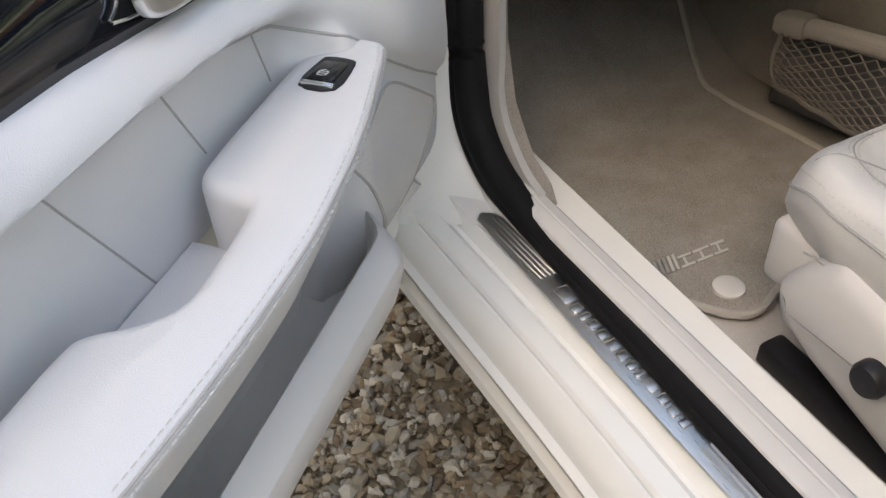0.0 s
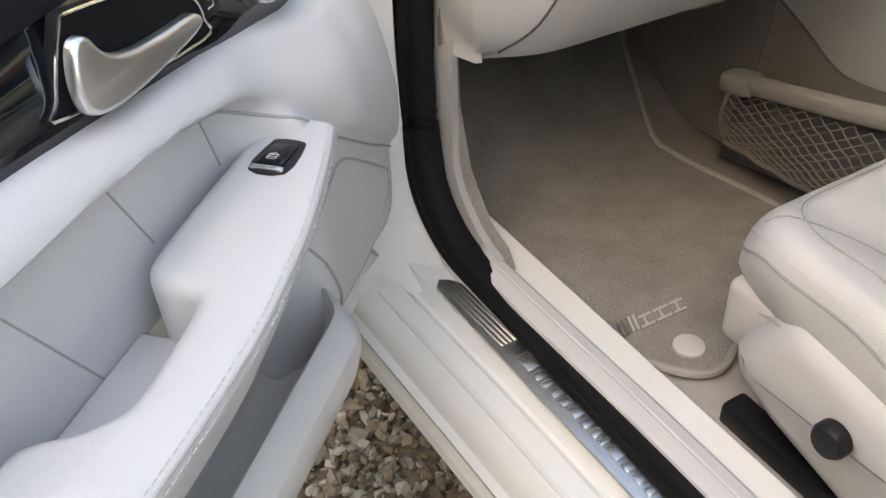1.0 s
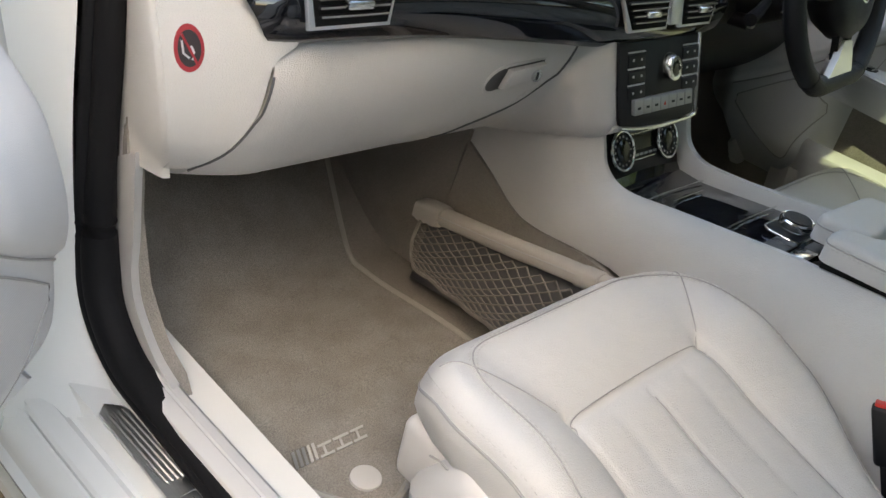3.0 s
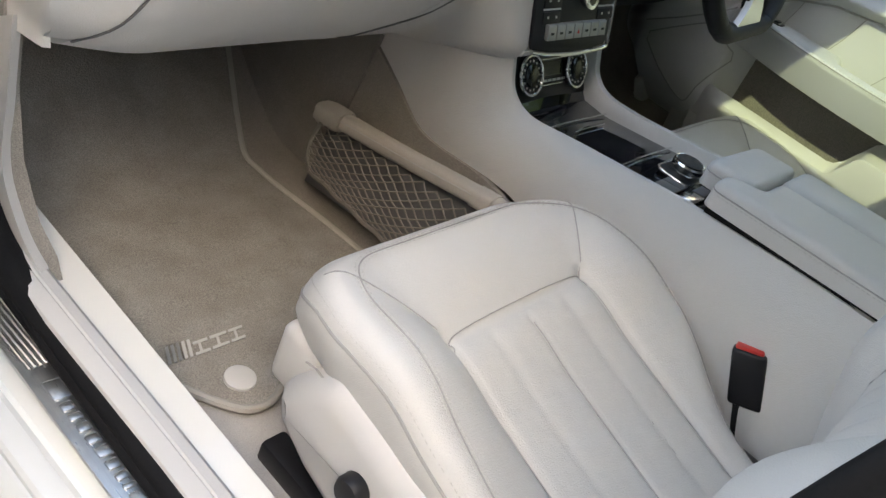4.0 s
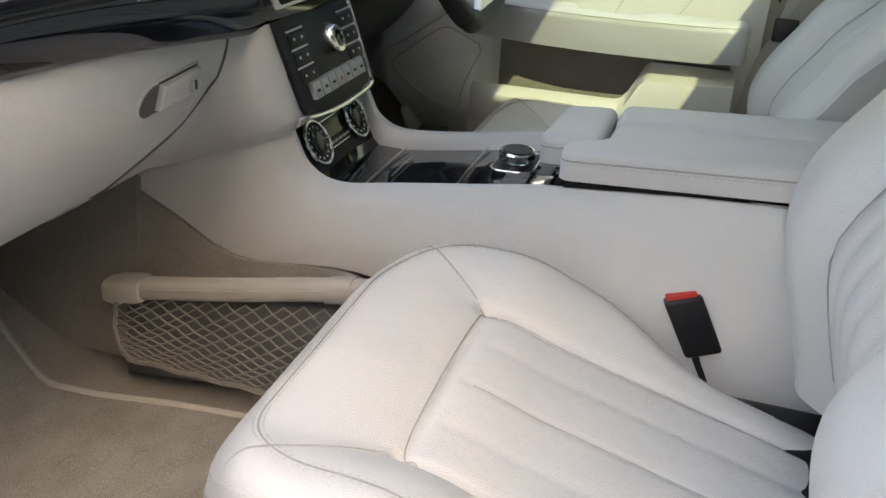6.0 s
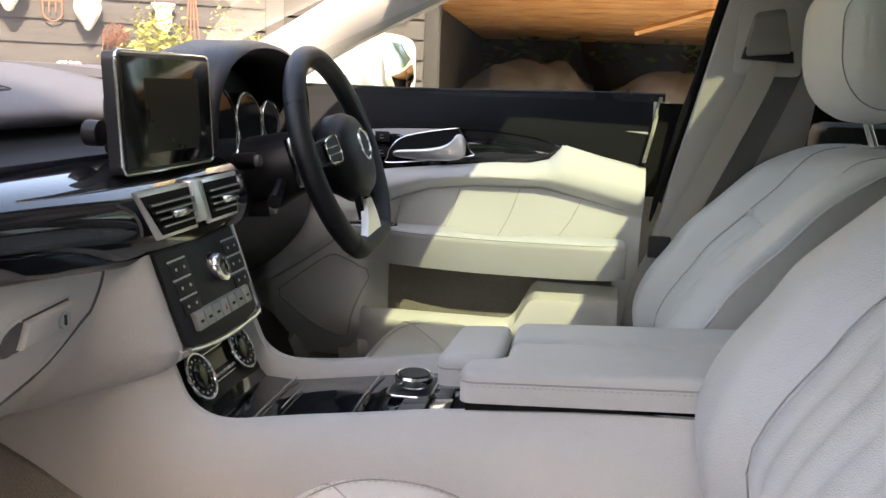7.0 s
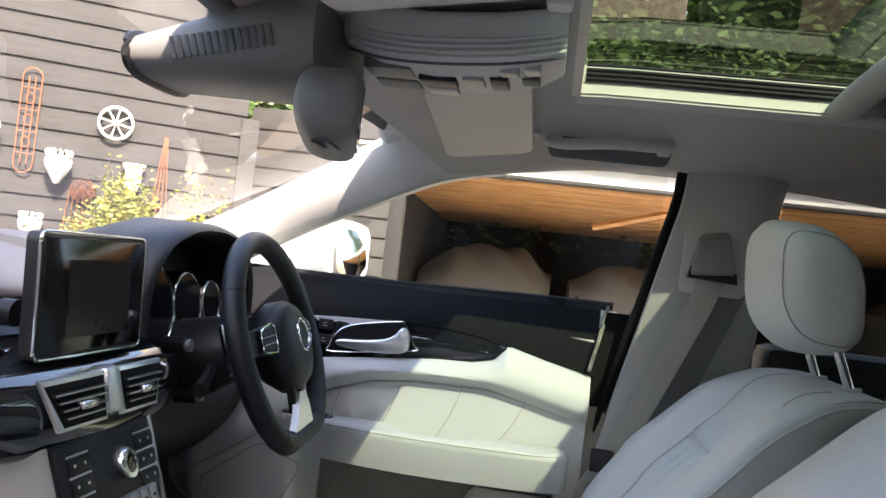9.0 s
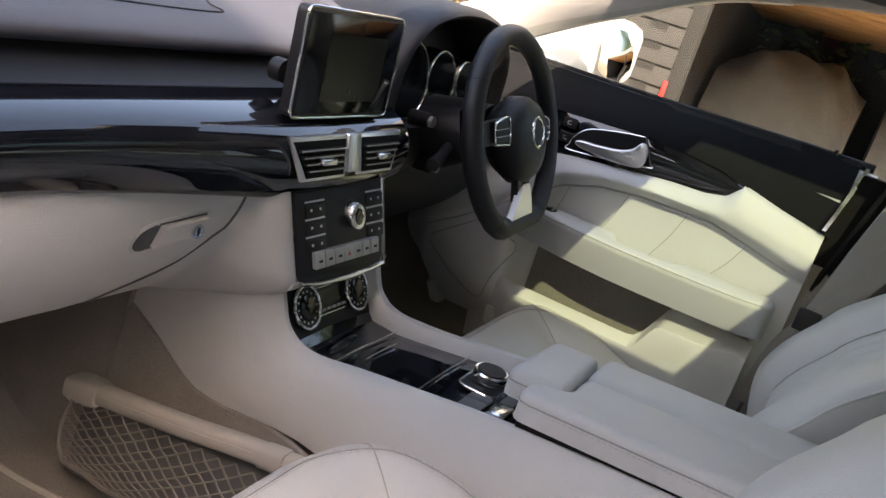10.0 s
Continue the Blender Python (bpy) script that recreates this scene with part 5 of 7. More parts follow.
for s in (-1, 1):
    ring = [(s * 0.06 + 0.027 * math.cos(t), 0.638 + 0.025 * math.sin(t)) for t in np.linspace(0, math.tau, 33)[:-1]]
    dl = part("climate_dial", slab(ring, CP, 0.012, 0.002), BLACK_PLASTIC, cli, "black dial with a chrome ring")
    part("dial_ring", tube([CP(a, b, 0.012) for a, b in ring], 0.0026, 8, close=True), CHROME, dl)
    part("dial_face", slab([(s * 0.06 + 0.016 * math.cos(t), 0.638 + 0.015 * math.sin(t)) for t in np.linspace(0, math.tau, 25)[:-1]], CP, 0.014, 0.001), SCREEN, dl)
    for k in range(14):
        t = math.tau * k / 14
        part("dial_mark", slab([(s * 0.06 + 0.0195 * math.cos(t) + q * 0.0012, 0.638 + 0.0185 * math.sin(t) + w * 0.0012) for q, w in ((-1, -1), (1, -1), (1, 1), (-1, 1))], CP, 0.0127), INK, dl)
part("panel_line", tube([CP(a, 0.655, 0.0065) for a in (-0.034, 0.034)], 0.0008, 6), CHROME, cli)
part("panel_line", tube([CP(a, 0.622, 0.0065) for a in (-0.034, 0.034)], 0.0008, 6), CHROME, cli)
part("climate_screen", slab([(-0.026, 0.634), (0.026, 0.634), (0.026, 0.651), (-0.026, 0.651)], CP, 0.007), SCREEN, cli)
for k in range(6):
    a = -0.03 + 0.012 * k
    part("climate_key", slab([(a - 0.004, 0.626), (a + 0.004, 0.626), (a + 0.004, 0.629), (a - 0.004, 0.629)], CP, 0.0074), INK, cli)
# controller
ctl = thing("rotary_controller", (0.03, 0.618, 0.65), "chrome rotary controller on the black console", "controller")
z0 = TOPZ(0.62)
part("plinth", slab(rounded([(-0.024, 0.597), (0.054, 0.597), (0.056, 0.650), (-0.026, 0.650)], 0.014), lambda a, b, h: (a, b, z0 + 0.001 + h), 0.003, 0.001), BLACK_PLASTIC, ctl)
part("plinth_edge", tube([(a, b, z0 + 0.004) for a, b in rounded([(-0.024, 0.597), (0.054, 0.597), (0.056, 0.650), (-0.026, 0.650)], 0.014)], 0.0015, 6, close=True), CHROME, ctl)
part("knob", loft([[(0.018 + (r + (0.0004 if k % 2 and 0.006 < h < 0.018 else 0)) * math.cos(k * math.tau / 72), 0.624 + (r + (0.0004 if k % 2 and 0.006 < h < 0.018 else 0)) * math.sin(k * math.tau / 72), z0 + h) for k in range(72)] for r, h in ((0.019, 0.003), (0.0185, 0.006), (0.0225, 0.0075), (0.0235, 0.0165), (0.022, 0.019), (0.0195, 0.0186))]), CHROME, ctl, "knurled chrome knob")
part("knob_top", loft([[(0.018 + r * math.cos(t), 0.624 + r * math.sin(t), z0 + h) for t in np.linspace(0, math.tau, 33)[:-1]] for r, h in ((0.020, 0.0165), (0.0192, 0.020), (0.008, 0.0192))]), BLACK_LEATHER, ctl)
for a, w, y0, y1, m, lab in ((-0.075, 0.028, 0.596, 0.626, PLASTIC_DARK, "flat grey key"), (-0.045, 0.016, 0.596, 0.626, PLASTIC_DARK, "flat grey key"), (-0.068, 0.034, 0.566, 0.590, CHROME, "bright flat key"), (-0.03, 0.03, 0.570, 0.588, PLASTIC_DARK, "flat grey key")):
    part("console_key", slab([(a, y0), (a + w, y0), (a + w, y1), (a, y1)], lambda p, q, h: (p, q, TOPZ(q) + 0.001 + h), 0.0035, 0.001), m, ctl, lab)
# armrest of the console
zb = lambda q: 0.660 + 0.014 * (0.55 - q) / 0.25
for nm, pts, hh, lab in (("armrest_lid", [(-0.102, 0.0), (0.004, 0.0), (0.004, 0.506), (-0.052, 0.506), (-0.060, 0.552), (-0.102, 0.552)], 0.036, "padded grey leather armrest lid"),
                         ("armrest_lid", [(0.008, 0.0), (0.102, 0.0), (0.102, 0.506), (0.008, 0.506)], 0.036, "padded grey leather armrest lid"),
                         ("phone_cover", [(-0.050, 0.511), (0.096, 0.511), (0.092, 0.578), (-0.052, 0.586)], 0.033, "small padded grey cover")):
    o = rounded(pts, 0.017)
    lid = part(nm, slab(o, lambda a, b, h: (a, b, zb(b) + h + 0.004 * math.exp(-((a - 0.0) / 0.08) ** 2) * (h > 0.02)), hh, 0.011, 4), LEATHER, con, lab)
    bm = tube([(a, b, zb(b) + hh - 0.0125) for a, b in o], 0.0011, 6, close=True)
    part("lid_seam", bm, SEAM, lid)
    part("stitching", stitches([(a * 1.004, b, zb(b) + hh - 0.0165) for a, b in o + o[:1]], 0.0045, 0.0022, None, 0.0006), THREAD, lid, kind="stuff")
part("lid_gap", box(-0.093, 0.094, 0.02, 0.545, 0.62, 0.664), RUBBER, con)
part("rear_block", box(-0.12, 0.12, -0.35, 0.02, 0.40, 0.67, 0.02), PLASTIC, con)

# net and its bar in the footwell
net = thing("footwell_net", (-0.2, 0.93, 0.35), "taupe storage net hung from a padded bar in the footwell", "net")
bar = cr([(-0.203, 1.05, 0.467), (-0.203, 0.98, 0.480), (-0.20, 0.91, 0.492), (-0.195, 0.774, 0.518), (-0.19, 0.62, 0.535)], 6)
part("bar", loft([[(x + 0.013 * math.copysign(abs(math.cos(a)) ** 0.7, math.cos(a)), y, z + 0.0145 * math.copysign(abs(math.sin(a)) ** 0.7, math.sin(a))) for a in np.linspace(0, math.tau, 17)[:-1]] for x, y, z in bar]), BINDING, net, "flat-sided padded grey bar")
part("bar_crease", tube([(x - 0.0125, y, z + 0.004) for x, y, z in bar], 0.0008, 5), SEAM, net)
part("bar_joint", loft([[(x + 0.0142 * math.copysign(abs(math.cos(a)) ** 0.6, math.cos(a)), y, z + 0.0157 * math.copysign(abs(math.sin(a)) ** 0.6, math.sin(a))) for a in np.linspace(0, math.tau, 17)[:-1]] for x, y, z in ((-0.1955, 0.792, 0.5145), (-0.195, 0.774, 0.518), (-0.1945, 0.76, 0.520))]), BINDING, net)
part("bar_end", loft([[(-0.203 + r * math.copysign(abs(math.cos(a)) ** 0.5, math.cos(a)), y, z + 0.92 * r * math.copysign(abs(math.sin(a)) ** 0.5, math.sin(a))) for a in np.linspace(0, math.tau, 21)[:-1]] for y, z, r in ((1.103, 0.456, 0.011), (1.099, 0.457, 0.0165), (1.085, 0.459, 0.0195), (1.055, 0.465, 0.019), (1.045, 0.467, 0.0175))]), BINDING, net, "square grey plastic bar end")
bm = bmesh.new()
NI, NJ = 38, 16


def net_at(i, j):
    u, v = i / NI, j / NJ
    return (-0.212 - 0.050 * v ** 0.8 - 0.012 * math.sin(math.pi * v), 1.080 - 0.50 * u - 0.045 * v * (1 - u), 0.450 + 0.082 * u - (0.052 + 0.085 * u) * v + 0.0016 * math.sin(i * 1.3 + j))


for i in range(NI):
    for j in range(NJ):
        a, b = (net_at(i, j), net_at(i + 1, j + 1)) if (i + j) % 2 == 0 else (net_at(i + 1, j), net_at(i, j + 1))
        mid = tuple((p + q) / 2 for p, q in zip(a, b))
        tube([a, mid, b], [0.0016, 0.0011, 0.0016], 5, bm)
part("mesh", bm, NET, net, "diamond netting", kind="stuff")
part("net_hem", tube([net_at(i, NJ) for i in range(NI + 1)], 0.0034, 6), NET, net)
part("net_hem", tube([net_at(0, j) for j in range(NJ + 1)], 0.0034, 6), NET, net)
part("net_backing", thicken(bmesh_grid([[(-0.188 - 0.02 * v, 1.085 - 0.50 * u, 0.455 + 0.07 * u - 0.125 * v) for v in (0, 0.5, 1)] for u in np.linspace(0, 1, 8)]), 0.003), PLASTIC_DARK, net, "dark lining of the net pocket")

# floor mat
mat = thing("floor_mat", (-0.45, 1.0, 0.33), "taupe carpet floor mat with a bound edge and embroidered bars", "floor mat")
MATO = cr([(-0.648, 0.83), (-0.625, 0.80), (-0.60, 0.76), (-0.575, 0.735), (-0.545, 0.732), (-0.50, 0.75), (-0.42, 0.76), (-0.30, 0.76), (-0.245, 0.78), (-0.245, 0.90), (-0.258, 1.05), (-0.268, 1.13), (-0.27, 1.165), (-0.245, 1.23), (-0.21, 1.33), (-0.19, 1.42), (-0.40, 1.46), (-0.60, 1.46), (-0.665, 1.40), (-0.665, 1.10), (-0.66, 0.92)], 4, True)
mz = lambda y: lerp_curve(cr(FLOOR, 6), y) + 0.002 + 0.008 * smooth(0.9, 0.74, y)
bm = bmesh.new()
own = slab(MATO, lambda a, b, h: (a, b, h), 0.008, 0.003)
bmesh.ops.triangulate(own, faces=own.faces[:])
bmesh.ops.subdivide_edges(own, edges=[e for e in own.edges if e.calc_length() > 0.08], cuts=3, use_grid_fill=True)
part("carpet_top", mapped(own, lambda x, y, z: (x, y, mz(y) + z)), MAT_CARPET, mat, "ribbed taupe carpet")
part("binding", tube([(a, b, mz(b) + 0.007) for a, b in MATO], 0.0055, 8, close=True), BINDING, mat, "pale bound edge")
# embroidered emblem as plain bars
ex = V((0.112, -0.006, 0)).normalized()
for k in range(5):
    a = 0.004 + 0.0062 * k
    part("stripe", slab([(a, 0), (a + 0.0035, 0), (a + 0.0125, 0.022), (a + 0.009, 0.022)], lambda p, q, h: (-0.622 + p * 1.15, 0.832 + q * 1.15 - 0.02 * p, mz(0.83) + 0.010 + h), 0.0014), KEY_GREY if k < 3 else THREAD, mat)
for a, w in ((0.037, 0.018), (0.058, 0.021), (0.082, 0.018)):
    for q0, q1 in ((0.0, 0.0035), (0.0145, 0.018)):
        part("emblem_bar", slab([(a + q0 * 0.35, q0), (a + w + q0 * 0.35, q0), (a + w + q1 * 0.35, q1), (a + q1 * 0.35, q1)], lambda p, q, h: (-0.622 + p * 1.12, 0.832 + q * 1.1 - 0.02 * p, mz(0.83) + 0.009 + h), 0.0012), THREAD, mat)
    part("emblem_bar", slab([(a + w * 0.4, 0.0035), (a + w * 0.4 + 0.003, 0.0035), (a + w * 0.4 + 0.007, 0.0145), (a + w * 0.4 + 0.004, 0.0145)], lambda p, q, h: (-0.622 + p * 1.12, 0.832 + q * 1.1 - 0.02 * p, mz(0.83) + 0.009 + h), 0.0012), THREAD, mat)
part("fixing_button", loft([[(-0.558 + r * math.cos(t), 0.776 + r * math.sin(t), mz(0.776) + h) for t in np.linspace(0, math.tau, 29)[:-1]] for r, h in ((0.0195, 0.007), (0.019, 0.012), (0.016, 0.0135), (0.004, 0.0138))]), PLASTIC, mat, "round pale fixing button")


# ---- seats ----
def seat(xc, s, label, knob, lift=0.0, forward=0.0):
    """A front seat about the line x = xc; s = 1 or -1 gives the side of its outer valance."""
    ob = thing("car_seat", (xc, 0.45, 0.34), label, "car seat", "front seats")
    W = 0.247

    YF = 0.757

    def corner(inner):
        return 0.150 if inner else 0.125

    def side_w(y, inner):
        return W - (0.045 * smooth(0.50, 0.34, y) if inner else 0.012 * smooth(0.52, 0.30, y))

    def width(y, inner=False):
        RC = corner(inner)
        t = (y - (YF - RC)) / RC
        return W - RC + RC * math.sqrt(max(0.0, 1 - t * t)) if t > 0 else side_w(y, inner)

    def inset(x, y, inner):
        """How far a place lies inside the cushion's outline."""
        RC = corner(inner)
        qx, qy = abs(x) - (side_w(y, inner) - RC), y - (YF - RC)
        return RC - math.hypot(max(qx, 0), max(qy, 0)) - min(max(qx, qy), 0)

    def roll(x, y):
        """How far the cover falls away towards the outline; the outer edge is crisp."""
        inner = x * s < 0
        crisp = 0.0 if inner else smooth(0.13, 0.22, abs(x)) * smooth(0.75, 0.66, y)
        r, d = 0.055 - 0.027 * crisp, 0.085 - 0.053 * crisp
        k = min(1.0, max(0.0, inset(x, y, inner) / r))
        return d * (1 - math.sqrt(max(0, 1 - (1 - k) ** 2)))

    def top_z(x, y, edge):
        ax = abs(x)
        inside = smooth(0.126, 0.138, ax)
        fr = smooth(0.588, 0.603, y)
        out = max(inside, fr)
        z = 0.548 - 0.27 * max(0.0, 0.595 - y) * smooth(0.62, 0.50, y)
        if out < 1:
            # pleats of the middle panel
            p = (x + 0.204) % 0.068 / 0.068
            zz = 0.0045 * math.sin(math.pi * p) ** 0.3 if y < 0.578 else 0.0045
            z += (1 - out) * (zz * smooth(0.60, 0.57, y) - 0.003)
        bol = (0.046 * math.sin(math.pi * min(1, max(0, (ax - 0.126) / 0.19))) ** 0.8 if ax > 0.126 else 0) * (0.35 + 0.65 * smooth(0.28, 0.56, y))
        frb = 0.030 * math.sin(math.pi * min(1, max(0, (y - 0.59) / 0.2))) ** 0.8 if y > 0.59 else 0
        z += 0.5 * (bol + frb + math.sqrt((bol - frb) ** 2 + 0.012 ** 2)) - 0.002 - 0.006 * math.exp(-((ax - 0.127) / 0.006) ** 2) * (y < 0.6)
        return z

    rows = []
    ts = np.linspace(0, 1, 90)
    ys = 0.24 + 0.517 * (0.55 * ts + 0.45 * np.sin(ts * math.pi / 2))
    for y in ys:
        row = []
        for q in np.linspace(-1, 1, 111):
            q2 = math.copysign(1 - (1 - abs(q)) ** 1.15, q)
            ws = max(0.004, width(y, q * s < 0))
            x = q2 * ws
            row.append((xc + x, y, top_z(x, y, 0) - roll(x, y)))
        wl, wr = max(0.004, width(y, s > 0)), max(0.004, width(y, s < 0))
        zl, zr = row[0][2], row[-1][2]
        fr = smooth(0.58, 0.66, y)
        zb = 0.41 + 0.045 * fr
        side = lambda sg, w, z1: [(xc + sg * w * f, y - g, zb + (z1 - zb) * h + 0.0012 * math.sin(95 * y + 40 * h) * math.sin(math.pi * h)) for f, g, h in ((0.88 - 0.07 * fr, 0.010 + 0.03 * fr, 0.0), (0.93 - 0.04 * fr, 0.005 + 0.018 * fr, 0.3), (0.965 - 0.025 * fr, 0.002 + 0.010 * fr, 0.5), (0.972 - 0.014 * fr, 0.001 + 0.006 * fr, 0.62), (0.985 - 0.005 * fr, 0.002 * fr, 0.78), (0.997, 0.0, 0.92))]
        row = side(-1, wl, zl) + row + side(1, wr, zr)[::-1]
        rows.append(row)
    cush = part("cushion", bmesh_grid(rows), LEATHER, ob, "pale grey leather cushion with a pleated middle", 60)
    # seams
    def skin(x, y):
        return top_z(x, y, 0) - roll(x, y)

    def ring(e, y0):
        """The outline drawn in by e, from the rear of one side round the front."""
        ro, ri = corner(False), corner(True)
        grow = lambda y: e if e < 0.01 else e - 0.020 * smooth(0.62, 0.40, y)
        left = [(-s * (side_w(y, True) - grow(y)), y) for y in np.linspace(y0, YF - ri, 26)]
        right = [(s * (side_w(y, False) - grow(y)), y) for y in np.linspace(y0, YF - ro, 26)]
        arc = [(math.cos(t), math.sin(t)) for t in np.linspace(0, math.pi / 2, 16)]
        cl = [(-s * (W - ri + (ri - e) * c), YF - ri + (ri - e) * n) for c, n in arc]
        co = [(s * (W - ro + (ro - e) * c), YF - ro + (ro - e) * n) for c, n in reversed(arc)]
        return left + cl + co + right[::-1]

    U = [(-0.127, 0.27), (-0.127, 0.45), (-0.127, 0.56), (-0.123, 0.582), (-0.110, 0.594), (0, 0.597), (0.110, 0.594), (0.123, 0.582), (0.127, 0.56), (0.127, 0.45), (0.127, 0.27)]
    part("panel_seam", tube([(xc + a, b, skin(a, b) + 0.0012) for a, b in cr(U, 8)], 0.0007, 6), SEAM, cush)
    for a in (-0.068, 0.0, 0.068):
        part("pleat_seam", tube([(xc + a, b, skin(a, b) + 0.0006) for b in np.linspace(0.27, 0.568, 18)], 0.0010, 5), SEAM, cush)
    for sg in (-1, 1):
        pts = [(xc + sg * (0.124 + 0.085 * t), 0.590 + 0.112 * t) for t in np.linspace(0.0, 1.0, 16)]
        part("corner_seam", tube([(x, y, skin(x - xc, y) + 0.0006) for x, y in pts], 0.0009, 5), SEAM, cush)
    for e, r in ((0.046, 0.0009), (0.0012, 0.0017)):
        part("edge_seam", tube([(xc + a, b, skin(a, b) + 0.0008) for a, b in ring(e, 0.28)], r, 6), SEAM, cush)
    bm = bmesh.new()
    for e in (0.0418, 0.0502, 0.0062):
        stitches([(xc + a, b, skin(a, b) + 0.0008) for a, b in ring(e, 0.28)], 0.0045, 0.0024, bm, 0.0007)
    part("stitching", bm, THREAD, cush, "pale double stitching", kind="stuff")
    pts = [(xc + s * (side_w(y, False) * (0.972 if y < 0.64 else 0.955) + 0.0006), y, lerp_curve([(0.28, 0.462), (0.45, 0.488), (0.60, 0.515), (0.64, 0.512), (0.68, 0.500)], y)) for y in np.linspace(0.28, 0.665, 30)]
    part("side_seam", tube(pts, 0.0012, 6), SEAM, cush)
    if not knob:
        cush.location = (0.0, 0.03, lift)
    # under-frame and valance
    part("seat_frame", box(xc - 0.22, xc + 0.22, 0.2, 0.66, 0.37, 0.46, 0.02), BLACK_PLASTIC, ob, "black seat frame")
    for sg in (-1, 1):
        part("seat_rail", box(xc + sg * 0.220 - 0.017, xc + sg * 0.220 + 0.017, 0.05, 0.685, 0.325, 0.360, 0.006), BLACK_PLASTIC, ob, "black seat rail")
    part("front_cover", box(xc - 0.20, xc + 0.20, 0.655, 0.70, 0.36, 0.47, 0.012), PLASTIC, ob, "pale grey front cover")
    VA = rounded([(0.684, 0.458), (0.654, 0.502), (0.615, 0.534), (0.585, 0.530), (0.50, 0.514), (0.3, 0.500), (0.14, 0.497), (0.12, 0.44), (0.25, 0.37), (0.45, 0.365), (0.60, 0.408), (0.668, 0.424)], 0.012)
    val = part("side_valance", slab(VA, lambda a, b, h: (xc + s * (0.226 + h - 0.004 * smooth(0.47, 0.53, b) - 0.012 * smooth(0.60, 0.69, a)), a, b), 0.036, 0.024, 3), PLASTIC, ob, "pale grey plastic side valance")
    if knob:
        part("valance_knob", loft([[(xc + s * (0.2595 + h), 0.543 + r * math.cos(t), 0.463 + r * 1.05 * math.sin(t)) for t in np.linspace(0, math.tau, 29)[:-1]] for r, h in ((0.0175, 0.0), (0.0175, 0.010), (0.0145, 0.015), (0.006, 0.0165))]), BLACK_PLASTIC, val, "round black knob")
        part("height_bracket", box(*sorted((xc + s * 0.150, xc + s * 0.222)), 0.655, 0.722, 0.425, 0.505, 0.012, 3), PLASTIC, ob, "pale bracket cover")
    # backrest
    SPINE = [(-0.03, 0.215, 0.475, 0), (0.0, 0.222, 0.505, 2), (0.097, 0.25, 0.598, 5), (0.155, 0.259, 0.655, 12), (0.207, 0.241, 0.703, 25), (0.267, 0.207, 0.753, 34), (0.308, 0.185, 0.788, 39), (0.378, 0.136, 0.838, 44), (0.446, 0.089, 0.887, 47), (0.504, 0.041, 0.918, 54), (0.54, 0.010, 0.931, 68), (0.58, -0.030, 0.935, 82), (0.62, -0.070, 0.933, 92), (0.66, -0.108, 0.926, 100)]
    fine = cr(SPINE, 4)
    SPINE_Y, SPINE_Z, SPINE_L = ([(p[0], p[k]) for p in fine] for k in (1, 2, 3))

    def back(a, v, h):
        """a across, v up the backrest, h out of its face."""
        y, z = lerp_curve(SPINE_Y, v), lerp_curve(SPINE_Z, v)
        ln = math.radians(lerp_curve(SPINE_L, v))
        return (xc + a, y + h * math.cos(ln) + forward, z + h * math.sin(ln) + lift)

    def bw(v):
        return lerp_curve([(0, 0.225), (0.08, 0.25), (0.2, 0.262), (0.3, 0.258), (0.38, 0.250), (0.45, 0.236), (0.50, 0.220), (0.55, 0.198), (0.60, 0.178), (0.65, 0.165)], v)

    rows = []
    for t in np.linspace(0, 1, 70):
        v = -0.03 + 0.675 * t
        w = bw(v)
        row = []
        for q in np.linspace(-1, 1, 91):
            a = math.copysign(1 - (1 - abs(q)) ** 1.2, q) * w
            aa = abs(a)
            hollow = 0.028 * smooth(0.165, 0.10, aa) * smooth(0.53, 0.43, v)
            crown = 0.010 * smooth(0.60, 0.45, v) * math.sin(math.pi * min(1, max(0, (aa - 0.125) / (w - 0.12)))) if aa > 0.125 else 0
            p = ((a + 0.02375) % 0.0475) / 0.0475
            ple = 0.006 * math.sin(math.pi * p) ** 0.5 if (aa < 0.113 and 0.03 < v < 0.385) else 0.002
            groove = -0.006 * math.exp(-((aa - 0.115) / 0.005) ** 2) * (v < 0.40) - 0.007 * math.exp(-((v - 0.393) / 0.006) ** 2) * (aa < 0.118)
            ks, kt = min(1, max(0, (w - aa) / 0.012)), min(1, max(0, (0.645 - v) / 0.05))
            drop = 0.010 * (1 - math.sqrt(max(0, 1 - (1 - ks) ** 2))) + 0.04 * (1 - math.sqrt(max(0, 1 - (1 - kt) ** 2)))
            row.append(back(a, v, 0.030 - hollow + crown + ple + groove - drop))
        hb = max(-0.10, -0.10 + 0.085 * smooth(0.46, 0.62, v))
        row = [back(-w * 0.93, v, hb), back(-w * 0.975, v, 0.6 * hb), back(-w * 0.992, v, 0.010)] + row + [back(w * 0.992, v, 0.010), back(w * 0.975, v, 0.6 * hb), back(w * 0.93, v, hb)]
        rows.append(row)
    bk = part("backrest", bmesh_grid(rows), LEATHER, ob, "pale grey leather backrest with side bolsters", 60)
    part("backrest_shell", loft([[back(-bw(v) * 0.97, v, -0.06), back(bw(v) * 0.97, v, -0.06), back(bw(v) * 0.9, v, -0.13), back(-bw(v) * 0.9, v, -0.13)] for v in np.linspace(-0.03, 0.50, 12)]), PLASTIC, ob, "grey backrest shell")
    for sg in (-1, 1):
        pts = [back(sg * 0.116, v, 0.0075) for v in np.linspace(0.02, 0.39, 16)]
        part("backrest_seam", tube(pts, 0.0009, 5), SEAM, bk)
        pts = [back(sg * (bw(v) - 0.001), v, 0.024) for v in np.linspace(0.0, 0.63, 40)]
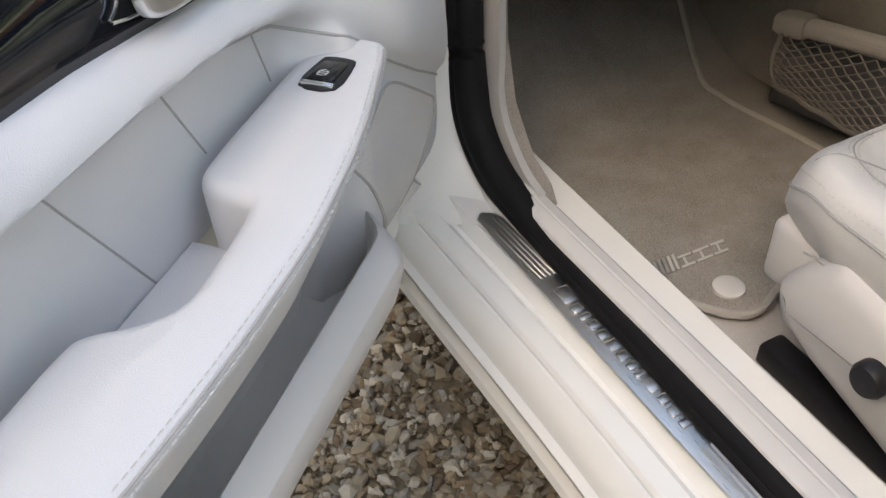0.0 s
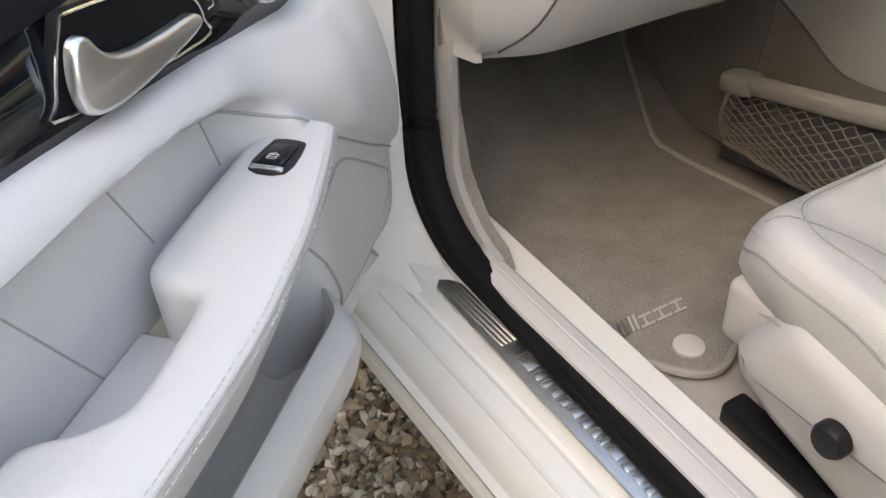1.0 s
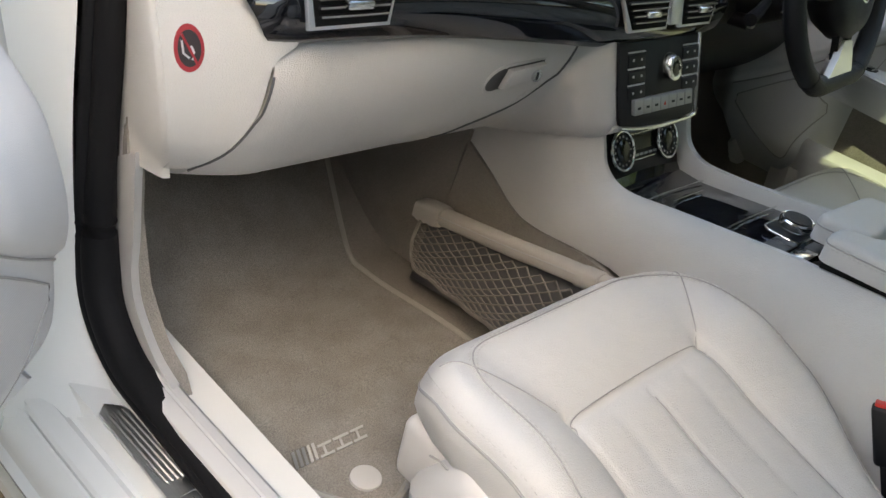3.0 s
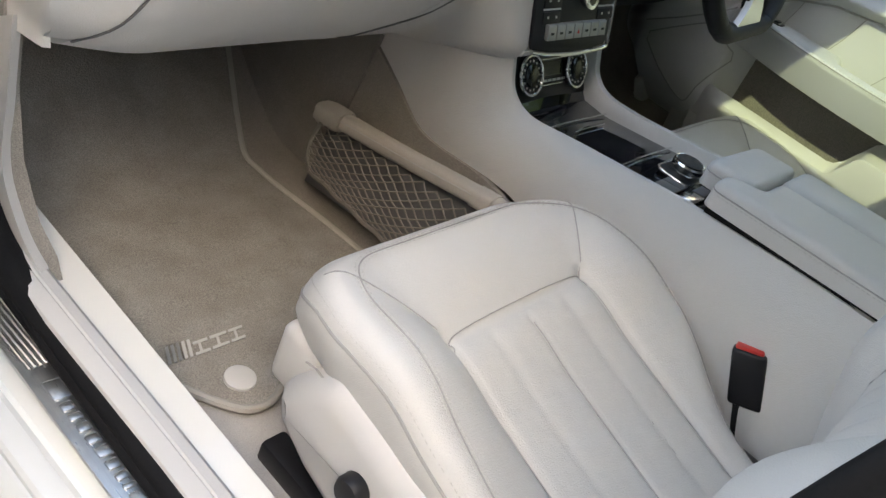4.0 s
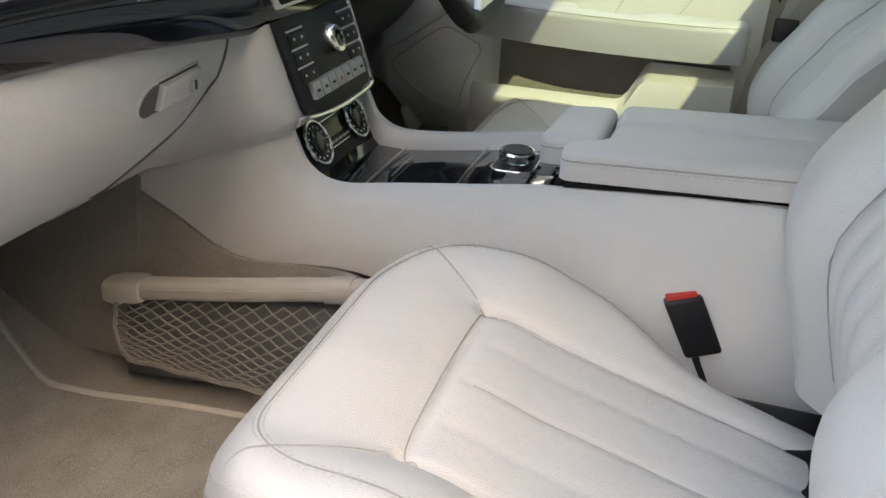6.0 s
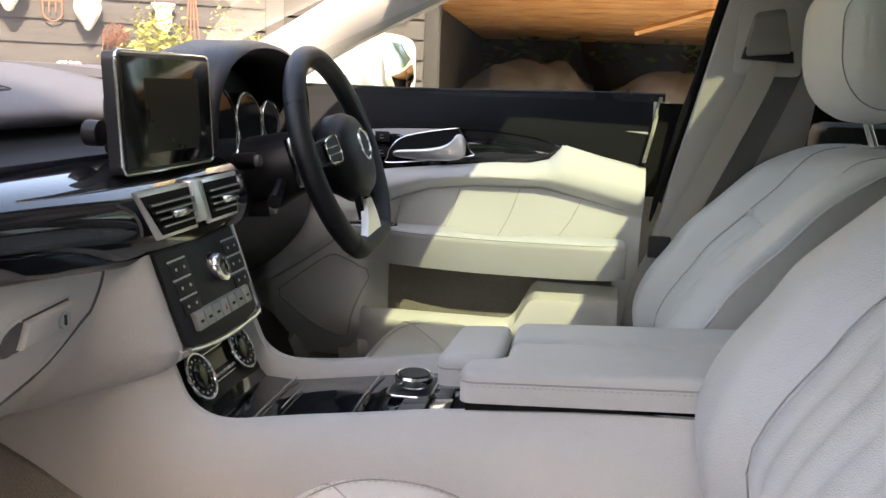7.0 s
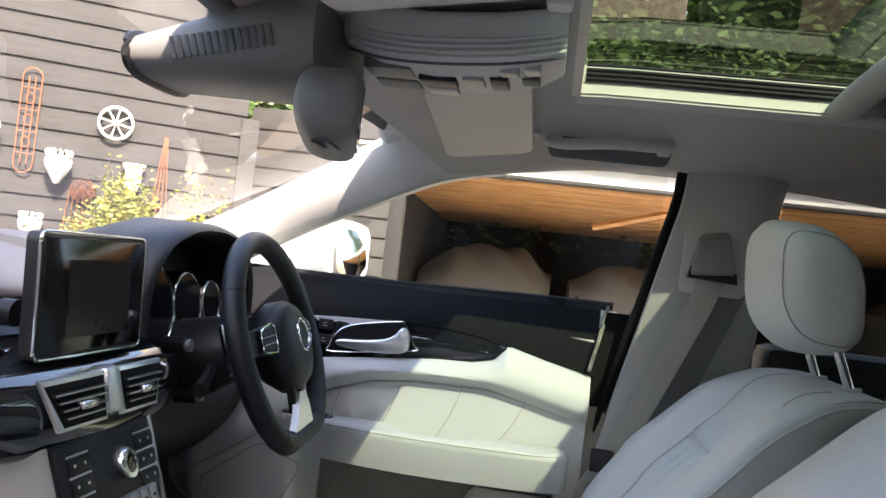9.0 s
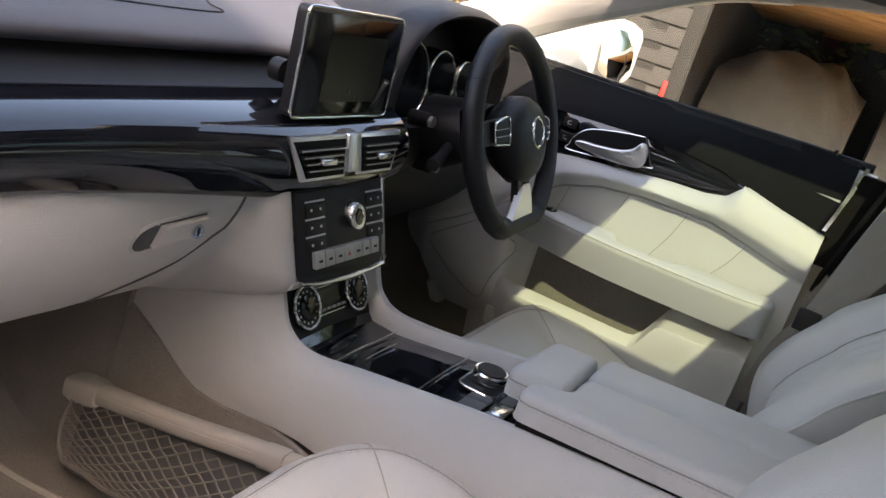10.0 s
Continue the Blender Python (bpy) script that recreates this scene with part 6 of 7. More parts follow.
        part("bolster_piping", tube(pts, 0.0022, 8), LEATHER, bk, "piped edge of the bolster")
        part("piping_seam", tube([back(sg * (bw(v) - 0.0055), v, 0.0310) for v in np.linspace(0.0, 0.62, 40)], 0.0010, 5), SEAM, bk)
        part("stitching", stitches([back(sg * (bw(v) - 0.0095), v, 0.0328) for v in np.linspace(0.02, 0.60, 60)], 0.0045, 0.0022, None, 0.0007), THREAD, bk, kind="stuff")
        pts = [back(sg * (0.116 - 0.012 * t), v, 0.0325 - 0.028 * smooth(0.165, 0.10, 0.116 - 0.012 * t) * smooth(0.53, 0.43, v)) for t, v in ((t, 0.395 + 0.165 * t) for t in np.linspace(0, 1, 16))]
        part("shoulder_seam", tube(pts, 0.0010, 5), SEAM, bk)
    part("panel_top_seam", tube([back(a, 0.393, -0.003) for a in np.linspace(-0.114, 0.114, 12)], 0.0009, 5), SEAM, bk)
    # headrest
    HY = 0.030
    hr = []

    def head_at(ph, a, grow=0.0):
        r = max(0.02, math.cos(ph) ** 0.42)
        c, sn = math.cos(a), math.sin(a)
        yy = (0.068 + grow) * math.copysign(abs(c) ** 0.7, c) * (0.84 + 0.16 * r)
        zz = (0.094 + grow) * math.copysign(abs(sn) ** 0.7, sn) * (0.80 + 0.20 * r)
        t = math.sin(ph)
        return (xc + (0.122 + grow) * t, HY + yy * r + 0.012 * sn - 0.014 * t * t, 1.058 + zz * r + 0.01 * c)

    half = [math.acos(min(1.0, r ** 2.381)) for r in np.linspace(1.0, 0.03, 24)]
    for ph in [-p for p in reversed(half)] + half[1:]:
        hr.append([head_at(ph, a) for a in np.linspace(0, math.tau, 57)[:-1]])
    head = part("headrest", loft(hr), LEATHER, ob, "pale grey leather headrest", 80)
    for sg in (-1, 1):
        pts = [head_at(sg * 0.92, a, 0.0008) for a in np.linspace(0, math.tau, 65)[:-1]]
        part("headrest_seam", tube(pts, 0.0009, 5, close=True), SEAM, head)
        part("headrest_post", tube([(xc + sg * 0.074, HY - 0.040, 0.985), (xc + sg * 0.074, HY - 0.062, 0.93), (xc + sg * 0.074, HY - 0.075, 0.88)], 0.0065, 12), CHROME, ob, "chrome headrest post")
        part("post_collar", tube([(xc + sg * 0.074, HY - 0.066, 0.900), (xc + sg * 0.074, HY - 0.0625, 0.928)], 0.0165, 18), PLASTIC, ob)
    return ob


seat(-0.362, -1, "pale grey leather passenger seat with pleated cushion", True, 0.034, 0.012)
seat(0.372, 1, "pale grey leather driver's seat with headrest", False, -0.042).location.y += 0.035

# buckles
def buckle(x, y, z):
    b = thing("seat_belt_buckle", (x, y, z - 0.1), "black seat belt buckle with a red button beside the seat", "buckle", "buckles")
    t = V((0.0, 0.46, 0.88)).normalized()
    e = V((0.22, -0.90, 0.28)).normalized()
    n = t.cross(e).normalized()
    P = lambda a, c, h: V((x, y, z)) + e * a + n * c + t * h
    part("buckle_body", mapped(box(-0.021, 0.021, -0.014, 0.014, -0.075, 0.0, 0.005, 3), P), BLACK_PLASTIC, b)
    part("release_button", mapped(box(-0.017, 0.017, -0.0105, 0.0105, -0.004, 0.004, 0.002), P), RED, b, "red release button")
    part("stalk", mapped(box(-0.015, 0.015, -0.006, 0.006, -0.16, -0.07, 0.003), P), BLACK_PLASTIC, b)


buckle(-0.124, 0.396, 0.556)
buckle(0.150, 0.42, 0.545)

# driver's belt
bl = thing("seat_belt", (0.59, 0.13, 1.06), "beige seat belt hanging from the pillar", "seat belt")
part("guide", loft([[(0.594, y0, z), (0.594 - d, y0 + 0.004, z), (0.594 - d - 0.004, (y0 + y1) / 2, z - 0.003), (0.594 - d, y1 - 0.004, z - 0.006), (0.594, y1, z - 0.006)] for y0, y1, d, z in cr([(0.124, 0.170, 0.004, 1.142), (0.120, 0.176, 0.016, 1.132), (0.117, 0.180, 0.020, 1.112), (0.112, 0.185, 0.026, 1.090), (0.110, 0.187, 0.030, 1.074), (0.112, 0.184, 0.028, 1.068)], 3)]), GREY_PLASTIC, bl, "grey moulded belt guide", 50)
part("guide_plate", slab(rounded([(0.092, 1.155), (0.088, 1.030), (0.200, 1.030), (0.196, 1.150)], 0.014), lambda a, b, h: (0.598 - h - 0.004, a, b), 0.004, 0.002), GREY_TRIM, bl)
part("guide_slot", slab([(0.19, 1.058), (0.105, 1.053), (0.108, 1.072), (0.185, 1.078)], lambda a, b, h: (0.585 - h, a, b), 0.012, 0.002), BLACK_PLASTIC, bl)
WEB = [(0.583, 0.147, 1.06), (0.585, 0.165, 1.0), (0.592, 0.205, 0.90), (0.605, 0.26, 0.77), (0.63, 0.31, 0.66), (0.655, 0.33, 0.52)]
part("webbing", thicken(bmesh_grid([[(x, y - 0.024, z + 0.004), (x - 0.003, y, z), (x, y + 0.024, z - 0.004)] for x, y, z in cr(WEB, 5)]), 0.0015), BELT_WEB, bl, "woven beige webbing")
# dark sheet laid on the pillar in place of the shade behind the belt
part("belt_shade_panel", thicken(bmesh_grid([[(0.596 + 0.055 * smooth(1.05, 0.6, z), y0 - 0.055, z), (0.592 + 0.055 * smooth(1.05, 0.6, z), y0 - 0.02, z), (0.590 + 0.055 * smooth(1.05, 0.6, z), y0 + 0.012, z)] for y0, z in ((0.135, 1.05), (0.16, 0.98), (0.19, 0.90), (0.225, 0.80), (0.27, 0.68))]), 0.004), PLASTIC_DARK, bl, "dark sheet standing in for the pillar's shade behind the belt")
part("belt_tongue", box(0.60, 0.615, 0.275, 0.315, 0.70, 0.74, 0.003), BLACK_PLASTIC, bl)

# ---- roof furniture ----
mir = thing("rear_view_mirror", (0.0, 0.72, 1.25), "grey rear-view mirror hung from the windscreen top", "mirror")
rings = []
for x in [0.12 * math.sin(a) for a in np.linspace(-math.pi / 2, math.pi / 2, 31)]:
    k = max(0.30, (1 - min(1.0, abs(x) / 0.12) ** 5) ** 0.28)
    ring = [(x, 0.650 + yy * (0.7 + 0.3 * k) - 0.006 + 0.25 * (x + 0.12), 1.180 + 0.92 * zz * k) for yy, zz in cr([(-0.026, -0.038), (-0.030, 0.0), (-0.026, 0.038), (0.0, 0.043), (0.034, 0.038), (0.044, 0.0), (0.032, -0.034), (0.0, -0.045)], 3, True)]
    rings.append(ring)
mh = part("mirror_housing", loft(rings), GREY_PLASTIC, mir, "grey plastic mirror housing")
part("mirror_glass", slab(rounded([(-0.103, -0.028), (-0.103, 0.028), (0.103, 0.028), (0.103, -0.028)], 0.014), lambda a, b, h: (a, 0.6155 + 0.25 * (a + 0.12) - h, 1.180 + b), 0.002), MIRROR, mh, "mirror glass")
part("mirror_arm", tube([(0.0, 0.675, 1.205), (0.0, 0.70, 1.245), (0.0, 0.75, 1.275)], [0.016, 0.018, 0.03], 12), PLASTIC, mir)
for k in range(2):
    part("sound_slot", box(-0.105, -0.06, 0.648 + 0.014 * k, 0.652 + 0.014 * k, 1.1375, 1.1405), PLASTIC_DARK, mh)
cov = thing("mirror_base_cover", (0.0, 0.86, 1.25), "grey slotted plastic cover between mirror and windscreen", "cover")
rings = []
for t in np.linspace(0, 1, 12):
    y = 0.675 + 0.21 * t
    zc = 1.255 - 0.035 * t
    w = 0.11 - 0.03 * t
    dz = 0.058 * (1 - 0.62 * t)
    rings.append([(w * math.copysign(abs(math.cos(a)) ** 0.6, math.cos(a)), y, zc + dz * math.copysign(abs(math.sin(a)) ** 0.7, math.sin(a))) for a in np.linspace(0, math.tau, 29)[:-1]])
part("cover_shell", loft(rings), GREY_PLASTIC, cov)
for k in range(14):
    t = 0.22 + 0.04 * k
    y, zc, w = 0.675 + 0.21 * t, 1.255 - 0.035 * t, 0.11 - 0.03 * t
    part("vent_slot", mapped(box(-0.002, 0.002, -0.0018, 0.0018, -0.011, 0.011), lambda p, q, r: (-w - 0.0003 + p + 0.25 * max(0, -r - 0.004), y + q + 0.3 * r, zc - 0.006 + r)), PLASTIC_DARK, cov)
part("glass_border", tube([(0.081 * math.copysign(abs(math.cos(a)) ** 0.6, math.cos(a)), 0.886, 1.2205 + 0.023 * math.copysign(abs(math.sin(a)) ** 0.7, math.sin(a))) for a in np.linspace(0, math.tau, 33)[:-1]], 0.005, 6, close=True), BLACK_PLASTIC, cov, "black rim against the glass")
ohc = thing("overhead_console", (0.02, 0.53, 1.26), "pale grey overhead console with reading lamps and switches", "overhead console")
OX = 0.022
OHC = [(0.668, 0.050, 1.262), (0.655, 0.066, 1.250), (0.62, 0.080, 1.240), (0.565, 0.089, 1.236), (0.50, 0.090, 1.240), (0.455, 0.078, 1.250), (0.428, 0.055, 1.262)]
rings = [[(OX + w * math.copysign(abs(math.cos(a)) ** 0.45, math.cos(a)), y, zz + 0.03 + 0.03 * math.copysign(abs(math.sin(a)) ** 0.4, math.sin(a))) for a in np.linspace(0, math.tau, 41)[:-1]] for y, w, zz in OHC]
oc = part("console_shell", loft(rings), PLASTIC, ohc)
for k in range(4):
    part("shell_rib", tube([(OX - w - 0.0003, y, z + 0.005 + 0.0062 * k) for y, w, z in cr(OHC[1:], 5)], 0.0023, 8), PLASTIC, ohc, "raised rib round the console")
part("lamp_groove", tube([(OX - w + 0.004, y, z - 0.0004) for y, w, z in cr(OHC[1:], 5)], 0.0016, 6), PLASTIC_DARK, ohc)


def console_z(y):
    return lerp_curve([(y2, z2) for y2, w2, z2 in reversed(OHC)], y)


for x, y, w, l, m, lab in ((0.0, 0.617, 0.050, 0.052, GREY_PLASTIC, "reading lamp lens"), (0.056, 0.617, 0.040, 0.050, GREY_PLASTIC, "reading lamp lens"), (0.016, 0.565, 0.034, 0.042, BLACK_PLASTIC, "long black roof switch"), (0.06, 0.565, 0.03, 0.036, KEY_GREY, "grey roof switch"),
                           (0.016, 0.525, 0.04, 0.024, KEY_GREY, "grey roof switch"), (0.020, 0.497, 0.05, 0.020, BLACK_PLASTIC, "black roof switch"), (-0.02, 0.484, 0.022, 0.020, KEY_GREY, "grey roof switch"), (-0.016, 0.460, 0.024, 0.018, KEY_GREY, "grey roof switch"), (0.03, 0.463, 0.03, 0.02, PLASTIC_DARK, "dark roof switch")):
    part("roof_switch", box(x - w / 2, x + w / 2, y - l / 2, y + l / 2, console_z(y) - 0.0045, console_z(y) + 0.012, 0.0022), m, ohc, lab)


def visor(xc, label, w, z, y0, y1):
    v = thing("sun_visor", (xc, 0.62, z), label, "sun visor", "sun visors")
    o = rounded([(-w, y1), (-w, y0), (w, y0), (w, y1)], 0.022)
    part("visor_panel", slab(o, lambda a, b, h: (xc + a, b, roof_z(xc + a * 0.9, b) - 0.031 + h), 0.022, 0.008, 3), VISOR, v)
    part("visor_clip", box(xc + 0.9 * w - 0.02, xc + 0.9 * w + 0.005, y0 - 0.012, y0 + 0.012, roof_z(xc, y0) - 0.034, roof_z(xc, y0) - 0.004, 0.004), PLASTIC, v, "small clip")
    return v


vis = visor(-0.335, "grey folded sun visor on the passenger side", 0.19, 1.25, 0.435, 0.645)
part("visor_lamp", slab(rounded([(-0.45, 0.47), (-0.17, 0.47), (-0.17, 0.61), (-0.45, 0.61)], 0.014), lambda a, b, h: (a, b, roof_z(-0.335 + (a + 0.335) * 0.9, b) - 0.0305 - h), 0.005, 0.002), PLASTIC, vis, "pale mirror flap")
visor(0.355, "pale folded sun visor on the driver's side", 0.155, 1.25, 0.472, 0.615)
gh = thing("grab_handle", (0.5, 0.35, 1.26), "pale grey folded grab handle on the roof rail", "grab handle")
part("grip", tube(cr([(0.515, 0.448, 1.262), (0.497, 0.44, 1.254), (0.488, 0.41, 1.252), (0.484, 0.345, 1.258), (0.488, 0.285, 1.260), (0.497, 0.255, 1.262), (0.515, 0.247, 1.268)], 5), 0.0075, 10, flat=1.3), PLASTIC, gh)
# flat plate in a dark colour that stands for the shadow under the grip
part("recess", slab(rounded([(0.250, 0.0), (0.445, 0.0), (0.452, 0.034), (0.243, 0.034)], 0.012), lambda a, b, h: (0.520 - 0.45 * b - h, a, 1.232 + b), 0.004, 0.002), PLASTIC_DARK, gh, "dark plate standing in for the shade behind the grip")
for y in (0.436, 0.259):
    part("handle_foot", box(0.492, 0.525, y - 0.011, y + 0.011, 1.248, 1.275, 0.005), PLASTIC, gh)

# rear compartment
rs = thing("rear_bench", (0.0, -0.75, 0.35), "pale grey rear bench in shadow", "seat")
part("bench_cushion", box(-0.62, 0.62, -0.95, -0.42, 0.36, 0.60, 0.05, 4), LEATHER, rs)
part("bench_backrest", loft([[(x, -0.95, 0.5), (x, -1.22, 1.0), (x, -1.06, 1.03), (x, -0.80, 0.55)] for x in np.linspace(-0.62, 0.62, 8)]), LEATHER, rs)
rd = thing("rear_door_trim", (0.69, -0.45, 0.6), "dark rear door with pale lower trim", "car door")
part("upper_panel", box(0.64, 0.76, -1.2, 0.03, 0.80, 0.955, 0.02), BLACK_LEATHER, rd)
part("lower_panel", box(0.66, 0.76, -1.2, 0.03, 0.42, 0.80, 0.02), PLASTIC, rd)
rp = part("rear_pane", bmesh_grid([[(0.73 - 0.10 * t, y, 0.95 + (z1 - 0.95) * t) for t in np.linspace(0, 1, 4)] for y, z1 in ((0.03, 1.235), (-0.3, 1.21), (-0.7, 1.13), (-1.0, 1.0))]), PRIVACY, rd, "dark-tinted rear window")
rp.visible_shadow = False
lrd = thing("rear_passenger_door", (-0.71, -0.5, 0.6), "closed white rear door with dark glass behind the passenger seat", "car door")
part("door_shell", box(-0.86, -0.69, -1.25, 0.12, 0.42, 0.95, 0.03), PAINT, lrd)
part("inner_panel", box(-0.688, -0.66, -1.2, 0.1, 0.44, 0.945, 0.01), BLACK_LEATHER, lrd)
part("rear_side_pane", bmesh_grid([[(-0.73 + 0.10 * t, y, 0.95 + (z1 - 0.95) * t) for t in np.linspace(0, 1, 4)] for y, z1 in ((0.12, 1.245), (-0.3, 1.22), (-0.7, 1.14), (-1.05, 1.0))]), PRIVACY, lrd, "dark-tinted rear window")
rw = thing("rear_screen", (0, -1.25, 1.0), "dark-tinted sloping rear screen above the parcel shelf", "rear window", kind="structure")
part("pane", bmesh_grid([[(x, -1.0 - 0.75 * t, 1.12 - 0.18 * t) for x in np.linspace(-0.62, 0.62, 7)] for t in np.linspace(0, 1, 5)]), PRIVACY, rw)
part("parcel_shelf", box(-0.70, 0.70, -1.80, -1.22, 0.90, 0.94, 0.01), BLACK_LEATHER, rw, "dark parcel shelf")
# wing mirror on the driver's side
wm = thing("wing_mirror", (0.98, 0.98, 0.96), "white wing mirror outside the driver's window", "wing mirror")
rings = []
for x in np.linspace(0.86, 1.135, 16):
    t = (x - 0.995) / 0.1405
    k = max(0.80 if t < 0 else 0.25, (1 - abs(t) ** 5) ** 0.5)
    rings.append([(x, 0.975 - 0.25 * (x - 0.98) + yy * 1.1 * k, 1.034 + zz * k) for yy, zz in cr([(-0.080, -0.068), (-0.088, 0.0), (-0.080, 0.062), (-0.02, 0.072), (0.06, 0.055), (0.115, 0.005), (0.08, -0.055), (0.0, -0.075)], 3, True)])
part("mirror_shell", loft(rings), PAINT, wm, "white painted mirror shell")
def wing_glass(u, v):
    """A slightly bulged glass with rounded corners, turned a little upwards."""
    k = (1 - 0.5 * abs(v) ** 6) if abs(u) > 0.5 else 1.0
    a, b = 0.958 + 0.070 * u * k, 1.026 + 0.060 * v * (1 - 0.22 * smooth(0.55, 1.0, abs(u)) - 0.10 * (u + 1) / 2)
    return (a, 0.856 - 0.25 * (a - 0.98) + 0.15 * (b - 1.026) + 0.006 * (u * u + v * v), b)


part("mirror_glass", bmesh_grid([[wing_glass(u, v) for u in np.linspace(-1, 1, 15)] for v in np.linspace(-1, 1, 13)]), MIRROR, wm)
part("mirror_foot", box(0.76, 0.90, 0.96, 1.02, 0.95, 0.99, 0.012), PAINT, wm)


# ---- outdoors ----
BOARD = material("weathered_grey_board", (0.050, 0.048, 0.046), 0.85, spots=0.9, spot_scale=5, grain=0.6, grain_scale=60, stretch=(0.35, 1, 9), tint=(0.04, 0.036, 0.033))
PINE = material("orange_pine_board", (0.56, 0.32, 0.14), 0.6, spots=0.7, spot_scale=6, grain=0.4, grain_scale=80, stretch=(0.5, 0.5, 6), tint=(0.33, 0.14, 0.045))
CONCRETE = material("garage_concrete", (0.42, 0.40, 0.37), 0.85, spots=0.6, spot_scale=2, grain=0.5, grain_scale=60, tint=(0.32, 0.30, 0.27))
# near black for dark posts and gutter; on garage walls it holds the shade inside
DARK_INT = material("dark_wood_and_shade", (0.022, 0.021, 0.020), 0.9, spots=0.2, spot_scale=3, grain=0.4, grain_scale=50)
FASCIA = material("pale_fascia", (0.62, 0.62, 0.60), 0.6, spots=0.4, spot_scale=4, grain=0.2, grain_scale=90)
# beige cloth, darkened and greyed for the dim garage and the pine's warm bounce
CLOTH = material("dimmed_dust_cover", (0.15, 0.152, 0.145), 0.9, spots=0.6, spot_scale=5, grain=0.5, grain_scale=200, soft=1.0, tint=(0.11, 0.11, 0.10))
LEAF = material("leaf_green", (0.06, 0.10, 0.025), 0.6, spots=0.7, spot_scale=2, tint=(0.05, 0.09, 0.02))
LEAF_Y = material("yellow_green_leaf", (0.27, 0.25, 0.05), 0.6, spots=0.7, spot_scale=6, tint=(0.16, 0.22, 0.03))
PETAL = material("white_petal", (0.66, 0.65, 0.62), 0.7, spots=0.2)
RUST = material("rusty_iron", (0.24, 0.10, 0.055), 0.9, spots=0.7, spot_scale=30, grain=0.5, grain_scale=150)
POT = material("white_glazed_pot", (0.66, 0.63, 0.56), 0.5, spots=0.4, spot_scale=12, tint=(0.62, 0.58, 0.5))
WHEEL_W = material("white_painted_wood", (0.62, 0.58, 0.50), 0.6, spots=0.3, spot_scale=20, grain=0.2)
STRAW = material("straw_thatch", (0.44, 0.36, 0.24), 0.95, spots=0.8, spot_scale=7, grain=1.0, grain_scale=60, stretch=(4, 4, 0.6), tint=(0.27, 0.21, 0.13))
RENDER = material("pale_rendered_wall", (0.62, 0.59, 0.53), 0.9, spots=0.4, spot_scale=1.2, grain=0.5, grain_scale=40)
BARN_TILE = material("dark_roof_tile", (0.12, 0.08, 0.06), 0.85, spots=0.6, spot_scale=4, grain=0.5, grain_scale=20)
BARK = material("brown_bark", (0.12, 0.085, 0.06), 0.95, spots=0.6, spot_scale=8, grain=0.8, grain_scale=30)
GX = 6.3          # garage front
AB = radians(-62)  # the way the barn wall runs


def barn_at(s, h, z):
    """Along the barn wall from its corner (s grows to the left), out of it towards the car, up."""
    d, n = V((-math.cos(AB), -math.sin(AB))), V((math.sin(AB), -math.cos(AB)))
    p = V((5.72, 3.02)) + d * s + n * h
    return (p.x, p.y, z)


barn = thing("barn_wall", barn_at(2, 0, 0), "barn wall clad in dark weathered horizontal boards", "barn", kind="structure")
BARN_TOP = lambda s: 2.62 + 0.62 * min(s, 4.5) - 0.62 * max(0.0, s - 4.5)
pitch = 0.168
part("backing", slab([(0.0, 0.0), (9.0, 0.0), (9.0, BARN_TOP(9.0)), (4.5, BARN_TOP(4.5)), (0.0, BARN_TOP(0))], lambda a, b, h: barn_at(a, -0.05 - h, b), 0.1), DARK_INT, barn)
for k in range(32):
    z = 0.02 + pitch * k
    rr = random.Random(k)
    s0 = max(0.0, (z + pitch - 2.62) / 0.62)
    s1 = min(9.0, 9.0 - max(0.0, (z + pitch - 2.62) / 0.62))
    if s1 - s0 < 0.2:
        break
    rows = []
    for i in range(17):
        s = s0 + (s1 - s0) * i / 16
        j = rr.uniform(-0.005, 0.005)
        rows.append([barn_at(s, h, z + dz + j) for h, dz in ((0.030, -0.014), (0.032, 0.0), (0.008, pitch), (0.0, pitch), (0.0, -0.014))])
    part("board", loft(rows), BOARD, barn)
part("corner_board", mapped(box(-0.10, 0.04, -0.1, 0.05, 0, 2.0, 0.006), barn_at), BOARD, barn, "upright grey corner board")
part("verge_board", loft([[barn_at(s, 0.05, BARN_TOP(s) - 0.02), barn_at(s, 0.05, BARN_TOP(s) + 0.16), barn_at(s, -0.3, BARN_TOP(s) + 0.18), barn_at(s, -0.3, BARN_TOP(s))] for s in (-0.05, 4.5)]), FASCIA, barn, "pale sloping verge board")

# things on the barn wall
def spoked_wheel(x, z, r, label, spokes, mat, th):
    w = thing("cart_wheel", barn_at(x, 0.05, z), label, "wheel")
    P = lambda a, b, h: barn_at(x + a, 0.05 + h, z + b)
    part("rim", tube([P(r * math.cos(t), r * math.sin(t), 0.02) for t in np.linspace(0, math.tau, 41)[:-1]], th, 8, close=True), mat, w)
    part("hub", tube([P(0, 0, -0.01), P(0, 0, 0.06)], r * 0.14, 12), mat, w)
    for k in range(spokes):
        t = math.tau * k / spokes + 0.2
        part("spoke", tube([P(0.1 * r * math.cos(t), 0.1 * r * math.sin(t), 0.02), P(r * math.cos(t), r * math.sin(t), 0.02)], th * 0.6, 6), mat, w)


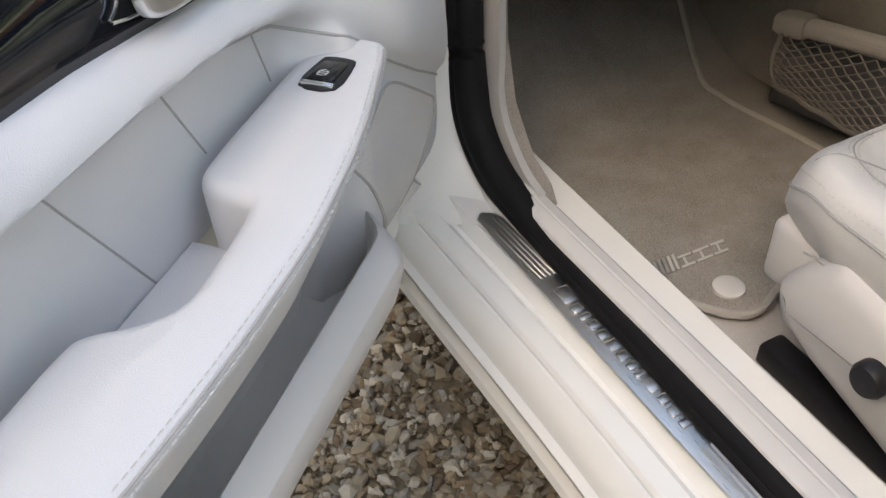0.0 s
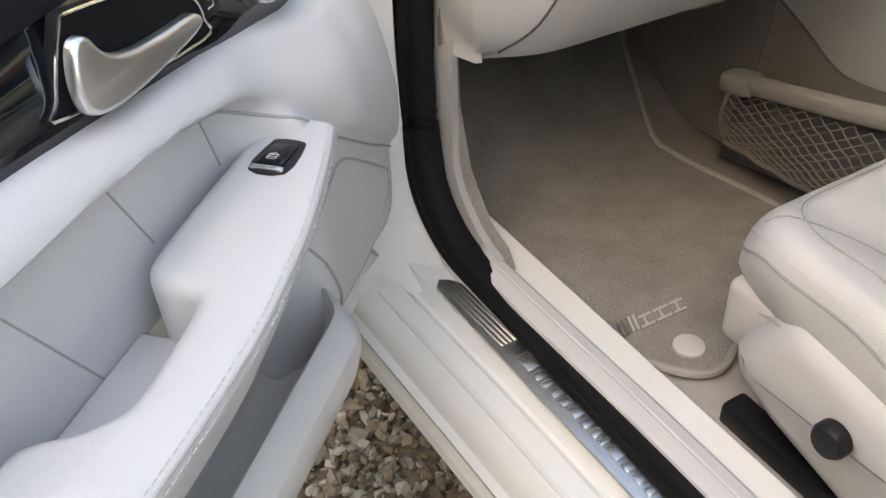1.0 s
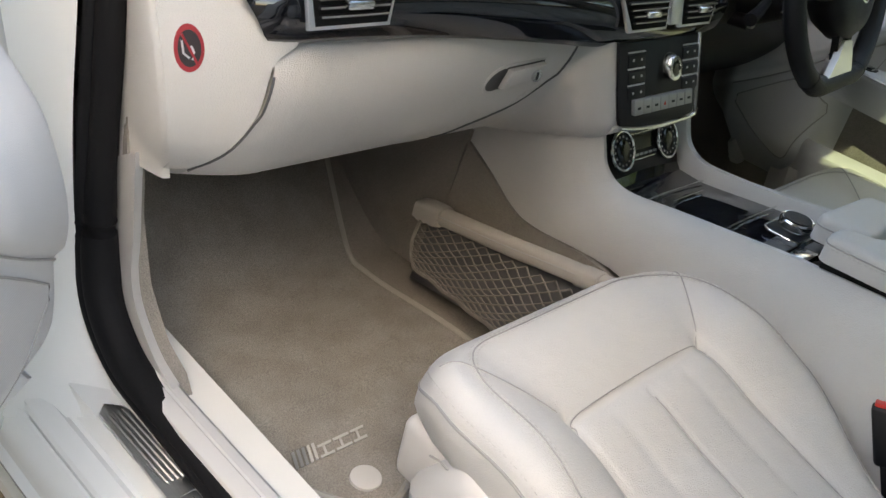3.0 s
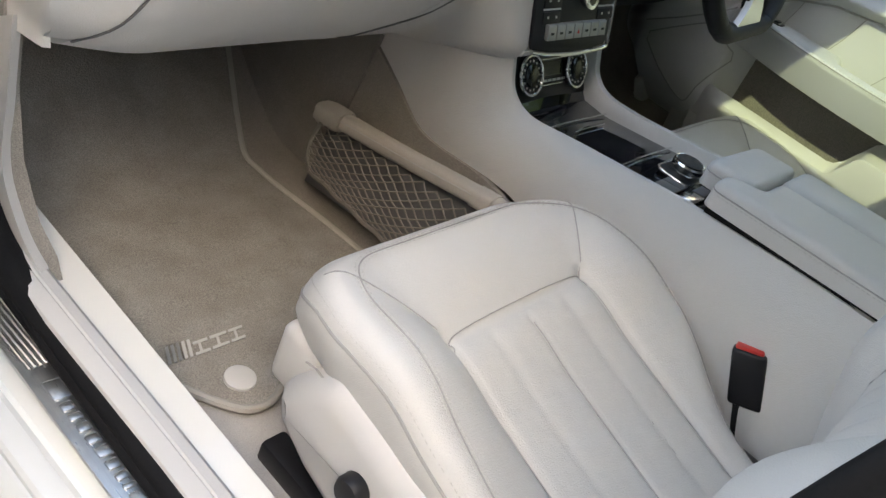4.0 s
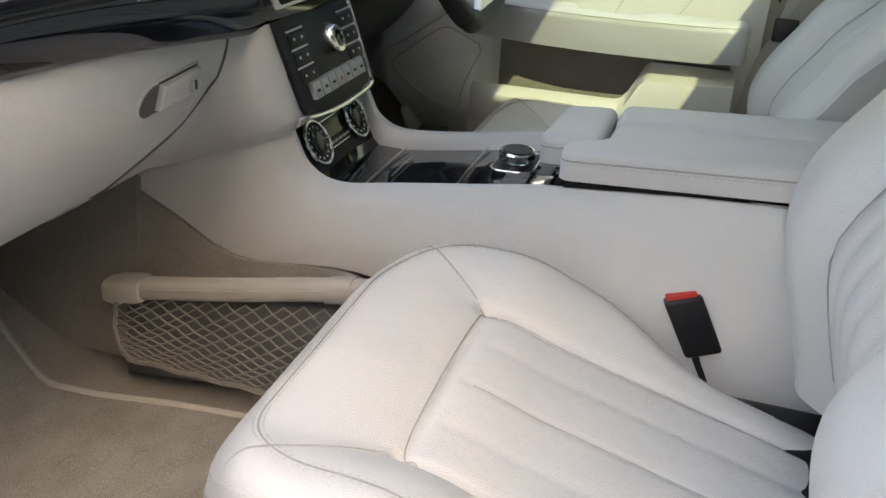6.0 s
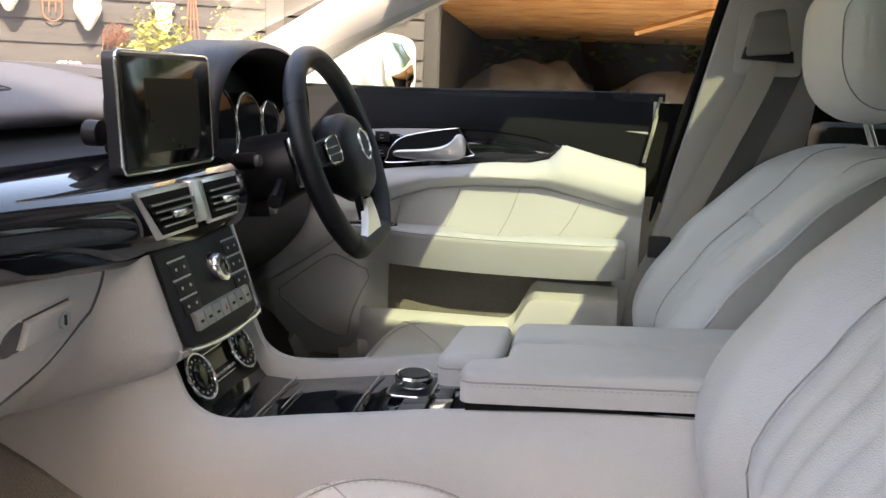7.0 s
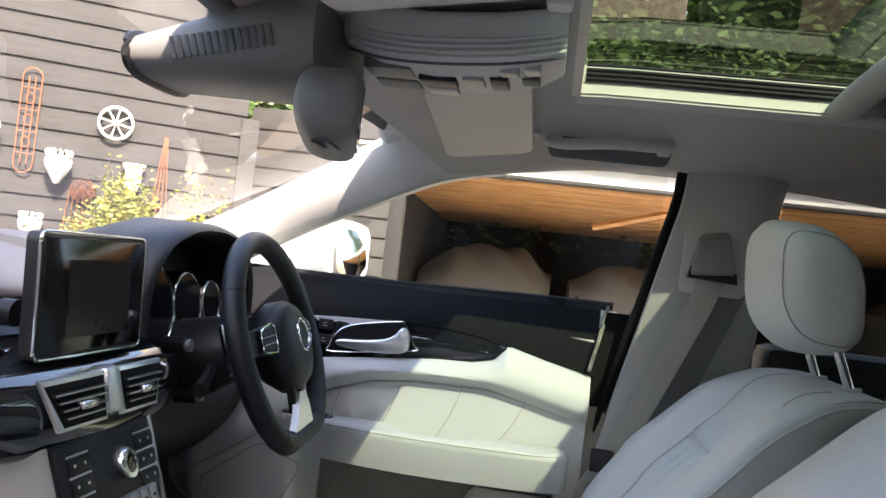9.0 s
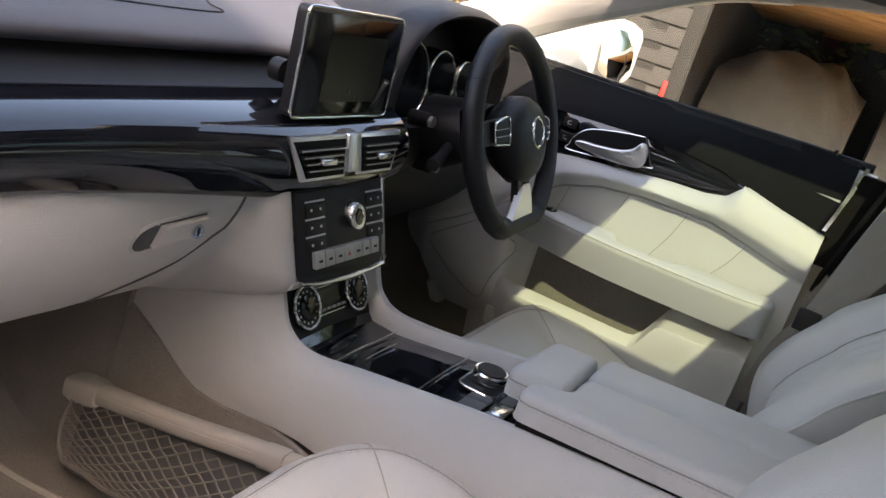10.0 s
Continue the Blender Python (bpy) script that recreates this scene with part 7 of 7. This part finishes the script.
def wall_pot(x, z, s, label):
    p = thing("wall_planter", barn_at(x, 0.06, z), label, "planter", "planters on the wall")
    P = lambda a, b, h: barn_at(x + a * s, 0.05 + h * s, z + b * s)
    rings = [[P(r * (1 + 0.06 * math.cos(8 * t)) * math.cos(t), b, r * math.sin(t) + 0.9) for t in np.linspace(0, math.tau, 33)[:-1]] for r, b in ((0.08, -1.25), (0.22, -1.15), (0.30, -0.95), (0.52, -0.6), (0.74, -0.15), (0.80, 0.25), (0.72, 0.48), (0.80, 0.56), (0.70, 0.60), (0.60, 0.5))]
    part("bowl", loft(rings), POT, p)
    for k in range(11):
        t = math.tau * k / 11
        c, sn = math.cos(t), math.sin(t)
        pts = [P(r * c, b, 0.9 + r * sn) for r, b in ((0.74, 0.55), (0.80, 0.72), (0.74, 0.90), (0.62, 0.95), (0.58, 0.86))]
        part("crown_scroll", tube(pts, [0.10 * s, 0.10 * s, 0.09 * s, 0.07 * s, 0.05 * s], 6), POT, p)


def hanging(x, z, s, mat, label, nm, seed):
    rr = random.Random(seed)
    bm = bmesh.new()
    for k in range(420):
        q, w = 0.8 * rr.random() ** 0.6, rr.uniform(0, math.tau)
        a, b = q * math.cos(w), q * math.sin(w)
        h = rr.uniform(0, 1.0) * math.sqrt(max(0, 0.7 - q * q)) + 0.02
        t = rr.uniform(0, 3.1)
        c = V(barn_at(x + a * s, 0.06 + h * s, z + b * s))
        e, f = V((math.cos(t), 0, math.sin(t))) * s * 0.10, V((0.1, 0.3, 1)).normalized().cross(V((math.cos(t), 0, math.sin(t)))) * s * 0.035
        v = [bm.verts.new(c + q) for q in (-e, f, e, -f)]
        bm.faces.new(v)
    return solid(nm, thicken(bm, 0.003), mat, label, "ornament", sharp=180)


def trellis(x, z0, z1, w, label, taper=0.55, r=0.006, loop=False):
    t = thing("iron_trellis", barn_at(x, 0.05, z0), label, "trellis", "iron trellises")
    for a in (-w / 2, -w / 6, w / 6, w / 2):
        part("upright", tube([barn_at(x + a, 0.06, z0), barn_at(x + a * (1 + taper) / 2, 0.06, (z0 + z1) / 2), barn_at(x + a * taper, 0.06, z1)], r, 6), RUST, t)
    for k in range(4):
        q = 0.12 + 0.25 * k
        z, hw = z0 + (z1 - z0) * q, w / 2 * (1 + (taper - 1) * q)
        part("crossbar", tube([barn_at(x - hw, 0.06, z), barn_at(x + hw, 0.06, z)], r * 0.8, 6), RUST, t)
    if loop:
        for sg, zz in ((1, z1), (-1, z0)):
            part("end_loop", tube([barn_at(x + w / 2 * math.cos(a), 0.06, zz + sg * w / 2 * math.sin(a)) for a in np.linspace(0, math.pi, 13)], r, 6), RUST, t)
        for k in range(3):
            part("scroll", tube([barn_at(x + 0.03 * math.cos(a), 0.065, z0 + (z1 - z0) * (0.25 + 0.25 * k) + 0.04 * math.sin(a)) for a in np.linspace(0, math.tau, 15)[:-1]], r * 0.8, 6, close=True), RUST, t)


spoked_wheel(0.98, 1.80, 0.122, "small white spoked wheel hung on dark boards", 8, WHEEL_W, 0.012)
spoked_wheel(2.85, 0.72, 0.33, "large pale wooden cart wheel leaning on the barn", 10, WHEEL_W, 0.021)
wall_pot(1.86, 1.55, 0.135, "large white crown-topped planter on the barn wall")
wall_pot(1.34, 1.42, 0.115, "white crown-topped planter on the barn wall")
wall_pot(1.48, 0.95, 0.100, "white crown-topped planter low on the barn wall")
urn = thing("wall_urn", barn_at(0.81, 0.08, 1.41), "small pale stone urn shaped like a capital on the barn wall", "planter")
part("bowl", loft([[barn_at(0.81 + r * math.cos(t), 0.10 + 0.7 * r * math.sin(t), z) for t in np.linspace(0, math.tau, 21)[:-1]] for r, z in ((0.035, 1.30), (0.05, 1.33), (0.062, 1.38), (0.058, 1.43), (0.066, 1.455), (0.082, 1.475), (0.082, 1.495), (0.06, 1.50))]), POT, urn)
part("rim", loft([[barn_at(0.81 + r * math.cos(t), 0.10 + 0.75 * r * math.sin(t), z) for t in np.linspace(0, math.tau, 21)[:-1]] for r, z in ((0.086, 1.490), (0.090, 1.498), (0.086, 1.506), (0.07, 1.507))]), POT, urn)
trellis(1.585, 1.40, 2.05, 0.13, "narrow rusty iron trellis with looped ends on the barn wall", 1.0, 0.006, True)
trellis(0.60, 0.85, 1.75, 0.16, "rusty iron plant support against the barn wall", 0.12)
trellis(1.20, 0.55, 1.30, 0.20, "thin rusty iron obelisk against the barn wall", 0.4, 0.0042)
hanging(1.15, 1.25, 0.12, RUST, "rust-coloured dried flower bunch hung on the barn wall", "dried_bunch", 1)
hanging(2.15, 1.36, 0.15, RUST, "rust-coloured twig ball hung on the barn wall", "twig_ball", 2)
hanging(2.75, 1.42, 0.13, RUST, "small rust-coloured twig ball on the barn wall", "twig_ball", 3)
ring = [barn_at(2.32 + 0.10 * math.cos(t), 0.09, 0.98 + 0.10 * math.sin(t)) for t in np.linspace(0, math.tau, 25)[:-1]]
solid("white_wreath", tube(ring, 0.035, 10, close=True), PETAL, "round white wreath on the barn wall", "wreath")
solid("wall_plaque", mapped(slab(cr([(2.52, 1.0), (2.62, 1.0), (2.66, 1.36), (2.50, 1.36)], 2, True), lambda a, b, h: (a, b, h), 0.06, 0.015), lambda a, b, h: barn_at(a, 0.04 + h, b)), STRAW, "tall ochre wooden plaque on the barn wall", "plaque")


def leaves(bm, rr, count, centre, spread, size, droop=0.3):
    for k in range(count):
        c = V([centre[i] + rr.gauss(0, spread[i]) for i in range(3)])
        if c.z < 0.02:
            continue
        a = rr.uniform(0, math.tau)
        e = V((math.cos(a), math.sin(a), rr.uniform(-0.7, 0.7))).normalized()
        f = e.cross(V((rr.gauss(0, 1), rr.gauss(0, 1), rr.gauss(0, 1)))).normalized()
        s = size * rr.uniform(0.6, 1.4)
        v = [bm.verts.new(c + q) for q in (-e * s, f * s * 0.45, e * s, -f * s * 0.45)]
        bm.faces.new(v)


def leaf_part(name, bm, mat, parent):
    me = bpy.data.meshes.new(name)
    bm.to_mesh(me)
    bm.free()
    me.materials.append(mat)
    ob = new(name, me)
    ob.parent = parent
    ob.matrix_parent_inverse = Matrix.Translation(-V(parent.location))
    return tagged(ob, kind="stuff")


def shrub(at, h, w, mat, count, size, label, seed, flowers=0):
    rr = random.Random(seed)
    s = thing("shrub", at, label, "shrub", "plants by the barn")
    for k in range(7):
        a = rr.uniform(0, math.tau)
        part("stem", tube([at, (at[0] + 0.3 * w * math.cos(a), at[1] + 0.3 * w * math.sin(a), at[2] + h * 0.5), (at[0] + 0.6 * w * math.cos(a), at[1] + 0.6 * w * math.sin(a), at[2] + h * rr.uniform(0.7, 1))], [0.012, 0.008, 0.004], 5), BARK, s)
    bm = bmesh.new()
    for k in range(20):
        c = (at[0] + rr.gauss(0, w * 0.5), at[1] + rr.gauss(0, w * 0.5), at[2] + h * rr.uniform(0.2, 0.95))
        leaves(bm, rr, count // 20, c, (w * 0.22, w * 0.22, h * 0.12), size)
    leaf_part("foliage", bm, mat, s)
    if flowers:
        bm = bmesh.new()
        for k in range(flowers):
            c = (at[0] + rr.gauss(0, w * 0.6), at[1] + rr.gauss(0, w * 0.6), at[2] + h * rr.uniform(0.75, 1.1))
            leaves(bm, rr, 16, c, (0.03, 0.03, 0.03), 0.035)
        leaf_part("blossom", bm, PETAL, s)
    return s


shrub(barn_at(0.84, 0.30, 0.0), 1.22, 0.19, LEAF_Y, 6500, 0.020, "sunlit yellow-green shrub against the barn", 11)
shrub(barn_at(1.05, 0.42, 0.0), 0.98, 0.20, LEAF_Y, 5000, 0.018, "low yellow-green shrub by the barn", 12)
shrub(barn_at(0.32, 0.40, 0.0), 1.42, 0.22, LEAF_Y, 2600, 0.019, "pale green plant at the barn corner", 16)
shrub(barn_at(1.75, 0.6, 0.0), 0.80, 0.28, LEAF, 5000, 0.022, "green plant with white flowers by the barn", 13, 22)
shrub(barn_at(2.25, 0.6, 0.0), 0.84, 0.28, LEAF_Y, 5000, 0.024, "bright green plant with white flowers by the barn", 14, 16)
shrub(barn_at(2.8, 0.7, 0.0), 0.74, 0.32, LEAF_Y, 5000, 0.024, "bright green grassy plant by the barn", 15, 3)

# garage with an open front
gar = thing("garage", (GX + 2, -1, 0), "open-fronted garage with a pine board ceiling and walls darkened for inside shade", "garage", kind="structure")
GY0, GY1 = -7.0, 2.08
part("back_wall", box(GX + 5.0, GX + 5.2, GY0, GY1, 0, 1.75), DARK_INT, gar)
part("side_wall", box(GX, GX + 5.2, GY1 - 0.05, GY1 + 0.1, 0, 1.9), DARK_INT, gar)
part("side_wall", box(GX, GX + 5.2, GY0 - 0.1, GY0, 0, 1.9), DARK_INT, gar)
part("floor_slab", box(GX, GX + 5.2, GY0, GY1, 0.0, 0.03), CONCRETE, gar, "plain concrete floor")
for k in range(24):
    x = GX + 0.1 + 0.21 * k
    part("ceiling_board", box(x, x + 0.204, GY0, GY1, 1.800 - 0.0072 * k + 0.003 * (k % 2), 1.830 - 0.0072 * k + 0.003 * (k % 2), 0.004), PINE, gar)
part("brace", tube([(GX + 1.2, 0.10, 1.54), (GX + 1.2, -0.70, 1.78)], 0.033, 4), PINE, gar)
part("front_beam", box(GX - 0.02, GX + 0.1, GY0, GY1, 1.765, 1.815, 0.006), PINE, gar)
part("fascia", box(GX - 0.10, GX - 0.03, GY0 - 0.2, GY1 + 0.2, 1.815, 1.955, 0.01), FASCIA, gar, "pale fascia board")
part("gutter", tube([(GX - 0.15, GY0 - 0.2, 1.80), (GX - 0.15, GY1 + 0.2, 1.80)], 0.022, 10), DARK_INT, gar, "dark gutter")
part("roof", loft([[(GX - 0.2, y, 1.956), (GX - 0.2, y, 1.98), (GX + 5.4, y, 2.32), (GX + 5.4, y, 2.19)] for y in (GY0 - 0.2, GY1 + 0.2)]), FASCIA, gar, "pale low-pitched roof")
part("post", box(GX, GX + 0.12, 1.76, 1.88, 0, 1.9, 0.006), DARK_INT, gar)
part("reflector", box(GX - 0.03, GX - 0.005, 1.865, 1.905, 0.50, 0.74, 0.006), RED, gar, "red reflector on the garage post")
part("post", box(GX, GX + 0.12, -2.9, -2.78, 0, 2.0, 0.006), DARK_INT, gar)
for k in range(13):
    z = 0.02 + 0.168 * k
    part("board", loft([[(GX + 0.02 - h, y, z + dz) for h, dz in ((0.03, -0.014), (0.032, 0.0), (0.008, 0.168), (0.0, 0.168))] for y in (1.88, 3.2)]), BOARD, gar)


def covered(at, w, l, h, label, seed):
    """A vehicle under a cloth cover."""
    rr = random.Random(seed)
    rings = []
    n = 22
    for i in range(n + 1):
        t = i / n
        y = at[1] - l / 2 + l * t
        top = h * (0.78 + 0.22 * smooth(0.0, 0.25, t) - 0.20 * smooth(0.70, 1.0, t))
        ring = []
        for j in range(25):
            a = math.pi * j / 24
            fold = 1 + 0.03 * math.sin(9 * a + 3 * t * 6 + seed) * math.sin(a) + rr.uniform(-0.006, 0.006)
            cx, cz = math.copysign(abs(math.cos(a)) ** 0.55, math.cos(a)), abs(math.sin(a)) ** 0.6
            ring.append((at[0] + w / 2 * cx * fold, y, at[2] + top * cz * fold))
        rings.append(ring)
    return solid("covered_vehicle", loft(rings), CLOTH, label, "covered vehicle", group="covered vehicles")


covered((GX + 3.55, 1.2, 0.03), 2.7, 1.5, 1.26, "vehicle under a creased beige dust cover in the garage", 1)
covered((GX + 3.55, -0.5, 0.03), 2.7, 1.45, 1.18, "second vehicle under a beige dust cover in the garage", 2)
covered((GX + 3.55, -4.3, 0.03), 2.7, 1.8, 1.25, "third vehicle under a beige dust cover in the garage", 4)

# thatched building and trees beyond
th = thing("thatched_house", (19, 2, 0), "house with a sunlit straw thatched roof beyond the garage", "house")
part("wall", box(17, 25, -1.0, 9, 0, 3.2), RENDER, th)
rows = []
for y in np.linspace(-1.6, 10, 60):
    rr = random.Random(int(y * 100))
    rows.append([(15.9 + 4.5 * t, y, 2.8 + 8.6 * t + 0.05 * math.sin(7 * y) + rr.uniform(-0.05, 0.05)) for t in np.linspace(0, 1, 14)])
part("thatch", thicken(bmesh_grid(rows), 0.25), STRAW, th, "straw thatch")


def tree(at, h, r, seed, count=13000, leaf=0.12):
    rr = random.Random(seed)
    t = thing("tree", at, "leafy green tree beyond the yard", "tree", "trees round the yard")
    part("trunk", tube([at, (at[0] + 0.1, at[1], h * 0.3), (at[0] - 0.1, at[1] + 0.1, h * 0.6), (at[0], at[1], h * 0.9)], [0.22, 0.17, 0.1, 0.03], 9), BARK, t)
    bm = bmesh.new()
    for k in range(26):
        a = rr.uniform(0, math.tau)
        q = rr.uniform(0.2, 1.0) * r
        z = h * rr.uniform(0.28, 1.0)
        q *= math.sin(math.pi * min(1, max(0.15, (z / h - 0.15) / 0.95))) ** 0.5
        c = (at[0] + q * math.cos(a), at[1] + q * math.sin(a), z)
        if k < 8:
            part("limb", tube([(at[0], at[1], max(0.4, z - 0.35 * h)), ((at[0] + c[0]) / 2, (at[1] + c[1]) / 2, z - 0.12 * h), c], [0.09, 0.05, 0.02], 6), BARK, t)
        leaves(bm, rr, count // 26, c, (r * 0.20, r * 0.20, r * 0.17), leaf)
    leaf_part("crown", bm, LEAF, t)


for k, (x, y, h, r) in enumerate(((13.0, 1.0, 4.5, 2.0), (13.2, -0.9, 4.6, 2.0), (13.4, 3.4, 4.6, 1.9), (13.2, -2.9, 7.2, 2.1), (13.6, -4.9, 7.6, 2.3), (13.8, -7.4, 8.0, 2.6), (11.5, 6.2, 5.2, 2.2), (9.5, 10.5, 6.5, 2.8), (4.0, 14.5, 7.5, 3.2), (15.2, -1.9, 9.0, 2.6), (15.4, -4.6, 9.5, 2.8), (15.0, 0.6, 7.5, 2.2))):
    tree((x, y, 0.0), h, r, 40 + k, 24000 if k < 6 else 12000, 0.075 if k < 6 else 0.11)
# unseen house, added so that its shade falls over the near side of the car
hs = thing("shade_blocker_house", (-7, 0, 0), "unseen dark boarded house added to shade the near side of the car", "house")
part("wall", box(-8.5, -5.6, -15.0, 0.3, 0, 5.2), BOARD, hs)
part("roof", loft([[(-5.2, y, 5.1), (-5.2, y, 5.3), (-7.0, y, 7.92), (-8.9, y, 5.2)] for y in (-15.3, 0.6)]), BARN_TILE, hs, "dark tiled roof")

# unseen hedge, added on the near side of the yard to cut low sky light
hd = thing("hedge", (-5.2, 4.5, 0), "tall unseen dark green hedge added to block sky light on the near side", "hedge")
part("stem", tube([(-5.2, 4.5, 0), (-5.2, 4.5, 1.5), (-5.2, 4.6, 2.6)], [0.08, 0.06, 0.03], 7), BARK, hd)
part("inner_growth", box(-5.6, -4.9, 0.9, 9.0, 0.1, 3.0, 0.2), LEAF, hd, kind="stuff")
bm = bmesh.new()
rr = random.Random(77)
for k in range(90):
    leaves(bm, rr, 150, (-5.2 + rr.uniform(-0.35, 0.5), rr.uniform(0.8, 9.1), rr.uniform(0.2, 3.2)), (0.18, 0.25, 0.2), 0.06)
leaf_part("foliage", bm, LEAF, hd)
